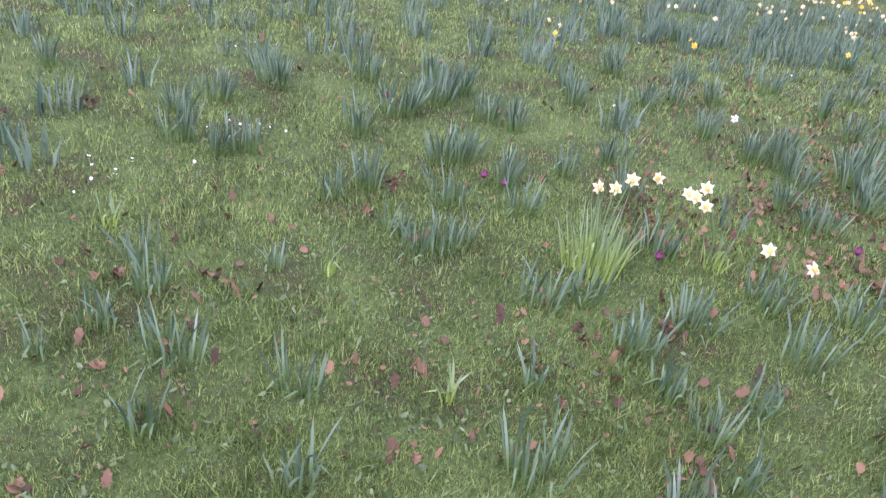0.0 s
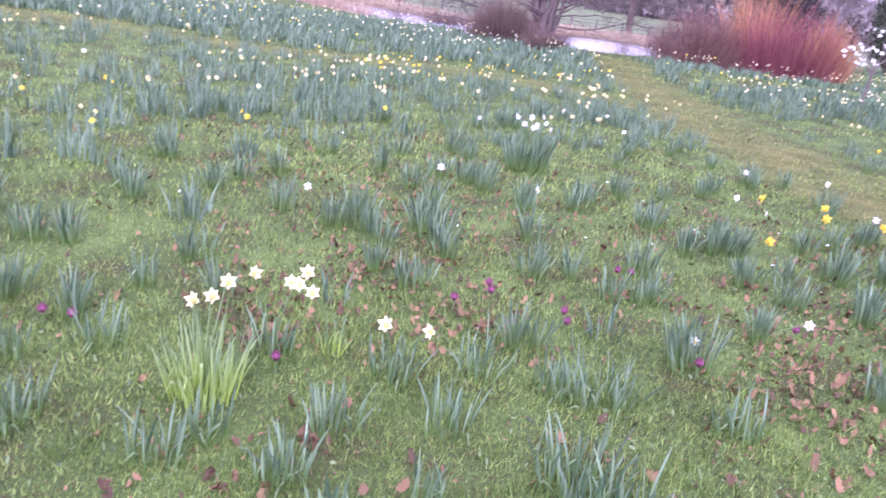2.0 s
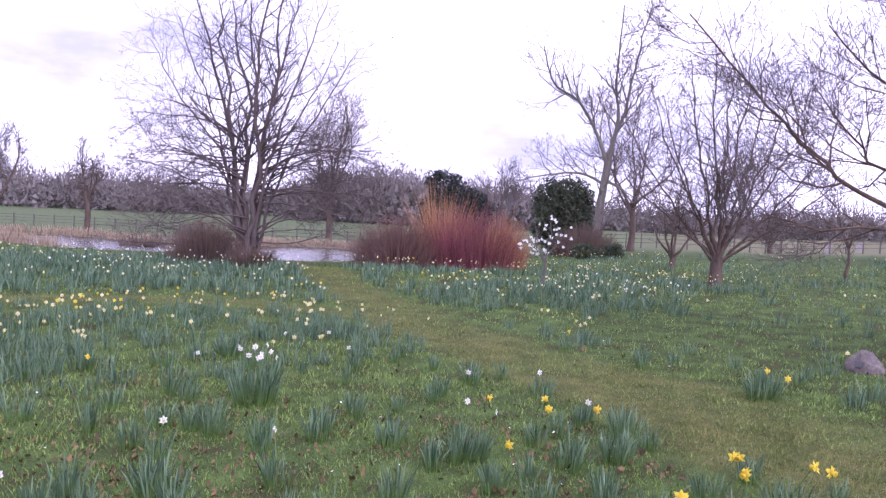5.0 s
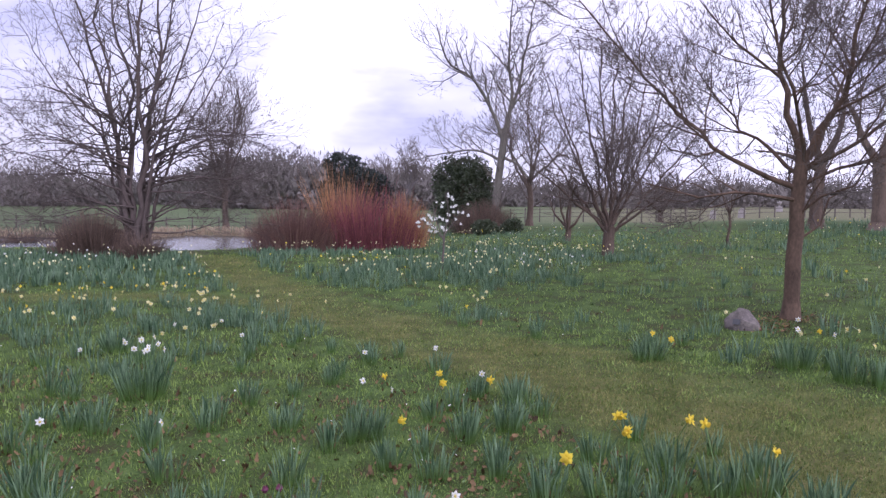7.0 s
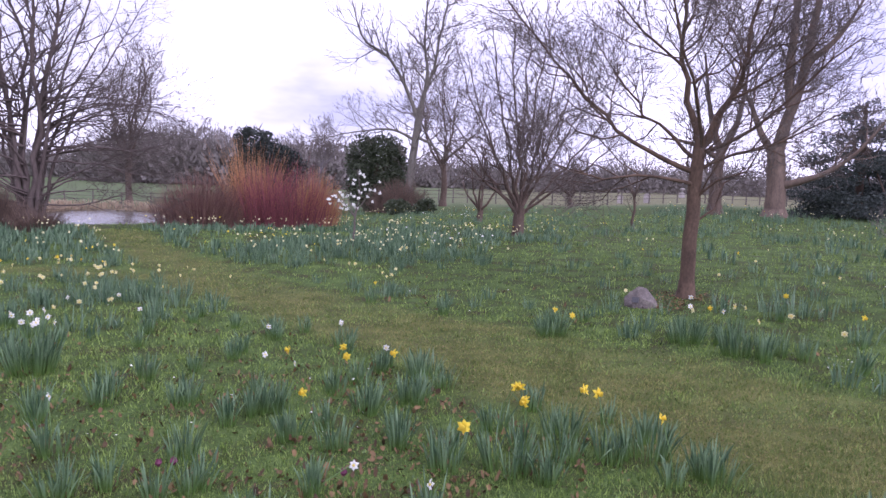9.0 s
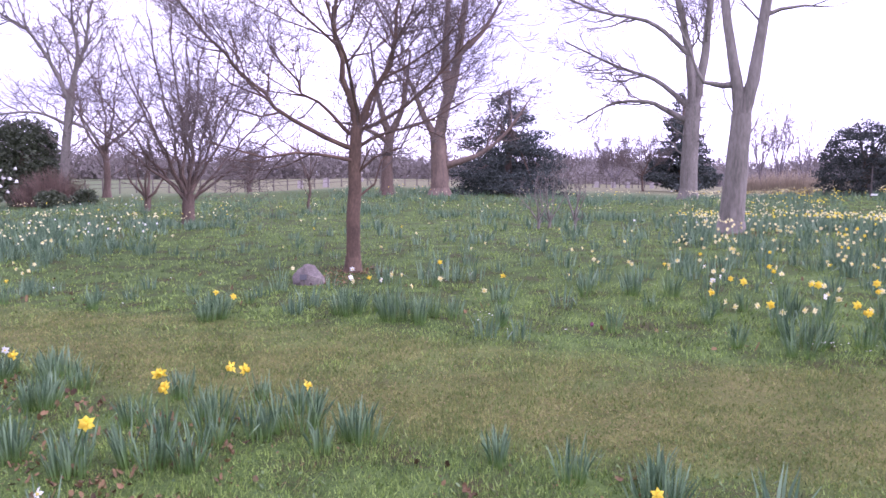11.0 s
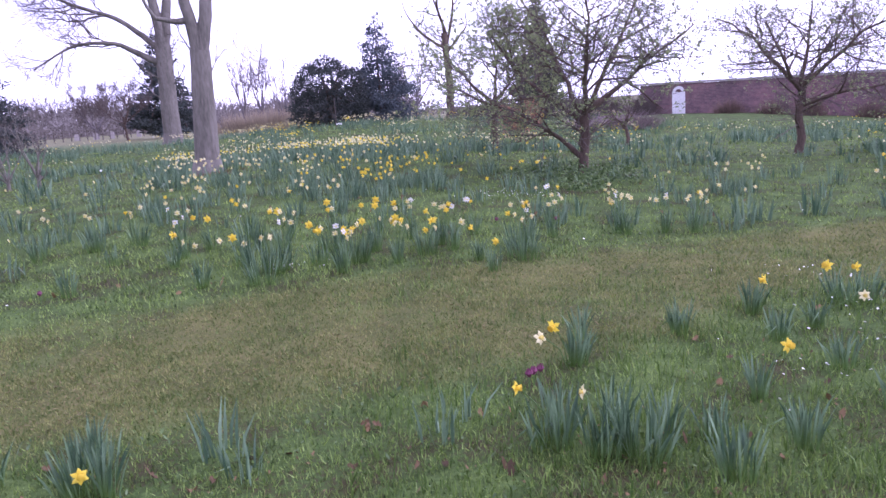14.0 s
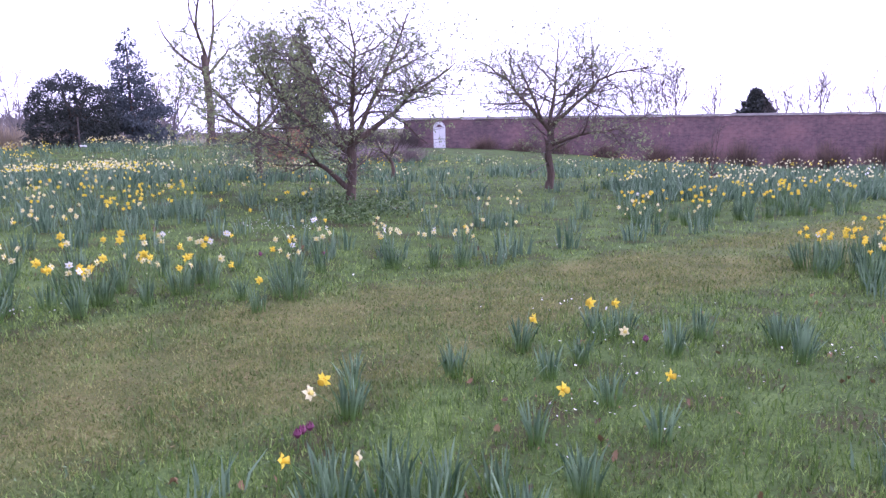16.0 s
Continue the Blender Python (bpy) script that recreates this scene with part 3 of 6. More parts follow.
bare_tree("field_tree", 14.8, 31.6, (
    (0.30, 0.2, (0, 0, 0), (0, 0, 1.4), (0.1, 0, 2.8)),
    (0.2, 0.04, (0.1, 0, 2.6), (-0.4, 0, 4.2), (-0.8, 0, 6.8)),
    (0.2, 0.04, (0.1, 0, 2.6), (0.7, 0, 4.0), (1.0, 0, 6.4)),
    (0.13, 0.03, (0.0, 0, 2.4), (-1.2, 0, 3.0), (-2.4, 0, 3.2)),
), "bare crooked tree beside an old oak", BARK, dict(many=(2.2, 2.8, 3.2, 3.5), reach=(1.8, 1.1, 0.6, 0.35), least=0.008), 16)

# leaning forked tree beyond the dogwoods
bare_tree("leaning_tree", 2.06, 37.94, (
    (0.22, 0.17, (0, 0, 0), (0.15, 0, 2.4), (0.45, 0, 5.0)),
    (0.13, 0.025, (0.45, 0, 4.9), (0.75, 0, 6.6), (0.55, 0, 8.4), (0.7, 0, 12)),
    (0.11, 0.025, (0.38, 0, 4.4), (-0.3, 0, 6.0), (-1.2, 0, 7.4), (-2.4, 0, 8.2), (-3.0, 0, 10)),
    (0.10, 0.025, (0.5, 0, 5.4), (1.1, 0, 7.2), (1.5, 0, 9.6), (2.0, 0, 12)),
    (0.08, 0.02, (0.3, 0, 3.4), (-0.8, 0, 3.9), (-2.4, 0, 3.8), (-4.0, 0, 3.4)),
    (0.09, 0.03, (0.4, 0, 3.6), (1.0, 0, 3.3), (1.7, 0, 2.6)),
), "tall leaning tree with forked pale trunk", BARK_PALE, dict(many=(2.6, 3.2, 3.8, 3.8), reach=(2.3, 1.3, 0.7, 0.4), least=0.0058, bare=(0.2, 0.15, 0.1, 0.1), angle=(30, 68)), 17)

# many-stemmed tree on the pond's bank
limbs = [(0.30, 0.24, (0, 0, 0), (0, 0, 0.22), (0, 0, 0.45))]
rng = random.Random(5)
for k in range(12):
    u = (k - 5.5) / 5.5
    tall = 8.7 - 3.0 * u * u + rng.uniform(-0.4, 0.5)
    away = rng.uniform(-1.5, 1.5)
    limbs.append((rng.uniform(0.06, 0.095) if abs(u) < 0.7 else 0.055, 0.006, (u * 0.26, away * 0.12, 0.15), (u * 0.46 + rng.uniform(-0.12, 0.12), away * 0.4, tall * 0.24), (u * 1.1 + rng.uniform(-0.25, 0.25), away * 0.8, tall * 0.52), (u * 2.05, away, tall * 0.78), (u * 2.75, away * 1.2, tall)))
for k in range(52):
    u = (1 if k % 2 else -1) * rng.uniform(0.75, 1.0)
    z0, z = rng.uniform(0.4, 3.4), rng.uniform(-0.1, 1.1)
    far = rng.uniform(1.8, 4.0)
    y = rng.uniform(-1.4, 1.4)
    limbs.append((0.028, 0.005, (0.10 * u * z0, 0, z0), (u * far * 0.4, y * 0.4, z0 + z * rng.uniform(0.4, 1.0)), (u * far * 0.75, y * 0.8 + rng.uniform(-0.4, 0.4), z0 + z + rng.uniform(-0.3, 0.3)), (u * far, y + rng.uniform(-0.5, 0.5), z0 + z * rng.uniform(0.0, 1.3))))
bare_tree("multi_stemmed_alder", -8.28, 19.95, limbs, "bare many-stemmed tree on the pond bank", ALDER, dict(many=(2.6, 3.2, 4.0, 3.4), reach=(1.7, 0.95, 0.52, 0.3), least=0.003, up=0.12, angle=(24, 66), wiggle=0.14, bare=(0.3, 0.15, 0.1, 0.1)), 18)


def plain_tree(name, x, y, tall, spread, label, seed, bark=BARK, radius=None, crotch=0.25, stems=6, habit=None, group="", twig=None):
    """A bare tree of common build."""
    r = random.Random(seed)
    radius = radius or tall * 0.022
    limbs = [(radius, radius * 0.7, (0, 0, 0), (r.uniform(-0.1, 0.1), 0, tall * crotch * 0.5), (r.uniform(-0.15, 0.15), 0, tall * crotch))]
    for k in range(stems):
        a = 2 * math.pi * (k + r.random() * 0.6) / stems
        out = spread * r.uniform(0.4, 1.0) * (0.35 if k == 0 else 1)
        up = tall * r.uniform(0.75, 1.0) if k < 2 else tall * r.uniform(0.5, 0.9)
        s = tall * crotch * r.uniform(0.7, 1.0)
        limbs.append((radius * 0.42, radius * 0.08, (0, 0, s), (out * 0.5 * math.cos(a), out * 0.5 * math.sin(a), s + (up - s) * 0.3), (out * 0.85 * math.cos(a + 0.3), out * 0.85 * math.sin(a + 0.3), s + (up - s) * 0.65), (out * math.cos(a), out * math.sin(a), up)))
    base = dict(angle=(24, 60), many=(min(5.0, 22.0 / tall), min(7.5, 33.0 / tall), min(9.0, 42.0 / tall)), reach=(tall * 0.22, tall * 0.13, tall * 0.075, tall * 0.04), least=max(0.003, math.hypot(x, y) * 0.00016), levels=3)
    return bare_tree(name, x, y, limbs, label, bark, dict(base, **(habit or {})), seed, group, twig)


def polar(az, d):
    """A bearing and a distance from where the camera stands when it looks that way."""
    off = -0.3 if az < 22 else 0.0 if az < 50 else 0.3 if az < 66 else 0.75
    az += np.interp(az, (-45, -23, -16, -7, 0, 5, 12, 20, 29, 46, 60, 70, 85, 103), (-0.2, -0.3, -0.5, -0.8, -0.5, -0.2, 0.0, 0.1, 0.5, 0.9, 0.6, 0.8, 0.9, 1.3))
    return off + d * math.sin(radians(az)), d * math.cos(radians(az))


plain_tree("pond_tree", *polar(-15.4, 47), 10.4, 2.8, "slim bare tree on the far pond bank", 21, radius=0.2, crotch=0.35)
plain_tree("field_tree", *polar(-32.1, 52), 5.6, 0.8, "slender young tree by the pond", 22, radius=0.2, crotch=0.5, stems=4)
plain_tree("field_tree", *polar(-37.5, 68), 8.0, 2.4, "bare tree in the pasture", 23, radius=0.3, crotch=0.2)
plain_tree("field_tree", *polar(-42.6, 50), 11, 2.6, "tall bare tree beside the pond", 24, radius=0.22, crotch=0.3)
plain_tree("field_tree", *polar(-41.0, 56), 5.5, 1.2, "thin bare tree beside the pond", 25, radius=0.14, crotch=0.4, stems=4)
plain_tree("field_tree", *polar(6.3, 44), 9.0, 2.6, "bare tree at the pasture fence", 26, radius=0.2, crotch=0.3)
plain_tree("small_tree", *polar(9.0, 27), 2.9, 1.0, "small multi-stemmed bare tree among daffodils", 27, radius=0.13, crotch=0.15)
plain_tree("field_tree", *polar(15.5, 52), 3.6, 1.6, "low round bare tree at the fence", 28, radius=0.2, crotch=0.2, stems=8)
plain_tree("sapling", *polar(20.0, 25), 3.0, 0.7, "slim bare sapling on the lawn", 29, radius=0.05, crotch=0.4, stems=4)
plain_tree("far_tree", *polar(-2.5, 95), 9.0, 3.2, "distant bare tree behind the shrubs", 30, HAZED_BARK, crotch=0.2)
plain_tree("sapling", *polar(42.9, 56), 4.4, 1.6, "bare sapling in front of far trees", 31, radius=0.09, crotch=0.35)
plain_tree("far_tree", *polar(41.0, 80), 5.0, 2.4, "low bare tree in the distance", 32, HAZED_BARK, crotch=0.15, stems=8)
for k, (az, d, up) in enumerate(((35.6, 18.5, 1.5), (36.4, 19, 1.6), (38.2, 18.0, 1.9))):
    plain_tree("young_shrub", *polar(az, d), up, 0.6, "thin young shrub with pinkish buds", 33 + k, BARK_PALE, radius=0.045, crotch=0.15, stems=6, group="young shrubs")
plain_tree("tall_bare_tree", *polar(65.4, 46), 11.5, 3.2, "tall bare tree behind the orchard", 37, BARK, radius=0.25, crotch=0.45, stems=5, habit=dict(many=(0.7, 1.2, 2.0), levels=2, wiggle=0.2))

# boulder with a dark plaque
bm = bmesh.new()
bmesh.ops.create_icosphere(bm, subdivisions=4, radius=1)
for v in bm.verts:
    d = v.co.normalized()
    k = 1 + 0.16 * noise.noise(d * 1.6) + 0.07 * noise.noise(d * 4) + 0.02 * noise.noise(d * 11)
    for cut, w in ((Vector((0.3, -0.6, 0.75)), 0.78), (Vector((-0.7, -0.5, 0.5)), 0.82), (Vector((0.75, 0.1, 0.6)), 0.8), (Vector((0, -1, 0.1)), 0.8)):
        far = d.dot(cut.normalized()) * k
        if far > w:
            k *= w / far
    v.co = Vector((d.x * 0.205, d.y * 0.18, d.z * 0.20 + 0.045)) * k
me = bpy.data.meshes.new("boulder")
bm.to_mesh(me)
bm.free()
me.materials.append(STONE)
boulder = tagged(new("boulder", me), "rough grey boulder with a small dark plaque", "boulder")
bx, by = 3.27, 9.24
boulder.matrix_basis = pose(bx, by, high(bx, by), 0, 0, -21)
bm = bmesh.new()
bmesh.ops.create_cube(bm, size=1, matrix=Matrix.LocRotScale((-0.075, -0.155, 0.10), Euler((radians(-14), 0, radians(-18))), (0.085, 0.012, 0.065)))
bmesh.ops.bevel(bm, geom=bm.edges, offset=0.004, segments=1)
part("plaque", bm, PLAQUE, boulder, "small dark metal plaque")


def blob_tree(name, x, y, blobs, mat, count, size, label, seed, category="shrub", trunk=None, shell=0.7, long=2.0, sunk=0.0):
    """An evergreen: leaf sprays over lumps, on a short tapered trunk."""
    base = thing(name, (x, y, high(x, y) - sunk), label, category, turn=-math.degrees(math.atan2(x, y)))
    rough = random.Random(seed + 1)
    for b in list(blobs) if len(blobs) < 20 else ():
        for k in range(4):
            a, up = rough.uniform(0, 6.28), rough.uniform(-0.2, 0.95)
            flat = math.sqrt(1 - up * up)
            blobs = blobs + [(b[0] + b[3] * flat * math.cos(a), b[1] + b[4] * flat * math.sin(a), max(b[2] + b[5] * up, 0.1), b[3] * 0.28, b[4] * 0.28, b[5] * 0.26)]
    leaf_cloud("crown", base, mat, blobs, count, size, seed, shell, long)
    r, tall = trunk or (0.12, 0.8)
    T = Tubes()
    r_ = random.Random(seed)
    T.tube(bend([Vector((0, 0, -0.1)), Vector((0.03, 0, tall * 0.5)), Vector((0, 0.02, tall))], 5, 0.01, r_), [r * 1.4, r * 1.1, r, r * 0.8, r * 0.55, r * 0.3], 8)
    for k in range(14):
        a, z = r_.uniform(0, 6.28), tall * r_.uniform(0.25, 0.95)
        b = blobs[r_.randrange(len(blobs))]
        T.tube([Vector((0, 0, z)), Vector((b[0] * 0.5 + 0.2 * math.cos(a), b[1] * 0.5 + 0.2 * math.sin(a), (z + b[2]) / 2)), Vector((b[0] + 0.3 * math.cos(a), b[1] + 0.3 * math.sin(a), b[2]))], [r * 0.4, r * 0.25, r * 0.1], 5)
    mesh_object("trunk", T.v, T.f, BARK, base)
    return base


blob_tree("holly_bush", *polar(1.5, 40), [(0, 0, 1.9, 1.45, 1.3, 1.8), (0.45, 0, 3.2, 0.85, 0.8, 0.8), (-0.65, 0, 2.7, 0.8, 0.8, 1.1), (0.2, 0, 1.0, 1.5, 1.3, 1.0), (1.0, 0, 2.3, 0.6, 0.7, 1.1)], HOLLY, 16000, 0.07, "dark holly bush behind the magnolia", 41, trunk=(0.15, 2.4))
blob_tree("round_yew", *polar(-6.2, 46), [(-0.6, 0, 3.75, 0.95, 1.0, 1.0), (0.6, 0, 2.9, 1.1, 1.0, 1.1), (1.5, 0, 2.2, 0.9, 0.8, 1.2), (-0.2, 0, 1.8, 1.5, 1.2, 1.8)], YEW, 17000, 0.075, "dark clipped evergreen behind red stemmed shrubs", 42, trunk=(0.2, 2.6))
lumps = [(-0.55, 0, 1.35, 1.0, 0.9, 1.3), (0.45, 0, 1.3, 1.1, 0.95, 1.3), (0.0, 0.1, 1.75, 1.05, 0.9, 1.0), (-0.1, 0, 0.7, 1.55, 1.0, 0.8), (1.1, 0, 0.9, 0.6, 0.7, 0.9), (-1.1, 0, 1.0, 0.5, 0.7, 1.0)]
for k in range(15):
    u = (k - 7) / 7
    lumps.append((u * 1.3 + random.uniform(-0.06, 0.06), random.uniform(-0.5, 0.2), 2.55 - 0.62 * u * u + random.uniform(-0.1, 0.08), 0.12, 0.12, 0.3))
blob_tree("yew_hedge", *polar(56.8, 34), lumps, YEW, 24000, 0.034, "dense dark rounded yew with a tufted top", 43, trunk=(0.2, 1.6), shell=0.86, long=2.6)


def conifer(name, x, y, tall, wide, mat, count, size, label, seed, tiers=10, bare=0.08, droop=0.1, slim=0.03, taper=0.8, thick=0.42):
    r_ = random.Random(seed)
    blobs = []
    for k in range(tiers):
        u = (k + 0.3) / tiers
        out = wide * (1 - u) ** taper + 0.12
        for j in range(3 + int(7 * (1 - u))):
            a = r_.uniform(0, 6.28)
            d = out * r_.uniform(0.35, 1.0)
            blobs.append((d * math.cos(a), d * math.sin(a), tall * (bare + (1 - bare) * u) - droop * d + r_.uniform(-0.1, 0.1), out * 0.42, out * 0.42, tall / tiers * thick))
    return blob_tree(name, x, y, blobs, mat, count, size, label, seed, "tree", (tall * slim, tall * 0.95), 0.3, 2.2)


conifer("cedar", *polar(33.4, 38), 5.3, 2.9, CEDAR, 36000, 0.05, "broad dark cedar behind the old oak", 44, 16, taper=0.6, thick=0.8, droop=0.2)
conifer("fir_tree", *polar(45.4, 58), 7.2, 2.6, CEDAR, 15000, 0.09, "dark conifer behind an ash tree", 45, 12)
conifer("fir_tree", *polar(60.5, 35.5), 4.7, 1.6, FIR, 20000, 0.045, "loose blue-grey fir beside the dark yew", 46, 16, slim=0.011, taper=0.75, thick=0.7)
conifer("cypress", *polar(71.6, 48), 7.4, 1.5, HOLLY, 12000, 0.10, "tall narrow cypress behind the orchard", 47, 12)
blob_tree("fir_tree", *polar(102.9, 74), [(0, 0, 1.4, 2.0, 1.7, 1.5), (0, 0, 2.7, 1.7, 1.5, 1.1), (0.1, 0, 3.8, 1.1, 1.1, 0.9), (0, 0, 4.6, 0.6, 0.65, 0.7)], YEW, 16000, 0.11, "dark bushy fir behind the garden wall", 48, "tree", (0.18, 5.5), 0.6)


# orchard trees, just coming into leaf
def orchard_tree(x, y, limbs, label, seed, buds, habit=None):
    tips = []
    base = bare_tree("apple_tree", x, y, limbs, label, BARK, dict(dict(levels=3, many=(7.5, 10.0, 9.0), reach=(1.15, 0.62, 0.3), up=0.08, angle=(35, 78), bare=(0.3, 0.15, 0.1), least=0.0024), **(habit or {})), seed, "orchard", None, None, tips)
    rng = np.random.default_rng(seed)
    T = np.array([tuple(t) for t in tips])
    c = T[rng.integers(0, len(T), buds)] + rng.normal(size=(buds, 3)) * 0.022
    a, b = rng.normal(size=(buds, 3)), rng.normal(size=(buds, 3))
    a /= np.linalg.norm(a, axis=1, keepdims=True)
    b /= np.linalg.norm(b, axis=1, keepdims=True)
    s = 0.0185 * rng.uniform(0.5, 1.5, (buds, 1))
    v = np.stack([c - b * s * 0.6, c + a * s, c + b * s * 0.6, c - a * s], 1).reshape(-1, 3)
    i = np.arange(buds)[:, None] * 4
    tagged(quick_mesh("young_leaves", v, np.concatenate([i + [0, 1, 2], i + [0, 2, 3]]), BUD, base), kind="stuff")
    return base


orchard_tree(12.81, 3.19, (
    (0.085, 0.07, (0, 0, 0), (0.03, 0, 0.4), (0.06, 0, 0.95)),
    (0.05, 0.010, (-0.02, 0, 0.25), (-0.4, -0.1, 0.62), (-1.0, -0.2, 1.0), (-1.8, -0.2, 1.35)),
    (0.05, 0.010, (0.05, 0, 0.9), (-0.25, 0.2, 1.5), (-0.5, 0.4, 2.2), (-0.9, 0.5, 2.8)),
    (0.05, 0.010, (0.06, 0, 0.95), (0.35, -0.1, 1.5), (0.7, -0.2, 2.2), (1.0, -0.2, 2.9)),
    (0.06, 0.010, (0.06, 0, 0.95), (0.6, 0.2, 1.3), (1.2, 0.3, 1.8), (1.8, 0.4, 2.2)),
    (0.05, 0.010, (0.06, 0, 0.9), (0.1, -0.5, 1.5), (0.2, -0.9, 2.2), (0.1, -1.2, 2.7)),
    (0.05, 0.010, (0.04, 0, 0.8), (-0.6, 0.4, 1.3), (-1.2, 0.7, 1.9), (-1.5, 0.8, 2.4)),
    (0.05, 0.010, (0.06, 0, 0.9), (0.1, 0.7, 1.5), (0.3, 1.2, 2.3)),
), "spreading apple tree with small new leaves", 51, 26000)
orchard_tree(17.36, 6.39, (
    (0.075, 0.06, (0, 0, 0), (0.0, 0, 0.6), (0.02, 0, 1.15)),
    (0.05, 0.01, (0, 0, 1.1), (-0.5, 0, 1.6), (-1.0, 0.2, 2.2), (-1.2, 0.3, 2.9)),
    (0.05, 0.01, (0, 0, 1.1), (0.1, 0.2, 1.9), (-0.1, 0.4, 3.0)),
    (0.05, 0.01, (0, 0, 1.1), (0.5, -0.2, 1.7), (0.9, -0.3, 2.6)),
    (0.04, 0.01, (0, 0, 1.0), (-0.7, -0.5, 1.4), (-1.3, -0.8, 1.7)),
    (0.04, 0.01, (0, 0, 1.0), (0.6, 0.6, 1.5), (1.3, 0.9, 2.0)),
), "young leafy fruit tree on the mound", 52, 26000, dict(many=(6.4, 8.6, 7.6)))
orchard_tree(17.2, 0.01, (
    (0.085, 0.07, (0, 0, 0), (0.0, 0, 0.7), (0.02, 0, 1.35)),
    (0.055, 0.01, (0, 0, 1.25), (-0.5, 0, 1.8), (-1.0, 0.2, 2.4), (-1.5, 0.3, 2.7)),
    (0.055, 0.01, (0, 0, 1.3), (0.1, 0.2, 2.0), (0.2, 0.4, 3.1)),
    (0.05, 0.01, (0, 0, 1.3), (0.6, -0.2, 1.8), (1.2, -0.3, 2.3), (2.0, -0.3, 2.4)),
    (0.045, 0.01, (0, 0, 0.9), (0.6, -0.2, 1.1), (1.3, -0.3, 1.2), (2.0, -0.3, 1.5)),
    (0.045, 0.01, (0, 0, 1.2), (-0.3, -0.6, 1.8), (-0.6, -1.0, 2.5)),
    (0.045, 0.01, (0, 0, 1.2), (0.4, 0.7, 1.9), (0.9, 1.1, 2.6)),
), "spreading orchard tree with sparse new leaves", 53, 15000)
plain_tree("small_tree", 21.5, 4.25, 1.7, 0.7, "small bare orchard tree", 54, radius=0.06, crotch=0.35)
plain_tree("small_tree", *polar(100.0, 17), 1.3, 0.5, "small bare shrub beside the bulb bed", 55, radius=0.03, crotch=0.25, stems=5)
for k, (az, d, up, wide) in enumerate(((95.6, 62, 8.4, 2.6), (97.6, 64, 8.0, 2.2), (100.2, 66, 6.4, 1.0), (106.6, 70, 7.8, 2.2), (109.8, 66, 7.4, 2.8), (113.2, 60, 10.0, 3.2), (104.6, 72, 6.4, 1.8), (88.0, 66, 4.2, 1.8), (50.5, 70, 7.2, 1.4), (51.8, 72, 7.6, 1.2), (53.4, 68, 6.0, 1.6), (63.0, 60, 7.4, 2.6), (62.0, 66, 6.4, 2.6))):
    plain_tree("far_tree", *polar(az, d), up, wide, "bare tree beyond the garden", 60 + k, HAZED_BARK, crotch=0.22, stems=7, radius=0.16, habit=dict(many=(2.2, 3.0, 3.4), least=0.0105))

# copper-leaved shrub and brushwood heap under the orchard trees
blob_tree("copper_shrub", 22.6, 7.6, [(0, 0, 0.5, 0.6, 0.5, 0.5), (0.3, 0, 0.95, 0.35, 0.3, 0.3), (-0.3, 0, 0.8, 0.35, 0.35, 0.35)], COPPER, 1700, 0.032, "small shrub with coppery orange leaves", 56, trunk=(0.03, 0.7), shell=0.2)


def stem_shrub(name, x, y, wide, deep, tall, count, mat, label, seed, spread=0.35, r=0.008, arched=False):
    """A thicket of thin upright stems fanning from the ground."""
    base = thing(name, (x, y, high(x, y)), label, "shrub", turn=-math.degrees(math.atan2(x, y)))
    rng = np.random.default_rng(seed)
    n = count
    u = rng.uniform(-1, 1, (n, 2)) * 0.8 + rng.normal(0, 0.12, (n, 2))
    foot = np.stack([u[:, 0] * wide, u[:, 1] * deep, np.full(n, -0.05)], 1)
    clumpy = 0.8 + 0.2 * np.sin(u[:, 0] * 9 + seed) * np.cos(u[:, 1] * 7)
    h = tall * rng.uniform(0.35, 1.0, n) * clumpy * (1 - 0.4 * u[:, 0] ** 2)
    lean = np.stack([u[:, 0] + rng.normal(0, 0.35, n), u[:, 1] + rng.normal(0, 0.35, n)], 1) * spread
    if arched:
        a, q = rng.uniform(0, 6.28, n), np.sqrt(rng.random(n))
        up = np.sqrt(np.clip(1 - 0.85 * q ** 2, 0, 1)) * rng.uniform(0.45, 1.05, n)
        end = np.stack([q * np.cos(a) * wide, q * np.sin(a) * deep], 1) * rng.uniform(0.85, 1.2, (n, 1))
        foot[:, :2] = end * rng.uniform(0.1, 0.95, (n, 1))
        h = tall * up
        lean = (end - foot[:, :2]) / np.maximum(h, 0.1)[:, None]
    V, F = [], []
    for s, w in ((0, 1.0), (0.5, 0.8), (1.0, 0.35)):
        c = foot + np.stack([lean[:, 0] * h * s ** 1.4, lean[:, 1] * h * s ** 1.4, h * s], 1)
        for k in range(3):
            a = 2 * np.pi * k / 3
            V.append(c + np.array([np.cos(a), np.sin(a), 0]) * r * w)
    V = np.stack(V, 1).reshape(-1, 3)
    i = np.arange(n)[:, None] * 9
    for lev in (0, 3):
        for k in range(3):
            a, b = lev + k, lev + (k + 1) % 3
            F += [i + [a, b, b + 3], i + [a, b + 3, a + 3]]
    tagged(quick_mesh("stem_thicket", V, np.concatenate(F), mat, base), kind="stuff")
    return base


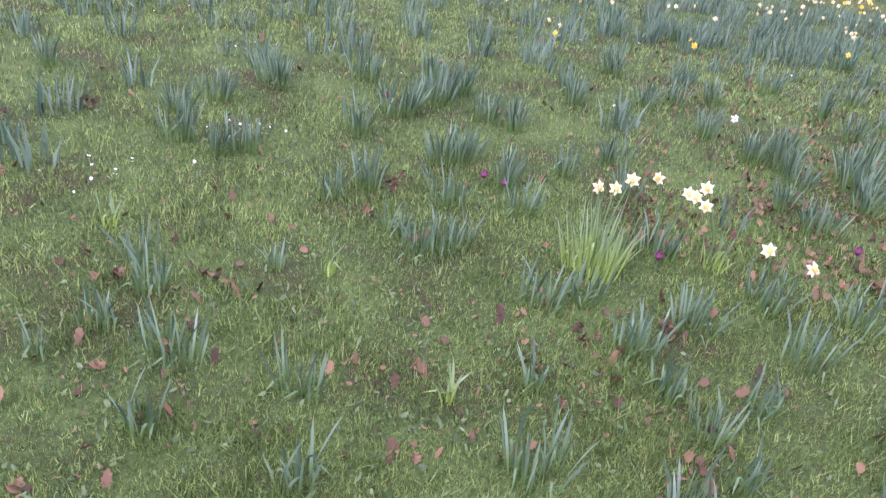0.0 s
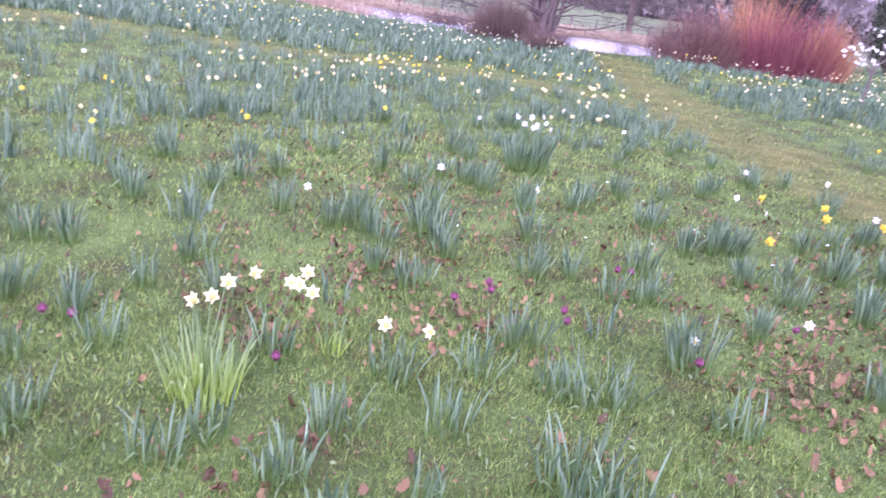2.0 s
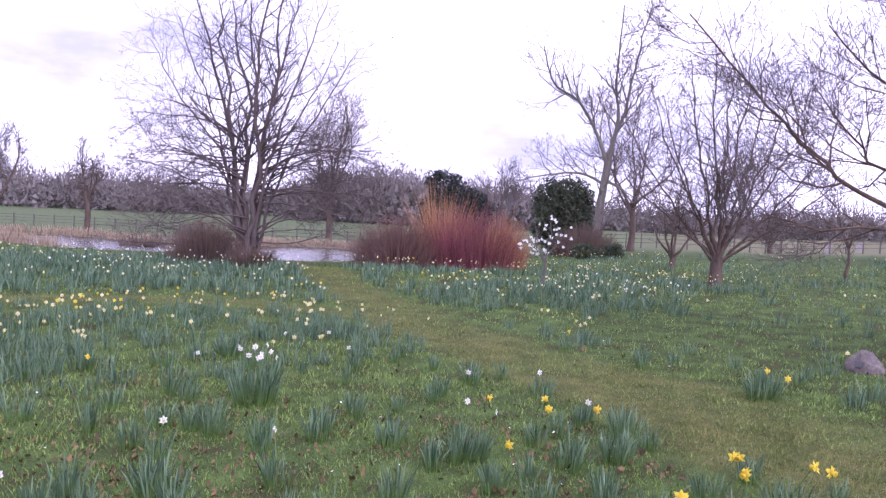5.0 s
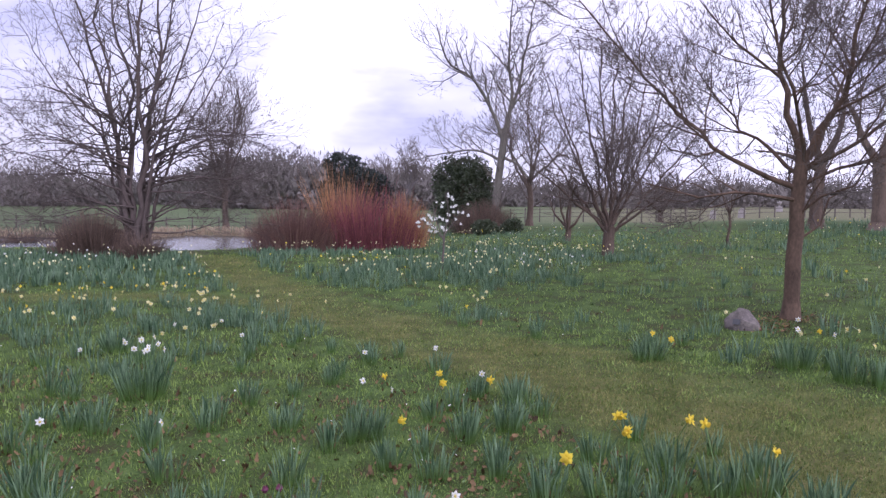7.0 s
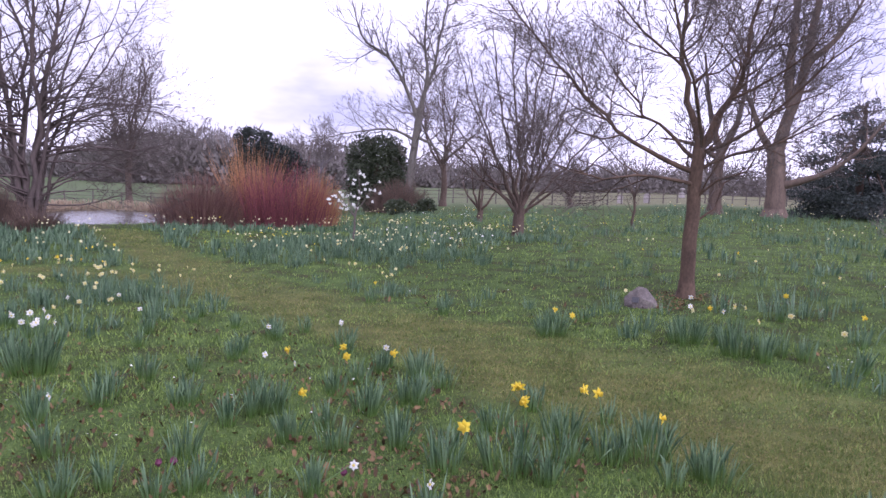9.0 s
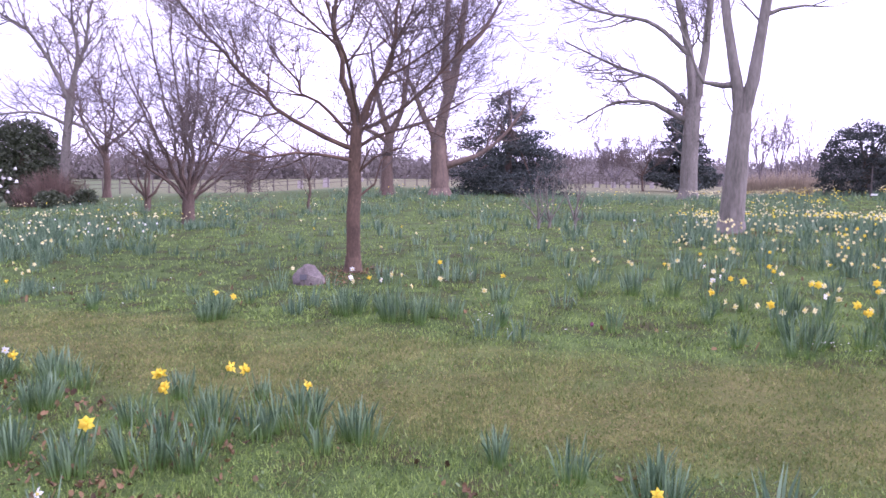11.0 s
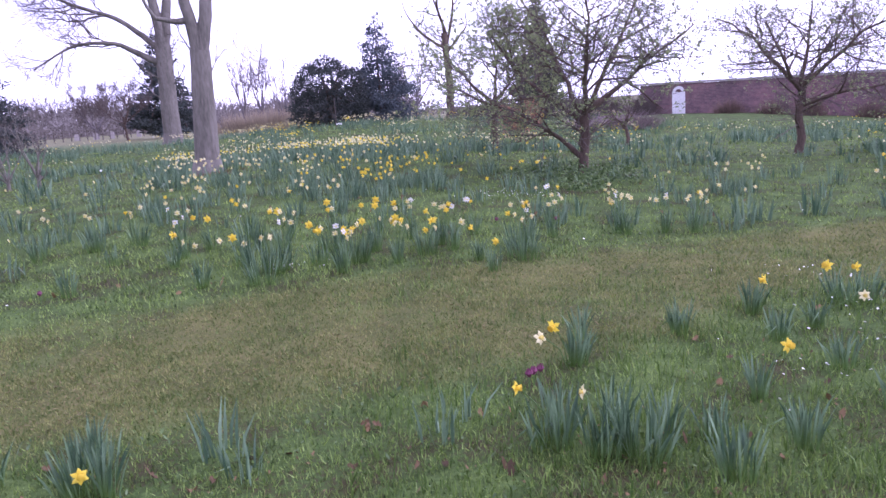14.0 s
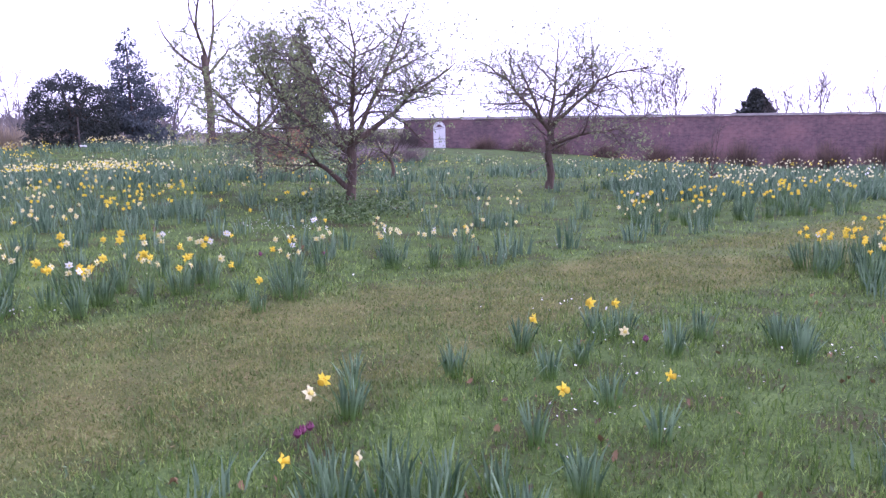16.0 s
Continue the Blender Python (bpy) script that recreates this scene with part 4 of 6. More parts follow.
stem_shrub("dogwood_shrub", *polar(-6.9, 25.4), 0.75, 0.8, 3.3, 650, ORANGE, "tall thicket of bright orange stems", 71, r=0.008)
stem_shrub("dogwood_shrub", *polar(-4.7, 24.4), 1.45, 0.9, 2.5, 1500, RUST, "dense thicket of crimson dogwood stems", 72, 0.32, 0.0065)
stem_shrub("dogwood_shrub", *polar(-2.6, 24.6), 1.0, 0.7, 1.9, 1000, ORANGE, "low thicket of pale orange stems", 73, 0.35, 0.006, True)
stem_shrub("dogwood_shrub", *polar(-10.5, 23.8), 1.5, 0.8, 1.85, 2000, OLIVE_STEM, "olive and purple-brown twiggy dogwood thicket", 74, arched=True)
stem_shrub("bramble_shrub", *polar(-24.4, 18.9), 0.9, 0.65, 1.15, 2600, BROWN_STEM, "rounded reddish brown twiggy bush under a tree", 75, 0.42, 0.006, True)
stem_shrub("bramble_shrub", *polar(-21.2, 18.4), 0.45, 0.4, 0.8, 700, BROWN_STEM, "low brown twiggy bush on the bank", 76, 0.8, 0.006)
stem_shrub("brown_shrub", *polar(3.2, 37), 1.7, 0.8, 1.7, 1700, BROWN_STEM, "brown leafless shrub under a leaning tree", 77, 0.5, 0.010, True)
stem_shrub("brown_shrub", *polar(-28.6, 36), 0.9, 0.6, 1.25, 900, BROWN_STEM, "tuft of brown stems on the pond's edge", 78, 0.4, 0.010)
stem_shrub("brushwood_heap", 28.6, 6.1, 1.5, 0.9, 0.85, 1500, BRUSH, "grey heap of cut brushwood", 79, 1.3, 0.010)
stem_shrub("brown_shrub", *polar(52.5, 62), 4.5, 1.0, 2.2, 1800, OSIER, "band of pale brown osier brush in the distance", 80, 0.3, 0.02)
for k, (az, up) in enumerate(((84.5, 0.9), (87.2, 0.8), (89.5, 1.1), (93.0, 1.0), (96.5, 1.2), (99.5, 1.3), (102, 1.6), (105, 1.2), (107.5, 1.6), (110.5, 1.7), (113.5, 1.5))):
    d = 40.5 / math.cos(radians(az - 97))
    stem_shrub("wall_shrub", *polar(az, d), 1.0, 0.4, up, 420, BROWN_STEM, "bare brown shrub at the foot of the wall", 81 + k, 0.5, 0.010, True)


def reeds(name, inner, outer, count, tall, seed, label, a0, a1):
    """Reeds standing round the pond's edge, as seen between two bearings."""
    rng = np.random.default_rng(seed)
    x, y = rng.uniform(-32, 0, count * 30), rng.uniform(24, 46, count * 30)
    g, az = pond_gap(x, y), np.degrees(np.arctan2(x, y))
    ok = (g > inner) & (g < outer) & (az > a0) & (az < a1) & ((np.hypot(x, y) > 33) | (az < -36))
    x, y = x[ok][:count], y[ok][:count]
    n = len(x)
    z = land(x, y)
    h, a = tall * rng.uniform(0.5, 1.1, n), rng.uniform(0, 6.28, n)
    w = 0.012
    tip = np.stack([x + rng.normal(0, 0.08, n), y + rng.normal(0, 0.08, n), z + h], 1)
    v = np.stack([np.stack([x - w * np.cos(a), y - w * np.sin(a), z - 0.05], 1), np.stack([x + w * np.cos(a), y + w * np.sin(a), z - 0.05], 1), tip + [w, 0, 0], tip - [w, 0, 0]], 1).reshape(-1, 3)
    i = np.arange(n)[:, None] * 4
    return tagged(quick_mesh(name, v, np.concatenate([i + [0, 1, 2], i + [0, 2, 3]]), REED), label, "reeds", kind="stuff")


reeds("reed_bed", 0.0, 0.16, 5200, 0.42, 91, "dry straw-coloured reeds along the pond edge", -42, -12)

# magnolia: thin stem, big white blossoms
mag = bare_tree("magnolia", *polar(0.25, 15.7), (
    (0.022, 0.018, (0, 0, 0), (0.0, 0, 0.35), (0.02, 0, 0.7)),
    (0.014, 0.005, (0, 0, 0.6), (-0.2, 0, 0.85), (-0.45, 0.05, 0.98)),
    (0.014, 0.005, (0, 0, 0.65), (0.1, 0, 1.1), (0.02, 0, 1.55)),
    (0.012, 0.005, (0, 0, 0.65), (0.2, 0.1, 0.95), (0.36, 0.1, 1.2)),
    (0.012, 0.005, (0, 0, 0.6), (-0.15, 0.1, 1.0), (-0.25, 0.1, 1.4)),
), "young magnolia covered in white blossom", TWIG, dict(levels=1, many=(5, 3, 3), reach=(0.22, 0.1, 0.1), least=0.004, step=0.1), 92)
rng = random.Random(93)
bm = bmesh.new()
for k in range(7):
    a = 2 * math.pi * k / 7
    lean = 0.55 if k % 2 else 0.95
    pts = [(0.0, -0.008, 0), (0.0, 0.008, 0), (0.022, 0.017, 0.028), (0.022, -0.017, 0.028), (0.04 * lean + 0.006, 0, 0.055)]
    vs = [bm.verts.new((p[0] * math.cos(a) - p[1] * math.sin(a), p[0] * math.sin(a) + p[1] * math.cos(a), p[2])) for p in pts]
    bm.faces.new((vs[0], vs[1], vs[2], vs[3]))
    bm.faces.new((vs[3], vs[2], vs[4]))
blossom = part("blossom", bm, WHITE, mag)
spots = []
for k in range(46):
    t = rng.random()
    spots.append((rng.gauss(-0.24, 0.2), rng.gauss(0, 0.15), rng.uniform(0.72, 1.0)) if k < 24 else (rng.gauss(0.02, 0.24), rng.gauss(0, 0.15), rng.uniform(0.95, 1.55)))
blossom.matrix_basis = pose(*spots[0]) @ Matrix.Scale(1.1, 4)
for s in spots[1:]:
    b = new("blossom", blossom.data)
    b.parent = mag
    b.matrix_basis = pose(*s, rng.uniform(-50, 50), rng.uniform(-50, 50), rng.uniform(0, 360)) @ Matrix.Scale(rng.uniform(0.8, 1.2), 4)


# far woods: crowns of bare twigs on rising ground round the pasture
def woods(name, a0, a1, d, tall, count, n, seed, label):
    r_ = np.random.default_rng(seed)
    az = np.radians(np.linspace(a0, a1, count) + r_.normal(0, 0.4, count))
    dd = d * r_.uniform(0.93, 1.12, count)
    h = (tall * (0.86 + 0.10 * np.sin(np.degrees(az) * 0.35) + r_.uniform(-0.14, 0.14, count)))[:, None]
    cx, cy = dd * np.sin(az), dd * np.cos(az)
    cz = land(cx, cy)
    t = r_.uniform(0, 2 * np.pi, (count, n))
    q = np.sqrt(r_.random((count, n)))
    w = h * r_.uniform(0.45, 0.7, (count, 1))
    up = r_.random((count, n)) ** 0.8 * 0.9 * np.sqrt(1 - 0.75 * q ** 2)
    c = np.stack([cx[:, None] + q * w * np.cos(t), cy[:, None] + q * w * np.sin(t), cz[:, None] + up * h - 0.2], 2)
    out = np.stack([np.cos(t) * q * 0.6, np.sin(t) * q * 0.6, 0.9 + 0 * t], 2) + r_.normal(0, 0.42, (count, n, 3))
    side = r_.normal(0, 1, (count, n, 3)) * (1, 1, 0.4)
    side *= (h * 0.0095 * (1.25 - up) * np.where(up < 0.5, 2.6, 1.2))[..., None]
    far = (h * r_.uniform(0.05, 0.11, (count, n)))[..., None]
    v = np.stack([c - side, c + side, c + out * far], 2).reshape(-1, 3)
    return tagged(quick_mesh(name, v, np.arange(len(v)).reshape(-1, 3), WOODS), label, "woods", kind="stuff")


woods("distant_woods", -80, -12, 185, 11.6, 130, 880, 101, "hazy grey-brown leafless woods beyond the pasture")
woods("distant_woods", -17, -1, 150, 12.8, 48, 1100, 102, "brown leafless wood on rising ground")
woods("distant_woods", -4, 62, 210, 11.2, 120, 680, 103, "long grey-brown treeline at the far side of the field")
woods("distant_woods", 30, 64, 120, 4.4, 70, 420, 104, "leafless thickets along the field edge")

# estate fence along the pasture
bm = bmesh.new()
bmesh.ops.create_cube(bm, size=1, matrix=Matrix.LocRotScale((0, 0, 0.42), None, (0.07, 0.06, 1.04)))
bmesh.ops.bevel(bm, geom=bm.edges, offset=0.012, segments=1)
fence_corners = [polar(az, d) for az, d in ((-48, 92), (-34, 70), (-14, 55), (6, 51), (20, 54), (34, 62), (46, 82))]
field_fence = thing("field_fence", (0, 0, 0), "low weathered wooden post and rail fence round the pasture", "fence")
post = part("post", bm, FENCE, field_fence)
first = True
for (x0, y0), (x1, y1) in zip(fence_corners[:-1], fence_corners[1:]):
    long_ = math.hypot(x1 - x0, y1 - y0)
    k = max(1, int(long_ / (1.9 if x1 < 4 else 0.95)))
    for j in range(k):
        x, y = x0 + (x1 - x0) * j / k, y0 + (y1 - y0) * j / k
        ob = post if first else new("post", post.data)
        first = False
        ob.parent = field_fence
        ob.matrix_basis = pose(x, y, high(x, y), 0, 0, math.degrees(math.atan2(y1 - y0, x1 - x0)))
    for up in (0.35, 0.6, 0.84):
        T = Tubes()
        T.tube([Vector((x0 + (x1 - x0) * u, y0 + (y1 - y0) * u, high(x0 + (x1 - x0) * u, y0 + (y1 - y0) * u) + up)) for u in np.linspace(0, 1, 15)], [0.022] * 15, 4)
        mesh_object("rail", T.v, T.f, FENCE, field_fence, True)

# pale stones in the pasture beyond the fence
bm = bmesh.new()
outline = [(-0.22, -0.1), (-0.22, 0.5)] + [(-0.22 * math.cos(w), 0.5 + 0.16 * math.sin(w)) for w in np.linspace(0.35, math.pi - 0.35, 6)] + [(0.22, 0.5), (0.22, -0.1)]
front, back = [[bm.verts.new((x, d, z)) for x, z in outline] for d in (-0.06, 0.06)]
bm.faces.new(front)
bm.faces.new(back[::-1])
for k in range(len(outline)):
    j = (k + 1) % len(outline)
    bm.faces.new((front[j], front[k], back[k], back[j]))
stone_me = bpy.data.meshes.new("gravestone")
bm.to_mesh(stone_me)
bm.free()
stone_me.materials.append(COPING)
for az, d, s in ((18.95, 62, 1.0), (20.76, 60, 1.1), (39.7, 74, 0.9), (40.85, 74, 0.9), (41.85, 75, 1.0), (43.5, 76, 0.9)):
    x, y = polar(az, d)
    ob = tagged(new("gravestone", stone_me), "small pale round-topped stone in the pasture", "gravestone", "pasture stones")
    ob.matrix_basis = pose(x, y, high(x, y), 0, 4 * math.sin(az), -az + 8 * math.sin(az * 3)) @ Matrix.Scale(s, 4)
x, y = polar(22.9, 96)
urn = thing("stone_urn", (x, y, high(x, y)), "pale stone urn on a plinth in the pasture", "urn", turn=-23)
bm = bmesh.new()
bmesh.ops.create_cube(bm, size=1, matrix=Matrix.LocRotScale((0, 0, 0.25), None, (0.7, 0.7, 0.7)))
bmesh.ops.bevel(bm, geom=bm.edges, offset=0.05, segments=1)
part("plinth", bm, COPING, urn)
T = Tubes()
T.tube([Vector((0, 0, z)) for z in (0.58, 0.66, 0.8, 1.0, 1.12, 1.16)], [0.2, 0.08, 0.16, 0.26, 0.3, 0.2], 12)
mesh_object("bowl", T.v, T.f, COPING, urn)
# low evergreens under the leaning tree
blob_tree("laurel_bush", *polar(3.0, 34), [(0, 0, 0.3, 0.42, 0.4, 0.32), (0.35, 0, 0.25, 0.35, 0.4, 0.25)], HOLLY, 3200, 0.05, "low dark evergreen bush under a leaning tree", 131, trunk=(0.04, 0.5))
blob_tree("laurel_bush", *polar(5.2, 35), [(0, 0, 0.32, 0.35, 0.4, 0.34), (-0.3, 0, 0.24, 0.3, 0.4, 0.26)], HOLLY, 3000, 0.05, "small dark evergreen bush beside the daffodils", 132, trunk=(0.04, 0.5))

# garden wall
def brick_material():
    mat = material("brick_wall", (0.085, 0.068, 0.075), (0.26, 0.15, 0.148), 0.5, 0.9, 0.3, 0, 5.0, spec=0.15, stain=(0.16, 0.106, 0.114), span=(0.40, 0.60))
    nodes, links = mat.node_tree.nodes, mat.node_tree.links
    ramp = next(n for n in nodes if n.type == "VALTORGB")
    co, mp, br, mx = nodes.new("ShaderNodeTexCoord"), nodes.new("ShaderNodeMapping"), nodes.new("ShaderNodeTexBrick"), nodes.new("ShaderNodeMix")
    mp.inputs["Rotation"].default_value = (radians(90), 0, 0)
    links.new(co.outputs["Object"], mp.inputs["Vector"])
    links.new(mp.outputs["Vector"], br.inputs["Vector"])
    br.inputs["Scale"].default_value = 1.0
    br.inputs["Brick Width"].default_value, br.inputs["Row Height"].default_value, br.inputs["Mortar Size"].default_value = 0.225, 0.075, 0.006
    br.inputs["Color1"].default_value, br.inputs["Color2"].default_value, br.inputs["Mortar"].default_value = (0.16, 0.09, 0.097, 1), (0.285, 0.175, 0.168, 1), (0.30, 0.245, 0.23, 1)
    mx.data_type = "RGBA"
    mx.inputs[0].default_value = 0.38
    links.new(ramp.outputs["Color"], mx.inputs[6])
    links.new(br.outputs["Color"], mx.inputs[7])
    links.new(mx.outputs[2], nodes["Principled BSDF"].inputs["Base Color"])
    return mat


WALL = brick_material()
WALL_D, WALL_TOP = 42.0, 1.9
wx, wy = polar(96.6, WALL_D)
wall_base = thing("garden_wall", (wx, wy, 0), "long old red brick garden wall with stone coping", "wall", turn=-97, kind="structure")
wall_base.matrix_basis = pose(wx, wy, -0.26, 0, 0.73, -97)


def block(name, size, at, mat, parent, bevel=0.0, label=""):
    bm = bmesh.new()
    bmesh.ops.create_cube(bm, size=1, matrix=Matrix.LocRotScale(at, None, size))
    if bevel:
        bmesh.ops.bevel(bm, geom=bm.edges, offset=bevel, segments=1)
    return part(name, bm, mat, parent, label)


# along the wall x runs towards its far end; y points away from the garden
block("brickwork", (34.8, 0.4, 5.02), (3.6, 0.2, WALL_TOP - 2.51), WALL, wall_base)
slab = None
for k in range(39):
    x = 20.5 - k * 0.9
    z = WALL_TOP
    if slab is None:
        bm = bmesh.new()
        bmesh.ops.create_cube(bm, size=1, matrix=Matrix.LocRotScale((0, 0, 0), None, (0.885, 0.52, 0.11)))
        bmesh.ops.bevel(bm, geom=bm.edges, offset=0.02, segments=1)
        slab = part("coping_slab", bm, COPING, wall_base)
        ob = slab
    else:
        ob = new("coping_slab", slab.data)
        ob.parent = wall_base
    ob.matrix_basis = pose(x, 0.2 + 0.01 * math.sin(k * 3), z + 0.056 + 0.008 * math.sin(k * 1.7), 0.6 * math.sin(k), 0, 0.4 * math.sin(k * 2))
# white arched garden door
door = thing("door_1", (wx + 11.7 * math.sin(radians(7)), wy + 11.7 * math.cos(radians(7)), 0.15), "white painted arched door in the garden wall", "door", turn=-97, kind="structure")
bm = bmesh.new()
arch = [(-0.33, 0), (-0.33, 1.15)] + [(-0.33 * math.cos(a), 1.15 + 0.38 * math.sin(a)) for a in np.linspace(0.3, math.pi - 0.3, 7)] + [(0.33, 1.15), (0.33, 0)]
inner = [(x * 0.72, z * 0.9 if z else 0) for x, z in arch]
front = [[bm.verts.new((x, yy, z)) for x, z in shape] for yy in (-0.12, 0.0) for shape in (arch, inner)]
for k in range(len(arch) - 1):
    bm.faces.new((front[0][k], front[0][k + 1], front[1][k + 1], front[1][k]))
    bm.faces.new((front[0][k], front[2][k], front[2][k + 1], front[0][k + 1]))
    bm.faces.new((front[1][k], front[1][k + 1], front[3][k + 1], front[3][k]))
part("door_frame", bm, PAINT, door)
for s in (-1, 1):
    block("panel", (0.22, 0.04, 1.2), (s * 0.117, -0.05, 0.62), PAINT, door, 0.01)

# brown hedge that closes the garden beyond the wall's end
for k, az in enumerate((66.5, 68.9, 71.3, 73.7, 76.1, 78.5)):
    stem_shrub("brown_hedge", *polar(az, 43.5), 1.3, 0.8, 1.5 + 0.3 * math.sin(k * 2.3), 900, TWIG, "leafless grey-brown hedge shrub beside the garden wall", 121 + k, 0.5, 0.012, True)

# signpost by the yew
sx, sy = polar(57.2, 31)
sign = thing("sign_post", (sx, sy, high(sx, sy)), "thin metal post with a small white notice", "sign", turn=-57)
block("post", (0.035, 0.035, 1.15), (0, 0, 0.55), FENCE, sign, 0.006)
block("notice", (0.22, 0.02, 0.07), (0.1, -0.03, 0.12), PAINT, sign, 0.004, "small white notice board")

# low ivy-like bush round the foot of the spreading apple tree
ivy = thing("ivy_bush", (11.9, 3.0, high(11.9, 3.0)), "low dark green leafy bush under the apple tree", "shrub")
leaf_cloud("crown", ivy, WEED, [(0, 0, 0.08, 0.55, 0.6, 0.16), (-0.5, 0.4, 0.06, 0.5, 0.5, 0.13), (0.5, -0.4, 0.07, 0.55, 0.5, 0.15), (-0.2, -0.7, 0.05, 0.4, 0.4, 0.12), (0.9, 0.5, 0.05, 0.7, 0.6, 0.14), (-1.0, -0.3, 0.04, 0.6, 0.5, 0.10), (0.3, 1.0, 0.05, 0.6, 0.6, 0.13)], 2800, 0.024, 57, 0.3)
# ---- daffodils: place and size of each clump near the walk ----
BED_START = ((-2.04, 2.05, 2), (-1.55, 1.80, 2), (-1.25, 2.03, 2), (-1.50, 1.49, 2), (-1.84, 1.32, 2), (-2.33, 1.07, 2), (-2.35, 1.21, 2), (-2.52, 1.04, 1), (-2.36, 0.49, 0), (-2.28, 0.66, 0), (-2.16, -0.14, 1), (-2.06, -0.32, 0), (-1.91, 0.04, 2), (-1.65, -0.09, 1), (-1.65, 0.34, 1), (-1.48, 0.74, 0), (-2.83, -0.02, 0), (-2.73, 1.41, 2), (-2.95, 1.12, 2), (-2.91, 0.90, 1), (-3.45, 0.67, 2), (-3.50, 0.51, 1), (-2.89, 1.77, 2), (-2.55, 1.68, 2), (-1.82, 1.51, 1), (-1.28, 1.42, 1), (-1.07, 1.40, 1), (-1.09, 1.65, 1), (-0.75, 1.99, 3))
BED_SLOPE = ((-2.91, 2.19, 1), (-3.00, 2.59, 2), (-2.82, 3.46, 2), (-2.46, 3.44, 2), (-2.20, 3.71, 2), (-2.00, 3.05, 2), (-3.92, 1.70, 3), (-3.66, 1.34, 2), (-3.18, 1.66, 3), (-4.51, 1.16, 3), (-4.05, 0.47, 2), (-3.72, 2.16, 2), (-3.55, 2.31, 2), (-3.94, 2.98, 2), (-3.82, 3.76, 2), (-1.33, 2.47, 2), (-1.32, 0.23, 1), (-1.12, 0.81, 2), (-1.84, -0.66, 0), (-0.89, 1.34, 1), (-4.91, -0.74, 1), (-4.93, -0.11, 1), (-4.57, 1.76, 2), (-4.64, 2.27, 2))
BED_NEAR_POND_SIDE = ((-1.30, 2.81, 2), (-1.05, 2.53, 2), (-0.88, 2.59, 3), (-0.62, 3.13, 3), (-0.39, 2.70, 2), (-0.44, 3.69, 2), (-1.60, 3.66, 2), (-1.86, 4.25, 2), (-2.08, 3.52, 2), (-2.25, 3.11, 1), (-2.70, 3.57, 2), (-1.18, 3.62, 1), (-1.02, 3.72, 2), (-1.44, 3.80, 1), (-1.39, 5.20, 2), (-0.77, 5.12, 2), (-0.43, 4.73, 1), (-0.01, 4.54, 2), (0.18, 5.44, 2), (0.39, 5.65, 2), (0.09, 3.36, 2), (0.25, 4.03, 3), (0.57, 3.95, 3), (0.92, 4.11, 2), (-4.02, 4.96, 2), (-3.75, 4.11, 2), (-3.20, 3.47, 2), (-4.56, 3.87, 3))
BED_BANK = ((-2.56, 2.31, 1), (-2.26, 5.05, 2), (-2.73, 5.32, 2), (-3.69, 8.00, 3), (-3.59, 5.47, 2), (-3.40, 4.87, 2), (-2.95, 4.60, 2), (-3.47, 6.09, 2), (-1.94, 5.45, 2), (-1.81, 5.87, 2), (-1.50, 6.19, 1), (-1.08, 4.98, 1), (-1.24, 6.88, 2), (-1.04, 7.57, 2), (-1.47, 7.87, 1), (-0.38, 7.06, 2), (-1.92, 8.42, 1), (-2.30, 7.86, 2), (-4.90, 6.37, 2), (-5.13, 6.13, 2), (-4.66, 6.87, 2), (-5.72, 5.57, 2), (-6.47, 5.35, 2), (-3.96, 7.67, 2), (-4.61, 8.40, 2), (-3.15, 8.65, 2), (-2.45, 9.63, 1), (-1.85, 9.26, 1))
BED_LANE_EDGE = ((0.81, 9.26, 2), (0.09, 10.02, 2), (-1.03, 7.36, 2), (-1.27, 6.62, 2), (-0.74, 7.71, 1), (-0.89, 5.02, 3), (-0.09, 6.10, 2), (0.03, 6.25, 2), (-0.62, 4.49, 2), (-0.35, 4.31, 2), (1.00, 4.49, 3), (0.93, 5.02, 2), (1.39, 4.13, 3), (1.36, 4.75, 1), (0.62, 4.64, 2), (-0.01, 4.34, 2), (-1.91, 8.12, 1), (-2.25, 7.56, 2), (-3.68, 7.81, 3), (-1.90, 5.18, 2), (-2.15, 4.82, 2), (-1.18, 4.17, 2), (-2.37, 3.85, 3), (-2.77, 5.12, 2))
BED_BOULDER_BED = ((3.03, 7.11, 2), (3.21, 6.97, 2), (3.29, 6.39, 3), (3.32, 8.69, 2), (2.47, 8.63, 2), (2.76, 8.91, 2), (3.55, 6.52, 2), (4.89, 8.38, 2), (2.23, 8.25, 1), (2.99, 7.49, 2), (3.37, 7.04, 2), (1.47, 10.00, 1))
BED_FAR_EDGE = ((0.75, 8.80, 2), (2.87, 7.02, 3), (3.18, 6.59, 3), (3.65, 6.34, 2), (3.89, 5.90, 2), (0.72, 4.26, 2), (1.63, 3.81, 3), (2.13, 3.15, 2), (2.27, 2.80, 2), (2.60, 2.54, 2), (-0.18, 5.07, 3), (0.16, 5.24, 3), (1.14, 4.02, 2), (1.38, 3.69, 1), (6.62, 8.41, 2), (4.92, 8.54, 2), (4.65, 8.72, 1), (5.71, 8.68, 2), (6.24, 8.74, 2), (6.87, 9.04, 2), (6.02, 6.39, 2), (6.25, 6.10, 2), (6.95, 6.18, 1), (8.02, 6.23, 2), (4.64, 5.17, 1), (5.14, 4.28, 2))
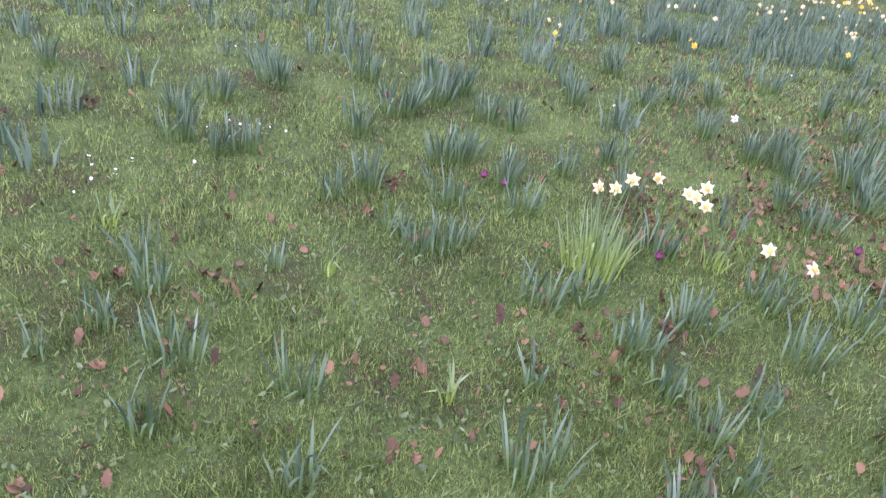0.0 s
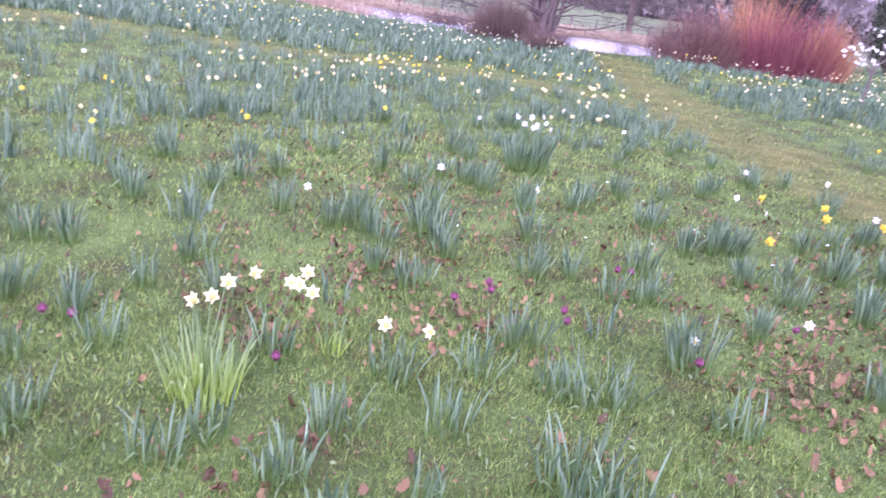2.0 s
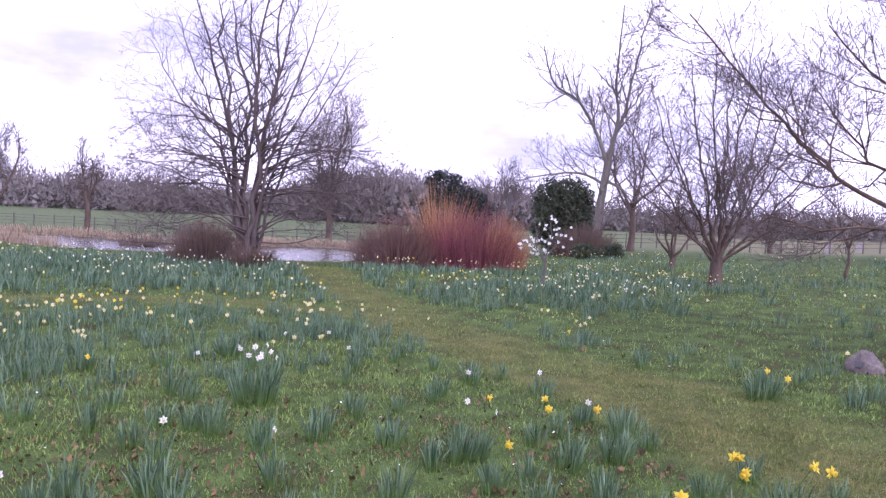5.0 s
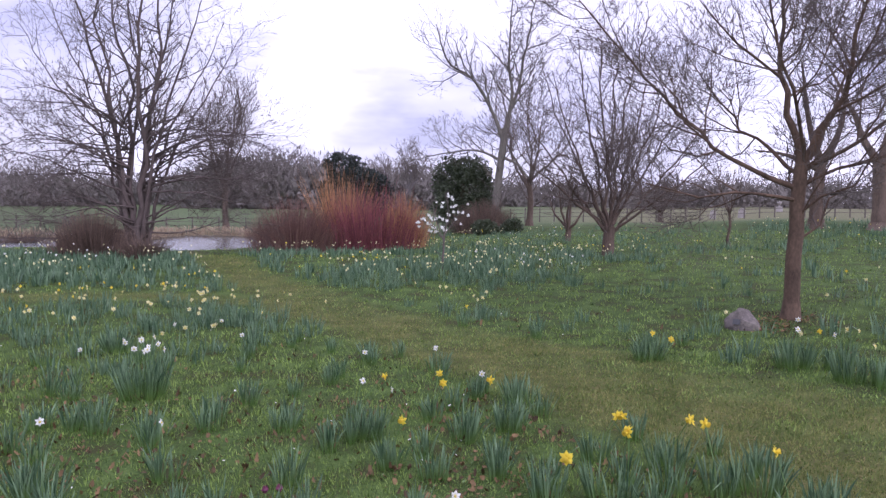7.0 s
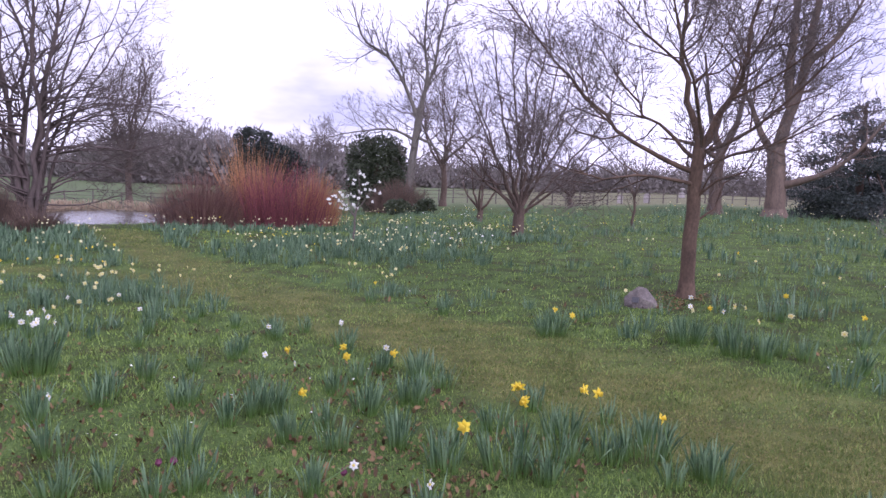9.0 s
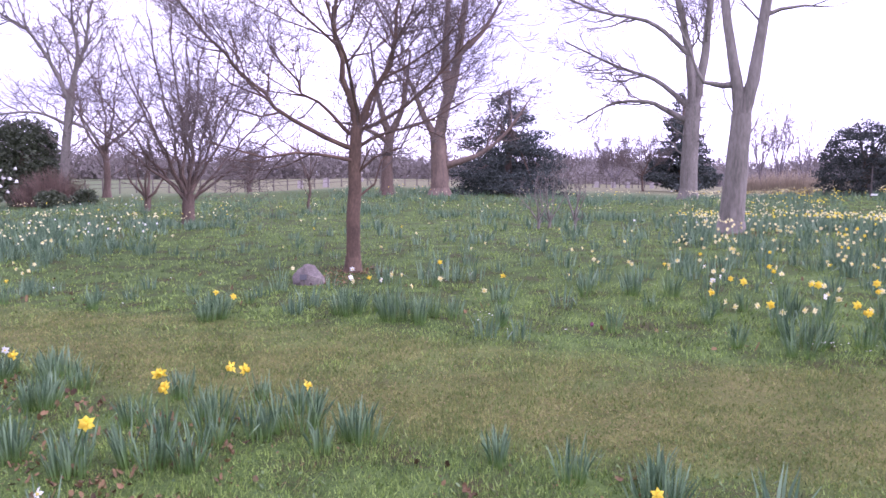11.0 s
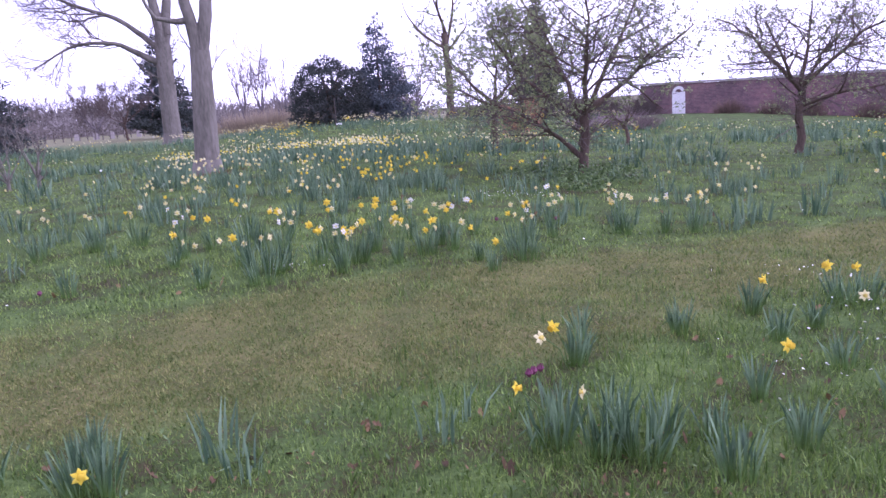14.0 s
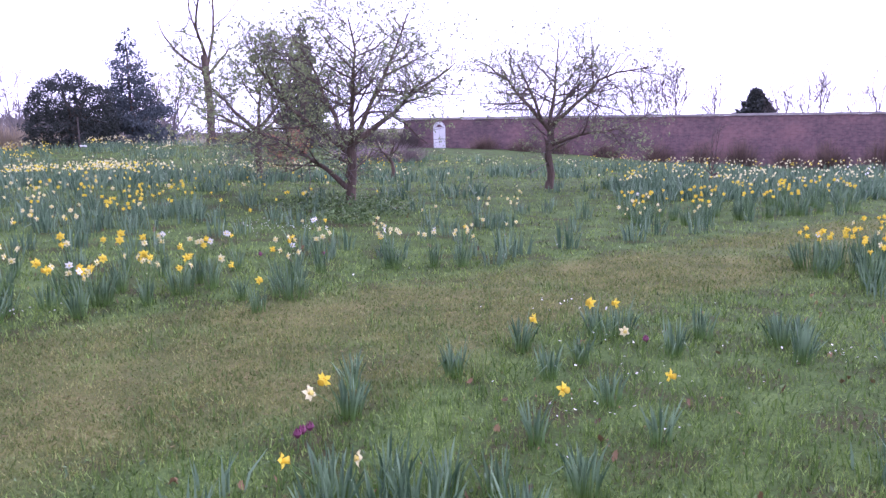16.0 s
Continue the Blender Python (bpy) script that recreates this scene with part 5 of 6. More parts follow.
BED_LAWN = ((5.73, 3.95, 2), (6.19, 3.47, 3), (6.43, 4.67, 2), (6.99, 4.16, 2), (7.93, 9.31, 1), (2.33, 13.16, 2), (0.16, 10.37, 1), (1.19, 9.29, 1), (3.05, 9.74, 1), (5.46, 9.79, 1), (6.69, 13.88, 1), (7.37, 12.11, 1))
BED_CORNER = ((3.36, 0.86, 3), (3.25, 0.64, 2), (3.33, 0.52, 3), (3.18, 0.15, 2), (3.58, -0.05, 2), (4.82, 0.57, 2), (5.39, 0.26, 2), (5.74, -0.32, 3), (5.36, -0.64, 2), (4.20, 1.04, 2), (2.37, 2.34, 3), (4.01, 0.12, 1), (3.53, 0.27, 1), (4.49, -0.21, 1), (5.80, 3.34, 2), (5.57, 3.98, 3), (6.72, 2.14, 3), (6.61, 3.00, 2), (6.89, 2.87, 2), (6.23, 3.08, 1), (8.38, 1.70, 2), (8.37, 1.22, 2), (8.38, 0.93, 2), (8.90, 0.49, 3), (9.64, -0.14, 3), (10.39, -0.92, 3), (10.81, -1.27, 2), (10.95, -0.23, 2), (12.58, 1.18, 2), (13.08, 0.48, 2), (14.72, 1.30, 2))
BED_BEND = ((8.37, -2.39, 3), (7.56, -2.57, 3), (8.02, -3.42, 3), (5.29, -1.31, 2), (5.27, -1.85, 2), (5.75, -0.86, 2), (11.22, -1.12, 3), (11.33, -2.04, 2), (11.86, -2.70, 3), (12.46, -3.26, 3), (12.34, -4.02, 3), (13.01, 1.19, 2), (12.66, 0.45, 2), (12.41, -0.45, 2), (5.84, -2.49, 2), (10.93, 1.61, 2), (8.18, 1.58, 2), (6.59, 3.47, 2), (6.33, 4.33, 2), (5.34, 3.84, 2), (7.06, 3.03, 2), (10.38, 3.54, 3), (11.89, 3.51, 2), (11.83, 2.45, 2))
HEADS_WHITE = ((-2.06, 1.66, 0.36), (-2.07, 1.76, 0.34), (-2.07, 1.84, 0.37), (-2.06, 1.97, 0.37), (-1.96, 2.05, 0.34), (-1.94, 2.07, 0.33), (-1.95, 2.13, 0.36), (-1.86, 2.05, 0.33), (-1.57, 2.10, 0.28), (-1.46, 2.23, 0.24))
HEADS_PALE = ((-2.74, 6.14, 0.45), (-2.58, 6.08, 0.43), (-2.61, 5.93, 0.41), (-2.83, 6.05, 0.44), (-2.70, 5.90, 0.42), (-2.50, 6.0, 0.40), (-2.90, 6.2, 0.43), (-2.66, 6.2, 0.46), (-1.96, 4.45, 0.27), (-2.66, 4.44, 0.26), (-3.03, 3.49, 0.2), (-2.79, 6.27, 0.42), (-2.67, 6.11, 0.4), (-2.67, 6.02, 0.38), (-2.85, 7.22, 0.4), (-2.17, 7.03, 0.34), (-3.39, 6.47, 0.3), (0.09, 3.32, 0.2), (-0.99, 6.54, 0.3), (-0.39, 6.72, 0.3), (-0.03, 5.74, 0.3), (-0.68, 5.46, 0.25), (-0.90, 5.52, 0.3), (-0.25, 3.72, 0.14), (-0.66, 3.18, 0.12))
HEADS_YELLOW = ((-0.35, 5.60, 0.34), (-0.55, 4.41, 0.32), (-0.73, 5.53, 0.33), (0.29, 3.75, 0.32), (0.72, 4.59, 0.3), (0.71, 4.25, 0.3), (-0.03, 9.63, 0.25))
HEADS_LANE = ((1.08, 4.31, 0.36), (1.12, 4.23, 0.36), (0.74, 4.50, 0.33), (0.72, 4.26, 0.31), (0.30, 3.83, 0.3), (1.33, 3.81, 0.34), (0.02, 5.45, 0.32), (-0.32, 5.46, 0.3), (1.73, 7.59, 0.25), (1.82, 7.25, 0.25), (4.56, 6.84, 0.3), (4.55, 8.19, 0.3))
HEADS_MOUND = ((7.23, 3.84, 0.36), (7.01, 3.73, 0.34), (7.32, 3.69, 0.32), (6.80, 3.06, 0.36), (6.50, 2.89, 0.33), (5.97, 3.70, 0.3), (6.00, 3.45, 0.3), (6.09, 3.42, 0.3), (6.30, 3.46, 0.33), (6.69, 3.34, 0.3), (6.68, 4.64, 0.3), (5.76, 4.45, 0.25), (6.23, 5.13, 0.3), (5.55, 4.93, 0.3), (7.03, 4.29, 0.34), (6.17, 3.93, 0.3))
HEADS_CORNER = ((3.13, 0.94, 0.3), (3.26, 0.71, 0.26), (4.87, 0.14, 0.33), (5.12, -0.16, 0.36), (5.21, -0.31, 0.34), (4.98, -0.33, 0.24), (4.10, -0.43, 0.3), (3.94, 0.02, 0.28), (2.52, -0.49, 0.3), (6.70, 2.68, 0.3), (6.57, 2.53, 0.28), (6.17, 2.17, 0.25), (3.98, 1.04, 0.28), (3.91, 1.09, 0.24), (2.30, 2.29, 0.14))
BED_MIDDLE = ((4.79, 13.01, 1), (7.18, 12.57, 1), (5.61, 10.69, 1), (5.70, 9.38, 1), (7.57, 11.06, 1), (7.09, 8.11, 1), (6.08, 7.57, 0), (5.59, 6.70, 2), (6.79, 7.08, 3), (5.55, 5.67, 1), (10.27, 12.94, 1), (8.60, 9.47, 1), (1.66, 7.49, 3), (5.58, 11.58, 1), (8.03, 17.88, 1), (7.71, 8.30, 1), (7.84, 7.44, 2), (8.25, 6.85, 2), (7.18, 6.65, 1), (5.88, 5.14, 1), (7.16, 5.74, 1), (6.79, 5.11, 2), (7.59, 5.21, 1), (8.12, 4.89, 1), (8.10, 4.24, 1), (7.16, 3.44, 1), (10.30, 4.90, 2), (9.30, 6.08, 2), (8.96, 6.31, 1), (9.21, 7.29, 2), (9.93, 6.54, 1), (10.10, 5.95, 1), (6.31, 5.61, 1), (8.67, 6.80, 1), (8.97, 5.80, 2), (9.50, 6.42, 1), (11.36, 4.23, 2), (14.45, 3.00, 2), (11.14, 5.02, 2), (10.68, 4.48, 1), (15.35, 1.41, 2), (16.07, 2.35, 1), (9.84, 1.08, 2), (12.41, 2.56, 2), (14.12, 2.42, 1), (12.33, 3.50, 2), (7.28, 2.37, 3), (8.46, 2.39, 2), (9.05, 2.28, 1), (11.31, 0.55, 3), (10.79, -1.80, 2), (17.29, -0.16, 2), (16.31, -0.74, 1), (10.24, 1.28, 2))
BED_START_MORE = ((-1.88, 2.22, 7), (-2.33, 0.05, 1), (-2.51, 0.04, 1), (-1.45, 1.02, 0), (-1.58, 2.20, 2), (-0.83, 1.11, 2), (-0.56, 1.54, 2), (-0.58, 1.90, 3), (-4.24, 0.70, 2), (-3.67, 0.38, 2), (-4.08, 2.01, 3), (-4.26, 2.30, 3), (-3.76, 3.50, 2), (-4.15, 3.13, 2), (-2.87, 3.80, 2), (-2.51, 4.02, 2), (-4.12, 7.27, 2))
BED_LANE_MORE = ((-0.40, 5.52, 2), (-0.24, 5.82, 2), (0.27, 5.96, 3), (0.76, 3.83, 2), (1.51, 4.36, 2), (-2.59, 5.01, 2), (-1.42, 5.39, 2), (-1.02, 4.79, 1), (-2.43, 9.96, 1), (-3.35, 10.30, 2), (-2.02, 8.81, 2), (-3.23, 7.41, 3), (-3.19, 5.89, 2), (-3.04, 5.13, 2), (0.86, 9.63, 2), (1.86, 8.04, 2))
BED_BEND_MORE = ((4.65, 1.11, 1), (5.75, 4.34, 2), (6.44, 3.86, 2), (6.85, 4.64, 1), (7.77, 2.19, 1), (8.74, 1.67, 2), (9.28, 0.53, 3), (9.92, 1.49, 2), (10.82, 3.74, 3), (7.59, 2.93, 1), (6.02, 7.17, 2))
BED_TURN_MORE = ((5.60, -1.38, 3), (3.55, 0.68, 2), (3.52, 0.46, 1), (9.02, 0.89, 2), (11.85, -1.29, 3), (13.12, 3.76, 2), (10.61, 5.03, 2), (15.93, 2.89, 2), (18.52, 1.72, 2))
CLUMPS = [c for bed in (BED_START_MORE, BED_LANE_MORE, BED_BEND_MORE, BED_TURN_MORE, BED_START, BED_SLOPE, BED_NEAR_POND_SIDE, BED_BANK, BED_LANE_EDGE, BED_BOULDER_BED, BED_FAR_EDGE, BED_LAWN, BED_CORNER, BED_BEND, BED_MIDDLE) for c in bed]


def strap_leaves(rng, count, tall, foot, width, steps, spread):
    """Arrays of strap leaves fanning from a foot: places and triangles."""
    a = rng.uniform(0, 2 * np.pi, count)
    r = foot * np.sqrt(rng.random(count))
    base = np.stack([r * np.cos(a), r * np.sin(a), np.full(count, -0.02)], 1)
    out = a + rng.normal(0, 0.7, count)
    lean = np.abs(rng.normal(spread, spread * 0.6, count))
    h = tall * rng.uniform(0.6, 1.08, count)
    flip = rng.random(count) < 0.05
    face = rng.uniform(0, np.pi, count)
    rows = []
    for k in range(steps + 1):
        s = k / steps
        bow = lean * s ** 1.8 * h
        z = h * s * (1 - 0.18 * lean * s)
        z = np.where(flip & (s > 0.6), h * (0.6 - 0.7 * (s - 0.6)), z)
        bow = np.where(flip & (s > 0.6), bow + 0.25 * h * (s - 0.6) * 2, bow)
        c = base + np.stack([bow * np.cos(out), bow * np.sin(out), z], 1)
        w = width * (0.75 + 0.5 * min(s * 2, 1)) * (1 if s < 0.7 else max(0.12, 1 - ((s - 0.7) / 0.3) ** 2 * 0.95)) * 0.5
        turn = face + 0.5 * s
        d = np.stack([np.cos(turn), np.sin(turn), 0 * turn], 1) * w
        rows += [c - d, c + d]
    V = np.stack(rows, 1).reshape(-1, 3)
    i = np.arange(count)[:, None] * (2 * steps + 2)
    F = np.concatenate([np.concatenate([i + [2 * k, 2 * k + 1, 2 * k + 3], i + [2 * k, 2 * k + 3, 2 * k + 2]]) for k in range(steps)])
    return V, F


def mesh_only(name, V, F, mat):
    ob = quick_mesh(name, V, F, mat)
    me = ob.data
    me.polygons.foreach_set("use_smooth", [True] * len(me.polygons))
    bpy.data.objects.remove(ob)
    return me


rng = np.random.default_rng(7)
FANS, LEAVES = {}, {}
for key, mat in (("grey", TUFT_LEAF), ("fresh", TUFT_GREEN)):
    FANS[key] = [mesh_only("leaf_fan", *strap_leaves(rng, 14 + k % 4, 0.21, 0.045, 0.0072, 5, 0.22), mat) for k in range(8)]
    LEAVES[key] = [mesh_only("leaf", *strap_leaves(rng, 1, 0.2, 0.0, 0.0068, 6, 0.17), mat) for k in range(14)]


def petals_arrays(wide=0.036, points=6):
    V, F = [], []
    for k in range(points):
        a = 2 * math.pi * k / points
        ca, sa = math.cos(a), math.sin(a)
        w = wide * 0.31
        lift = 0.006 if k % 2 else -0.002
        p = [(0.006, -w * 0.4, 0), (0.006, w * 0.4, 0), (wide * 0.55, w, 0.004 + lift), (wide * 0.55, -w, 0.004 + lift), (wide, 0, -0.002 + lift), (wide * 0.5, 0, 0.010 + lift)]
        b = len(V)
        V += [(x * ca - y * sa, x * sa + y * ca, z) for x, y, z in p]
        F += [(b, b + 1, b + 5), (b + 1, b + 2, b + 5), (b, b + 5, b + 3), (b + 2, b + 4, b + 5), (b + 3, b + 5, b + 4)]
    return np.array(V), np.array(F)


def trumpet_arrays(long, mouth, sides=9):
    V, F = [], []
    for z, r in ((0, 0.006), (long * 0.6, mouth * 0.75), (long, mouth)):
        for k in range(sides):
            a = 2 * math.pi * k / sides
            wav = 1 + (0.12 * (k % 2) if z == long else 0)
            V.append((r * wav * math.cos(a), r * wav * math.sin(a), z))
    V.append((0, 0, long * 0.55))
    for k in range(sides):
        b = (k + 1) % sides
        F += [(k, b, b + sides), (k, b + sides, k + sides), (k + sides, b + sides, b + 2 * sides), (k + sides, b + 2 * sides, k + 2 * sides), (k + 2 * sides, b + 2 * sides, 3 * sides)]
    return np.array(V), np.array(F)


PV, PF = petals_arrays()
KINDS = {}
for key, petal, cup, shape in (("white", WHITE, LEMON, (0.012, 0.009)), ("cream", CREAM, LEMON, (0.018, 0.011)), ("yellow", YELLOW, YELLOW, (0.030, 0.015))):
    KINDS[key] = (mesh_only("petals", PV, PF, petal), mesh_only("trumpet", *trumpet_arrays(*shape), cup))


def stem_mesh(tall, lean_x, lean_y):
    """A thin stem that leans, then nods at the neck."""
    T = Tubes()
    T.tube([Vector((0, 0, -0.02)), Vector((lean_x * 0.3, lean_y * 0.3, tall * 0.5)), Vector((lean_x * 0.85, lean_y * 0.85, tall * 0.96)), Vector((lean_x, lean_y, tall))], [0.0032, 0.003, 0.0026, 0.002], 5)
    me = bpy.data.meshes.new("stem")
    me.from_pydata([tuple(v) for v in T.v], [], T.f)
    me.materials.append(STEM)
    return me


def add_flower(parent, tall, lx, ly, kind, face, tip, size=1.0):
    f = new("flower", stem_mesh(tall, lx, ly))
    f.parent = parent
    m = pose(lx, ly, tall) @ pose(0, 0, 0, 0, 0, face) @ pose(0, 0, 0, 0, tip, 0) @ Matrix.Scale(size, 4)
    for name, me in zip(("petals", "trumpet"), KINDS[kind]):
        q = new(name, me)
        q.parent = f
        q.matrix_basis = m
    return f


WORDS = {0: "small sparse tuft of young daffodil leaves in grass", 1: "small clump of grey-green daffodil leaves in grass", 2: "clump of blue-green daffodil leaves in the lawn", 3: "broad dense clump of blue-green daffodil leaves"}
pick = random.Random(3)
made = []


BUILD = {0: (1, 0.0, 0.16), 1: (2, 0.032, 0.205), 2: (3, 0.06, 0.23), 3: (6, 0.115, 0.25)}


def clump(x, y, size, build=None, label=None, tone="grey"):
    """Fans of leaves round one foot; close by, each leaf is a part of its own."""
    fans, wide, tall = build or BUILD[size]
    base = thing("daffodil_clump", (x, y, high(x, y)), label or WORDS[size], "daffodils", "daffodil clumps", pick.uniform(0, 360))
    made.append((x, y, size, base))
    if math.hypot(x, y) > 6.5 and math.degrees(math.atan2(x, y)) > 20:
        tall, wide = tall * 1.22, wide * 1.2
    close = math.hypot(x + 0.4, y) < 2.75
    for k in range(fans * 14 if close else fans):
        a = pick.uniform(0, 360)
        d = (wide + 0.025) * math.sqrt(pick.random()) if close else wide * (0.35 + 0.65 * pick.random())
        up = tall * (pick.uniform(0.6, 1.15) if close else pick.uniform(0.85, 1.12))
        ob = new("leaf" if close else "leaf_fan", pick.choice((LEAVES if close else FANS)[tone]))
        ob.parent = base
        ob.matrix_basis = pose(d * math.cos(radians(a)), d * math.sin(radians(a)), 0, 0, 115 * d, a) @ pose(0, 0, 0, 0, 0, pick.uniform(0, 360)) @ Matrix.Diagonal((1, 1, up / 0.2, 1))
    return base


clump(-2.01, 1.67, 3, (7, 0.085, 0.33), "tall clump of daffodil leaves with cream star flowers", "fresh")
clump(-2.67, 6.03, 3, (11, 0.19, 0.40), "very large clump of tall daffodil leaves with white flowers")
clump(-2.88, 6.35, 3)
clump(1.73, 7.56, 3, (6, 0.10, 0.31))
NEAR_FIRST = sorted(CLUMPS, key=lambda c: math.hypot(c[0], c[1]))
for x, y, size in NEAR_FIRST[:238]:
    if size > 6:
        clump(x, y, 2, ((1, 0.02, 0.2), (3, 0.06, 0.3), (4, 0.07, 0.33))[size - 7], "slender clump of bright green daffodil leaves", "fresh")
    else:
        clump(x, y, size, tone="fresh" if size == 0 and pick.random() < 0.5 else "grey")
FAR_CLUMPS = np.array([(c[0], c[1]) for c in NEAR_FIRST[238:]])

# the long bed beyond the lane's bend, and the short one on its near side
for row in range(3):
    for k in range(8):
        u = (k + pick.uniform(0.2, 0.8)) / 8
        clump(11.35 + 1.55 * u + 0.55 * row, -1.05 - 3.4 * u + pick.uniform(-0.12, 0.12), 2 + (k + row) % 2)
for k in range(9):
    clump(8.0 + 1.3 * (k % 5) / 4 + pick.uniform(-0.1, 0.1), -2.35 - 1.1 * (k % 5) / 4 - 0.42 * (k // 5), 2 + k % 2)

headed = {}
for kind, heads, scale in (("cream", HEADS_WHITE, 0.86), ("white", HEADS_PALE, 0.76), ("yellow", HEADS_YELLOW, 1.0), ("yellow", HEADS_LANE, 1.02), ("yellow", HEADS_MOUND, 1.15), ("cream", HEADS_CORNER, 1.0)):
    for n, (x, y, tall) in enumerate(heads):
        near = min(made, key=lambda c: math.hypot(c[0] - x, c[1] - y))
        if math.hypot(near[0] - x, near[1] - y) > 0.3:
            clump(x + pick.uniform(-0.06, 0.06), y + pick.uniform(-0.06, 0.06), 1)
            near = made[-1]
        base = near[3]
        p = base.matrix_basis.inverted() @ Vector((x, y, high(x, y) + tall))
        turn = math.degrees(base.matrix_basis.to_euler().z)
        face = math.degrees(math.atan2(-y, -x)) + pick.gauss(0, 28 if heads is HEADS_WHITE else 58) - turn
        k = kind if heads is not HEADS_CORNER or n % 4 == 1 else "yellow"
        add_flower(base, p.z, p.x, p.y, k, face, pick.uniform(62, 95) if heads is HEADS_WHITE else pick.uniform(70, 115), scale * pick.uniform(0.9, 1.1))
        for extra in range(pick.choice((0, 1, 1, 2)) if heads is HEADS_MOUND else 0):
            add_flower(base, p.z * pick.uniform(0.75, 1.0), p.x + pick.gauss(0, 0.08), p.y + pick.gauss(0, 0.08), pick.choice(("yellow", "yellow", "cream")), face + pick.gauss(0, 30), pick.uniform(60, 95), 0.9)
        if base.name not in headed:
            headed[base.name] = k
            if "with" not in base["label"]:
                base["label"] = base["label"].replace("daffodil leaves", "daffodil leaves with %s flowers" % {"cream": "cream", "white": "white", "yellow": "yellow"}[k])

for x, y, size, base in list(made):
    far = math.hypot(x, y)
    bearing = math.degrees(math.atan2(x, y))
    if base.name in headed or far < 6.6 or size < 1 or bearing < 20:
        continue
    some = pick.randint(3, 6) if 60 < bearing < 90 and far < 14 else pick.randint(2, 5) if size > 1 and bearing > 78 else pick.randint(0, 2) if bearing < 45 else pick.randint(1, 4)
    for n in range(some):
        k = "yellow" if bearing > 94 and pick.random() < 0.85 else pick.choice(("cream", "cream", "cream", "yellow", "white"))
        a = pick.uniform(0, 6.28)
        d = 0.05 + 0.09 * pick.random()
        add_flower(base, pick.uniform(0.31, 0.41), d * math.cos(a), d * math.sin(a), k, math.degrees(math.atan2(-y, -x)) + pick.gauss(0, 70) - math.degrees(base.matrix_basis.to_euler().z), pick.uniform(65, 115), 0.85)
        if n == 0:
            base["label"] = base["label"].replace("daffodil leaves", "daffodil leaves with %s flowers" % k)

# ---- the wide beds of daffodils behind ----
rng = np.random.default_rng(17)
TRY = 54000
az, r = np.radians(rng.uniform(-96, 117, TRY)), np.sqrt(rng.uniform(2.2 ** 2, 44 ** 2, TRY))
r = np.where(rng.random(TRY) < 0.45, rng.uniform(2.5, 20, TRY), r)
X, Y = r * np.sin(az), r * np.cos(az)
deg = np.degrees(az)


def blotch(x, y, s, k):
    return 0.5 + 0.25 * (np.sin(x * s + k) * np.cos(y * s * 1.2 - k) + np.sin((x + y) * s * 0.6 + 2 * k) * np.cos((x - y) * s * 0.8))


west = (deg < -13) & (r < 24)
dens = np.where(west, 0.09 + 0.20 * smooth(3.5, 10, r) * smooth(0.30, 0.55, blotch(X, Y, 0.8, 1.0)) + 0.35 * smooth(13, 16, r), 0.0)
north = (deg >= -13) & (deg < 21)
edge = np.interp(deg, (-13, 3, 8, 12, 16, 21), (9.5, 10.5, 12.5, 17, 20, 22))
dens = np.where(north, 0.015 + 0.34 * smooth(-0.6, 1.6, r - edge) * smooth(0.25, 0.55, blotch(X, Y, 0.8, 2.0)) * smooth(40, 30, r) * np.where(deg > 13, 0.7, 1), dens)
east = (deg >= 21) & (deg < 46)
near_band = np.interp(deg, (16, 25, 31, 46), (24.5, 23.8, 22.0, 21.5))
strip = np.exp(-((r - near_band - 1.2) / 1.5) ** 2) + 0.6 * np.exp(-((r - near_band - 9.0) / 2.2) ** 2)
dens = np.where(east, 0.012 + 0.5 * strip + 0.16 * smooth(0.4, 0.6, blotch(X, Y, 0.6, 0.5)) * smooth(26, 29, r), dens)
mound = (deg >= 46) & (deg < 86)
edge = np.interp(deg, (46, 58, 70, 80, 86), (19, 15.5, 16.5, 20, 21))
dens = np.where(mound, 0.02 + 0.15 * smooth(8, 11, r) * smooth(70, 60, deg) * smooth(0.3, 0.55, blotch(X, Y, 1.3, 5.0)) + 0.30 * smooth(-2.0, 1.5, r - edge) * smooth(0.3, 0.55, blotch(X, Y, 0.8, 3.0)), dens)
south = deg >= 86
edge = np.interp(deg, (86, 92.5, 93.8, 95.2, 102, 109, 117), (21, 21, 17.5, 12.6, 13.4, 14.8, 16.5))
dens = np.where(south, 0.012 + 0.5 * smooth(0.28, 0.45, blotch(X * 0.8, Y * 0.8, 0.7, 4.0)) * smooth(-0.5, 1.2, r - edge), dens)
dens = np.where((deg > 78) & (r > 31), 0, dens)
gap = lane_gap(X, Y)
dens = dens * smooth(0.0, 0.25, gap) * (pond_gap(X, Y) > 0.16)
dens = np.where((r > 17) & west & (Y > 19.5), 0, dens)
dens = dens * smooth(41, 36, np.abs(X * math.cos(radians(7)) * 1.0))
dens = np.where((pond_gap(X, Y) > 0.2) & (pond_gap(X, Y) < 0.5) & (Y > 33) & (deg < -8) & (deg > -32), 0.6, dens)
for tx, ty, clear in ((12.18, 10.37, 0.5), (4.08, 9.79, 0.35), (3.27, 9.24, 0.45), (12.81, 3.19, 0.35), (17.36, 6.39, 0.3), (17.2, 0.01, 0.3), (27.7, 26.0, 0.9), (16.97, 30.62, 1.0)):
    dens = np.where(np.hypot(X - tx, Y - ty) < clear, 0, dens)
near_lists = np.array([(c[0], c[1]) for c in made])
keep = rng.random(TRY) < dens
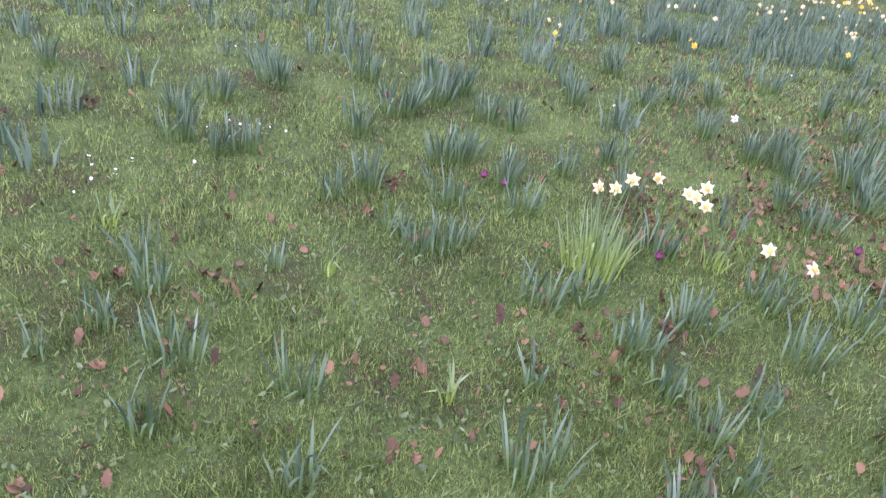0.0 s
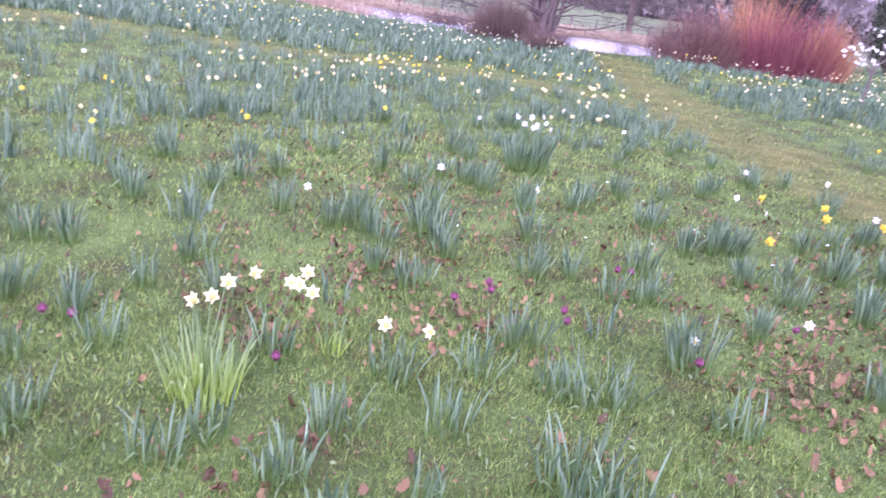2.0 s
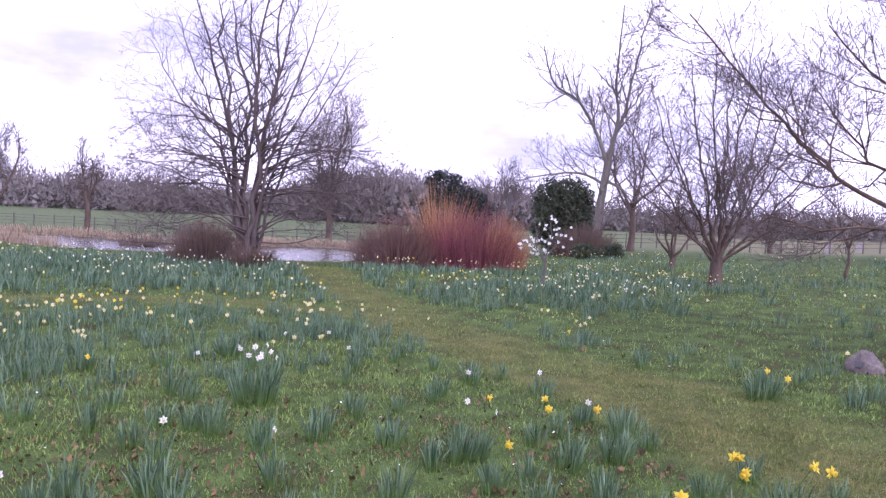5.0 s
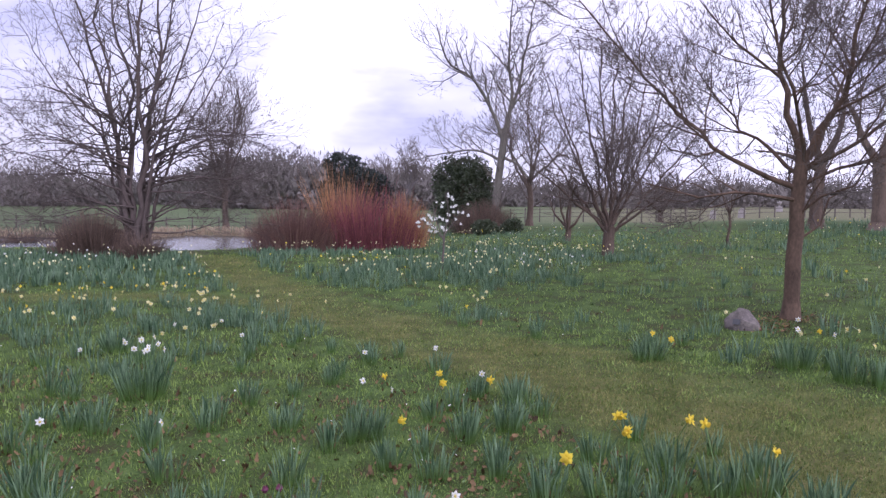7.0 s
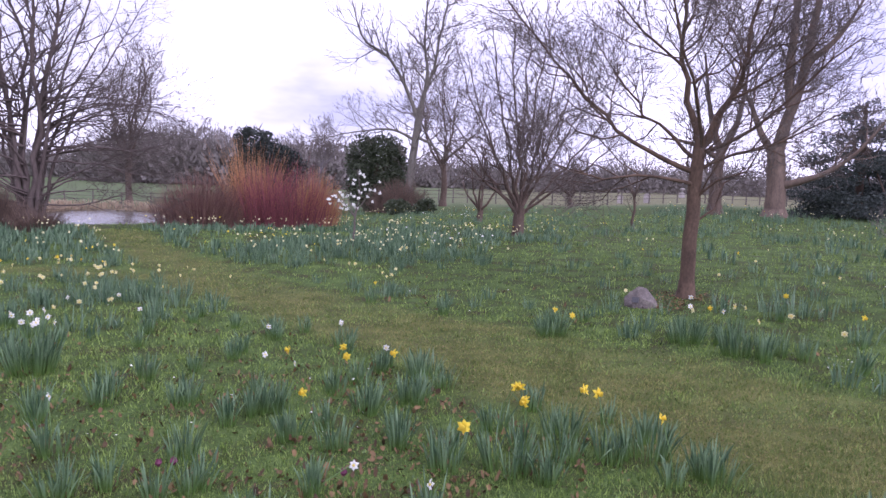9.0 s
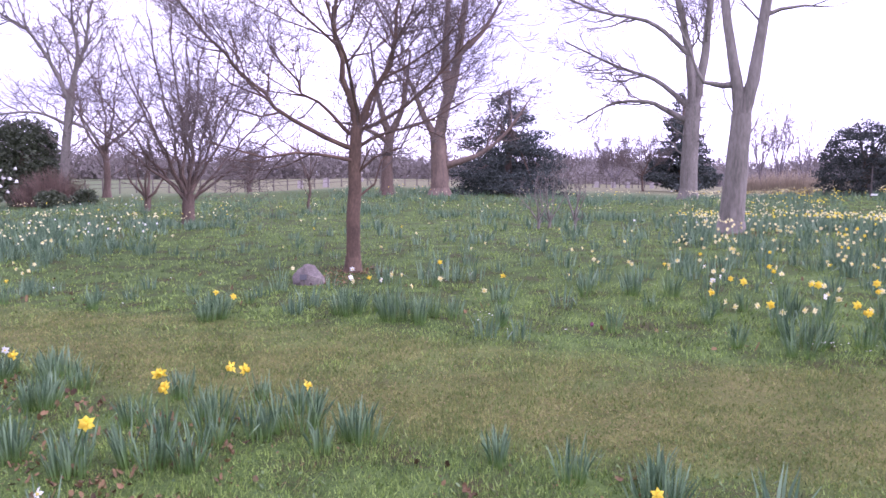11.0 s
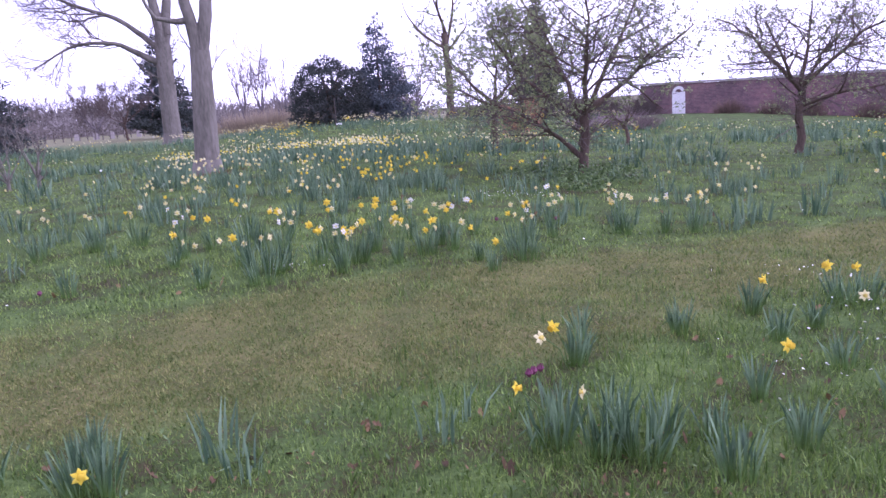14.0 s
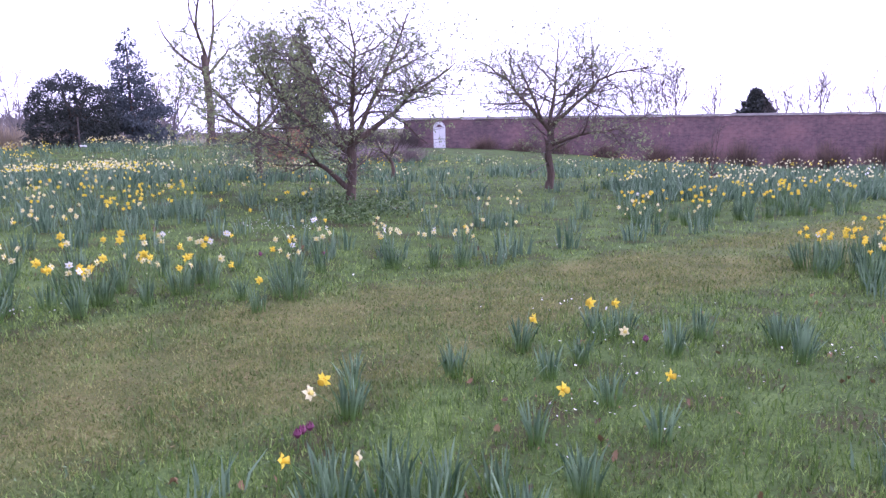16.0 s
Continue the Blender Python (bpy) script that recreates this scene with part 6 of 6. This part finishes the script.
X, Y, deg, r, blot = X[keep], Y[keep], deg[keep], r[keep], blotch(X, Y, 0.5, 6.0)[keep]
inside = (r < 7.5) & (np.min(np.hypot(X[:, None] - near_lists[:, 0], Y[:, None] - near_lists[:, 1]), axis=1) < 0.42)
thin_near = (r < 7.5) & (rng.random(len(X)) < 0.55)
keep = ~inside & ~thin_near
X, Y = np.r_[X[keep], FAR_CLUMPS[:, 0]], np.r_[Y[keep], FAR_CLUMPS[:, 1]]
deg, r, blot = np.degrees(np.arctan2(X, Y)), np.hypot(X, Y), blotch(X, Y, 0.5, 6.0)
Z = land(X, Y)

bulk = [strap_leaves(rng, n, h, 0.10, 0.0115, 2, 0.22) for n, h in ((17, 0.24), (14, 0.22), (19, 0.25), (12, 0.20), (16, 0.23), (22, 0.25))]
far_bulk = [strap_leaves(rng, n, h, 0.13, 0.024, 2, 0.22) for n, h in ((10, 0.25), (9, 0.23), (11, 0.26))] + [strap_leaves(rng, n, h, 0.14, 0.034, 1, 0.22) for n, h in ((10, 0.25), (9, 0.23), (11, 0.26))]
V, F, off = [], [], 0
for x, y, z, q in zip(X, Y, Z, r):
    v, f = (bulk if q < 14 else far_bulk)[rng.integers(0, 6 if q < 14 else 3) + (3 if q > 24 else 0)]
    a, s = rng.uniform(0, 6.28), rng.uniform(0.75, 1.15) * (1.25 if x > 0.4 * y and q > 6.5 else 1.0)
    c, d = math.cos(a) * s, math.sin(a) * s
    V.append(v @ np.array([[c, d, 0], [-d, c, 0], [0, 0, s]]) + (x, y, z))
    F.append(f + off)
    off += len(v)
beds = quick_mesh("daffodil_beds", np.concatenate(V), np.concatenate(F), LEAF)
tagged(beds, "wide drifts of blue-green daffodil leaves across the lawn", "daffodils", kind="stuff")


FAR_V = np.array([(0, 0, 0.008)] + [(0.036 * math.cos(k * math.pi / 6) * (1 if k % 2 else 0.5), 0.036 * math.sin(k * math.pi / 6) * (1 if k % 2 else 0.5), 0) for k in range(12)])
FAR_F = np.array([(0, k, k + 1) for k in range(1, 12, 2)] + [(0, k, k % 12 + 1) for k in range(2, 13, 2)])


def bulk_flowers(name, petal, cup, xs, ys, size, label, far=False):
    """Many nodding star flowers over the beds, petals and trumpets."""
    n = len(xs)
    TV, TF = trumpet_arrays(0.022, 0.013, 5)
    out = []
    for arr, faces, mat, tag in ((FAR_V if far else PV, FAR_F if far else PF, petal, name), (TV, TF, cup, name + "_trumpets"))[:1 if far else 2]:
        g = np.random.default_rng(n)
        zs = land(xs, ys) + g.uniform(0.24, 0.36, n) * np.where(xs > 0.4 * ys, 1.2, 1.0)
        face = np.arctan2(-ys, -xs) + g.normal(0, 1.3, n)
        tip = np.radians(g.uniform(60, 115, n))
        sc = size * g.uniform(0.8, 1.15, n)
        fx = np.stack([np.cos(tip) * np.cos(face), np.cos(tip) * np.sin(face), -np.sin(tip)], 1)
        fy = np.stack([-np.sin(face), np.cos(face), 0 * face], 1)
        fz = np.cross(fx, fy)
        v = (arr[None, :, :1] * fx[:, None] + arr[None, :, 1:2] * fy[:, None] + arr[None, :, 2:] * fz[:, None]) * sc[:, None, None] + np.stack([xs, ys, zs], 1)[:, None]
        f = faces[None] + (np.arange(n) * len(arr))[:, None, None]
        out.append(tagged(quick_mesh(tag, v.reshape(-1, 3), f.reshape(-1, 3), mat), label, "flowers", kind="stuff"))
    return out


rate = np.where(deg < -40, 0.26, np.where(deg < -13, 0.26 + 0.55 * smooth(7.5, 9.5, r) * smooth(15, 12.5, r), np.where(deg < 21, 0.62, np.where(deg < 46, 0.45, np.where(deg < 80, 2.1, 0.75))))) * rng.gamma(0.8, 1.25, len(deg))
rate = rate * np.where((deg > 9) & (deg < 46) & (r < 18), 0.45, 1.0)
rate = rate * np.where((r < 7) & (deg > 20), 0, 1) * np.where(r < 6, 0.5, np.where(r < 10, 0.8, 1.0))
count = rng.poisson(rate)
who = np.repeat(np.arange(len(X)), count)
fx_, fy_ = X[who] + rng.normal(0, 0.10, len(who)), Y[who] + rng.normal(0, 0.10, len(who))
tint = 0.65 * blot[who] + 0.35 * rng.random(len(who)) + np.where(deg[who] > 46, 0.06, 0)
for name, petal, cup, sel, label in (("white_daffodil_flowers", WHITE, LEMON, tint < 0.22, "white daffodil flowers over the far drifts"), ("pale_daffodil_flowers", CREAM, LEMON, (tint >= 0.22) & (tint < 0.66), "pale cream daffodil flowers over the drifts"), ("yellow_daffodil_flowers", YELLOW, YELLOW, tint >= 0.66, "golden daffodil flowers over the drifts")):
    close = np.hypot(fx_, fy_) < 13
    bulk_flowers(name, petal, cup, fx_[sel & close], fy_[sel & close], 0.74, label)
    bulk_flowers(name, petal, cup, fx_[sel & ~close], fy_[sel & ~close], 0.72, label + " farther off", True)

# ---- grass ----
def grass(name, count, r0, r1, tall, width, mat, seed, label, on_lane, bent=True, a0=-130, a1=132, tuft=0.0):
    g = np.random.default_rng(seed)
    count = count * 7 if on_lane else count
    q = r0 * (r1 / r0) ** g.random(count)
    a = np.radians(g.uniform(a0, a1, count))
    x, y = q * np.sin(a), q * np.cos(a)
    gap = lane_gap(x, y)
    bare = smooth(0.3, -0.35, gap) * (0.5 + 0.5 * smooth(0.25, 0.6, 0.6 * patchy(x, y, 0.8, 9) + 0.4 * patchy(x, y, 0.25, 10)))
    ok = (bare > g.random(count)) == on_lane
    ok &= pond_gap(x, y) > 0.08
    if tuft:
        ok &= patchy(x, y, 0.45, 17) * 0.25 + patchy(x, y, 0.13, 15) * 0.45 + patchy(x, y, 0.05, 16) * 0.3 > tuft
    x, y, q, gap = x[ok], y[ok], q[ok], gap[ok]
    n = len(x)
    patch = patchy(x, y, 0.55, 11) * 0.6 + patchy(x, y, 0.21, 12) * 0.4
    h = tall * (0.45 + 0.75 * patch * (0.4 + 0.6 * patchy(x, y, 0.06, 13)) + 0.25 * patch) * g.uniform(0.45, 1.3, n) * (1 + 0.025 * q)
    w = width * g.uniform(0.7, 1.3, n) * (1 + 0.22 * q)
    face, lean, to = g.uniform(0, 6.28, n), np.abs(g.normal(0.45, 0.3, n)), g.uniform(0, 6.28, n)
    z = land(x, y) - 0.004
    root = np.stack([x, y, z], 1)
    side = np.stack([np.cos(face), np.sin(face), 0 * face], 1) * w[:, None] * 0.5
    way = np.stack([np.cos(to), np.sin(to), 0 * to], 1)
    tip = root + way * (lean * h)[:, None] + np.array([0, 0, 1]) * (h * np.sqrt(np.clip(1 - 0.4 * lean ** 2, 0.15, 1)))[:, None]
    if bent:
        mid = root + way * (lean * h * 0.3)[:, None] + np.array([0, 0, 0.6]) * h[:, None]
        v = np.stack([root - side, root + side, mid + side * 0.8, mid - side * 0.8, tip], 1).reshape(-1, 3)
        i = np.arange(n)[:, None] * 5
        f = np.concatenate([i + [0, 1, 2], i + [0, 2, 3], i + [3, 2, 4]])
    else:
        v = np.stack([root - side, root + side, tip], 1).reshape(-1, 3)
        f = np.arange(3 * n).reshape(-1, 3)
    return tagged(quick_mesh(name, v, f, mat), label, "grass", kind="stuff")


grass("grass", 14000, 0.06, 0.8, 0.036, 0.0032, GRASS, 209, "short lawn grass underfoot", False, False, -180, 180)
grass("grass", 16000, 0.25, 9.0, 0.040, 0.006, GRASS, 206, "green lawn grass behind the walk", False, False, 132, 230)
grass("grass", 40000, 0.7, 4.6, 0.046, 0.0026, GRASS, 201, "uneven green spring grass of the lawn", False, False)
grass("grass", 120000, 0.7, 5.2, 0.027, 0.0026, GRASS, 210, "dense fine spring grass of the lawn", False, False)
grass("grass", 130000, 1.15, 4.4, 0.023, 0.0024, GRASS, 211, "mossy fine grass round the first clumps", False, False, -105, 12)
grass("grass", 150000, 2.6, 9.5, 0.036, 0.0036, GRASS, 207, "short green spring grass of the lawn", False, False)
grass("grass", 195000, 5.5, 34.0, 0.042, 0.0047, GRASS, 202, "green lawn grass farther off", False, False)
grass("mown_grass", 215000, 2.2, 20.0, 0.027, 0.0038, DRY, 203, "short worn mown grass of the path", True, False)
grass("dry_grass", 50000, 0.7, 9.0, 0.036, 0.0028, DRY, 204, "pale dry blades among the lawn grass", False, False)
grass("lush_grass", 14000, 1.2, 7.5, 0.085, 0.0036, LIME, 208, "longer lush grass round the bulbs at the bend", False, True, 62, 130)
grass("rough_grass", 110000, 0.9, 9.0, 0.072, 0.003, LIME, 205, "longer bright green grass blades in tufts", False, False, tuft=0.57)
grass("rough_grass", 90000, 1.0, 8.0, 0.060, 0.0028, GRASS, 212, "small dense tufts of coarse lawn grass", False, False, tuft=0.58)
# ---- small low plants, fallen leaves and tiny flowers ----
rng = np.random.default_rng(31)


def flecks(name, xs, ys, size, lift, tilt, mat, label, category, corners, curl=1.0):
    """Small leaf-like plates of the given outline, lying on the turf."""
    n, k = len(xs), len(corners)
    c = np.array(corners, float)
    a = rng.uniform(0, 6.28, n)
    s = size * rng.uniform(0.6, 1.3, n)
    px_, py_ = c[:, 0] * s[:, None], c[:, 1] * s[:, None]
    x = xs[:, None] + px_ * np.cos(a)[:, None] - py_ * np.sin(a)[:, None]
    y = ys[:, None] + px_ * np.sin(a)[:, None] + py_ * np.cos(a)[:, None]
    t1, t2 = rng.normal(0, tilt, (n, 1)), rng.normal(0, tilt, (n, 1))
    z = land(xs, ys)[:, None] + lift * rng.uniform(0.3, 1.3, (n, 1)) + px_ * t1 + py_ * t2 + (px_ ** 2 + py_ ** 2) / s[:, None] * rng.uniform(-0.2, 0.9, (n, 1)) * curl + curl * 0.25 * py_ ** 2 / s[:, None]
    v = np.stack([x, y, z], 2).reshape(-1, 3)
    i = np.arange(n)[:, None] * k
    f = np.concatenate([i + [0, j, j + 1] for j in range(1, k - 1)] + [i + [0, k - 1, 1]])
    return tagged(quick_mesh(name, v, f, mat), label, category, kind="stuff")


def strewn(count, r0, r1, blot_at, keep_off=0.15, a0=-128, a1=130, k=0.0):
    q, a = r0 * (r1 / r0) ** rng.random(count), np.radians(rng.uniform(a0, a1, count))
    x, y = q * np.sin(a), q * np.cos(a)
    ok = (lane_gap(x, y) > keep_off) & (patchy(x, y, 0.7, int(k * 10)) * 0.3 + patchy(x, y, 0.16, int(k * 10) + 1) * 0.3 + rng.random(count) * 0.4 > blot_at) & (pond_gap(x, y) > 0.1)
    return x[ok], y[ok]


OAK_LEAF = [(0, 0)] + [(0.62 * math.cos(w), (0.40 - 0.10 * math.cos(w)) * math.sin(w) * (1.15 if j % 2 else 0.72)) for j, w in enumerate(np.linspace(0, 2 * math.pi, 19)[:-1])]
flecks("fallen_leaves", *strewn(3800, 1.4, 12, 0.57, k=2.2), 0.030, 0.016, 0.8, DEAD, "scattered brown dead oak leaves in the grass", "leaves", OAK_LEAF, 2.2)
flecks("fallen_leaves", *strewn(7500, 2.9, 8.0, 0.56, a0=-48, a1=14, k=2.2), 0.023, 0.018, 0.8, DEAD, "brown dead leaves lying thick between the daffodil clumps", "leaves", OAK_LEAF, 2.2)
CRUMB = OAK_LEAF[:1] + OAK_LEAF[1::2]
flecks("leaf_crumbs", *strewn(15000, 1.5, 11, 0.56, k=2.2), 0.0135, 0.018, 0.5, DEAD, "broken crumbs of dead brown leaves", "leaves", CRUMB)
ROUND = [(0, 0)] + [(0.5 * math.cos(w), 0.5 * math.sin(w)) for w in np.linspace(0, 2 * math.pi, 8)[:-1]]
OVAL = [(0, 0), (0.75, 0), (0.3, 0.3), (-0.4, 0.24), (-0.75, 0), (-0.4, -0.24), (0.3, -0.3)]
flecks("weed_leaves", *strewn(22000, 0.9, 8, 0.55, -0.1, k=4.4), 0.014, 0.024, 0.7, WEED, "dark green broad weed leaves in the turf", "weeds", OVAL)
flecks("clover_leaves", *strewn(22000, 0.9, 8, 0.52, 0.0, k=0.7), 0.011, 0.024, 0.6, LIME, "low clover and celandine leaves in the turf", "weeds", OVAL)
flecks("daisies", *strewn(600, 4.5, 18, 0.50, k=3.1), 0.016, 0.05, 0.3, WHITE, "tiny white daisies dotted in the grass", "flowers", ROUND)

WHITE_PATCHES = ((9.94, 3.40, 0.35), (5.41, -1.55, 0.16), (5.59, -0.47, 0.2), (5.76, 3.81, 0.12), (3.89, 6.23, 0.14), (-3.26, 0.03, 0.2), (-3.66, 0.74, 0.12), (6.63, 0.04, 0.2), (4.3, -0.12, 0.28), (4.9, -0.55, 0.25))
px_, py_ = np.concatenate([rng.normal(0, s, (110 if s > 0.3 else 18, 2)) * (0.7, 1.0) + (x, y) for x, y, s in WHITE_PATCHES]).T
flecks("white_anemones", px_, py_, 0.012, 0.06, 0.5, WHITE, "patches of small white spring flowers", "flowers", ROUND)

# leaf litter round the foot of the cherry, the boulder and the twin-stemmed tree
px_, py_ = np.concatenate([rng.normal(0, s, (n, 2)) + (x, y) for x, y, s, n in ((4.08, 9.75, 0.24, 260), (3.6, 9.25, 0.22, 260), (12.1, 10.2, 0.35, 600))]).T
flecks("leaf_litter", px_, py_, 0.026, 0.014, 0.4, DEAD, "brown leaf litter at the foot of a tree", "leaves", OAK_LEAF)

# single fallen oak leaves near the start, curled, lying in small heaps
leaf_kinds = []
for curl, fold, twist in ((1.5, 0.5, 0.12), (0.7, 1.3, 0.2), (2.4, -0.5, 0.1), (-1.2, 0.9, 0.16)):
    bm = bmesh.new()
    mid = [bm.verts.new((x, 0, fold * x * x)) for x in (-0.45, 0.0, 0.45)]
    ring = [bm.verts.new((x, y, curl * y * y + fold * x * x + twist * math.sin(7 * x + 3 * y))) for x, y in OAK_LEAF[1:]]
    n = len(ring)
    for j in range(n):
        a, b = ring[j], ring[(j + 1) % n]
        hub = mid[2] if min(a.co.x, b.co.x) > 0.2 else mid[0] if max(a.co.x, b.co.x) < -0.2 else mid[1]
        bm.faces.new((hub, a, b))
        last = mid[2] if min(ring[j - 1].co.x, a.co.x) > 0.2 else mid[0] if max(ring[j - 1].co.x, a.co.x) < -0.2 else mid[1]
        if last is not hub:
            bm.faces.new((last, a, hub))
    me = bpy.data.meshes.new("dead_leaf")
    bm.to_mesh(me)
    bm.free()
    me.materials.append(DEAD)
    leaf_kinds.append(me)
xs, ys = strewn(1200, 1.4, 6.5, 0.56, a0=-100, a1=70, k=2.2)
heaps = [(x + rng.normal(0, 0.03), y + rng.normal(0, 0.03)) for x, y in list(zip(xs, ys))[:64] for n in range(rng.choice((1, 1, 2, 3, 5)))]
for x, y in heaps[:170]:
    ob = tagged(new("dead_leaf", leaf_kinds[rng.integers(0, 4)]), "curled brown dead oak leaf on grass", "leaf", "fallen oak leaves")
    ob.matrix_basis = pose(x, y, high(x, y) + 0.024, rng.normal(0, 40), rng.normal(0, 40), rng.uniform(0, 360)) @ Matrix.Scale(rng.uniform(0.028, 0.05), 4)

# purple crocus-like flowers, singly and in pairs
bm = bmesh.new()
for j in range(6):
    a = 2 * math.pi * j / 6
    pts = [(0.003, -0.003, 0.0), (0.003, 0.003, 0.0), (0.014, 0.008, 0.016), (0.014, -0.008, 0.016), (0.008, 0, 0.036)]
    vs = [bm.verts.new((p[0] * math.cos(a) - p[1] * math.sin(a), p[0] * math.sin(a) + p[1] * math.cos(a), p[2] + 0.05)) for p in pts]
    bm.faces.new(vs[:4])
    bm.faces.new((vs[3], vs[2], vs[4]))
cup_me = bpy.data.meshes.new("petal_cup")
bm.to_mesh(cup_me)
bm.free()
cup_me.materials.append(PURPLE)
short = stem_mesh(0.05, 0.0, 0.0)
PURPLE_AT = ((-2.73, 1.70), (-2.84, 1.65), (-1.67, 3.22), (-4.03, 1.66), (-1.71, 2.93), (-1.93, 1.95), (-1.62, 3.14), (-1.25, 3.16), (-1.16, 3.95), (-0.61, 3.06), (-0.30, 3.78), (-1.23, 3.93), (-1.20, 3.06), (-1.39, 2.88), (3.89, 1.12), (8.36, 2.33), (8.09, 2.89), (3.93, 1.10), (3.85, 1.13), (5.41, -0.50), (4.45, 5.25))
for x, y in PURPLE_AT:
    f = thing("purple_flower", (x, y, high(x, y)), "small purple spring flower in the grass", "flower", "purple flowers", rng.uniform(0, 360))
    for name, me in (("stem", short), ("petal_cup", cup_me)):
        q = new(name, me)
        q.parent = f
        q.matrix_basis = Matrix.Scale(1.25, 4)

# straw and leaf bits trodden into the path
q, a = 2.0 * (15 / 2.0) ** rng.random(150000), np.radians(rng.uniform(-30, 125, 150000))
xs, ys = q * np.sin(a), q * np.cos(a)
ok = (lane_gap(xs, ys) < -0.1) & (patchy(xs, ys, 0.45, 21) * 0.5 + patchy(xs, ys, 0.16, 22) * 0.5 > 0.44)
STRAW_BIT = [(0, 0), (0.5, 0.09), (-0.5, 0.11), (-0.5, -0.09), (0.5, -0.1)]
flecks("straw_bits", xs[ok][:6500], ys[ok][:6500], 0.021, 0.014, 0.3, STRAW, "dry straw bits trodden into the mown path", "straw", STRAW_BIT)
flecks("path_weeds", xs[~ok & (lane_gap(xs, ys) < 0)][:1600], ys[~ok & (lane_gap(xs, ys) < 0)][:1600], 0.011, 0.016, 0.4, LIME, "flat green weed leaves in the mown path", "weeds", ROUND)
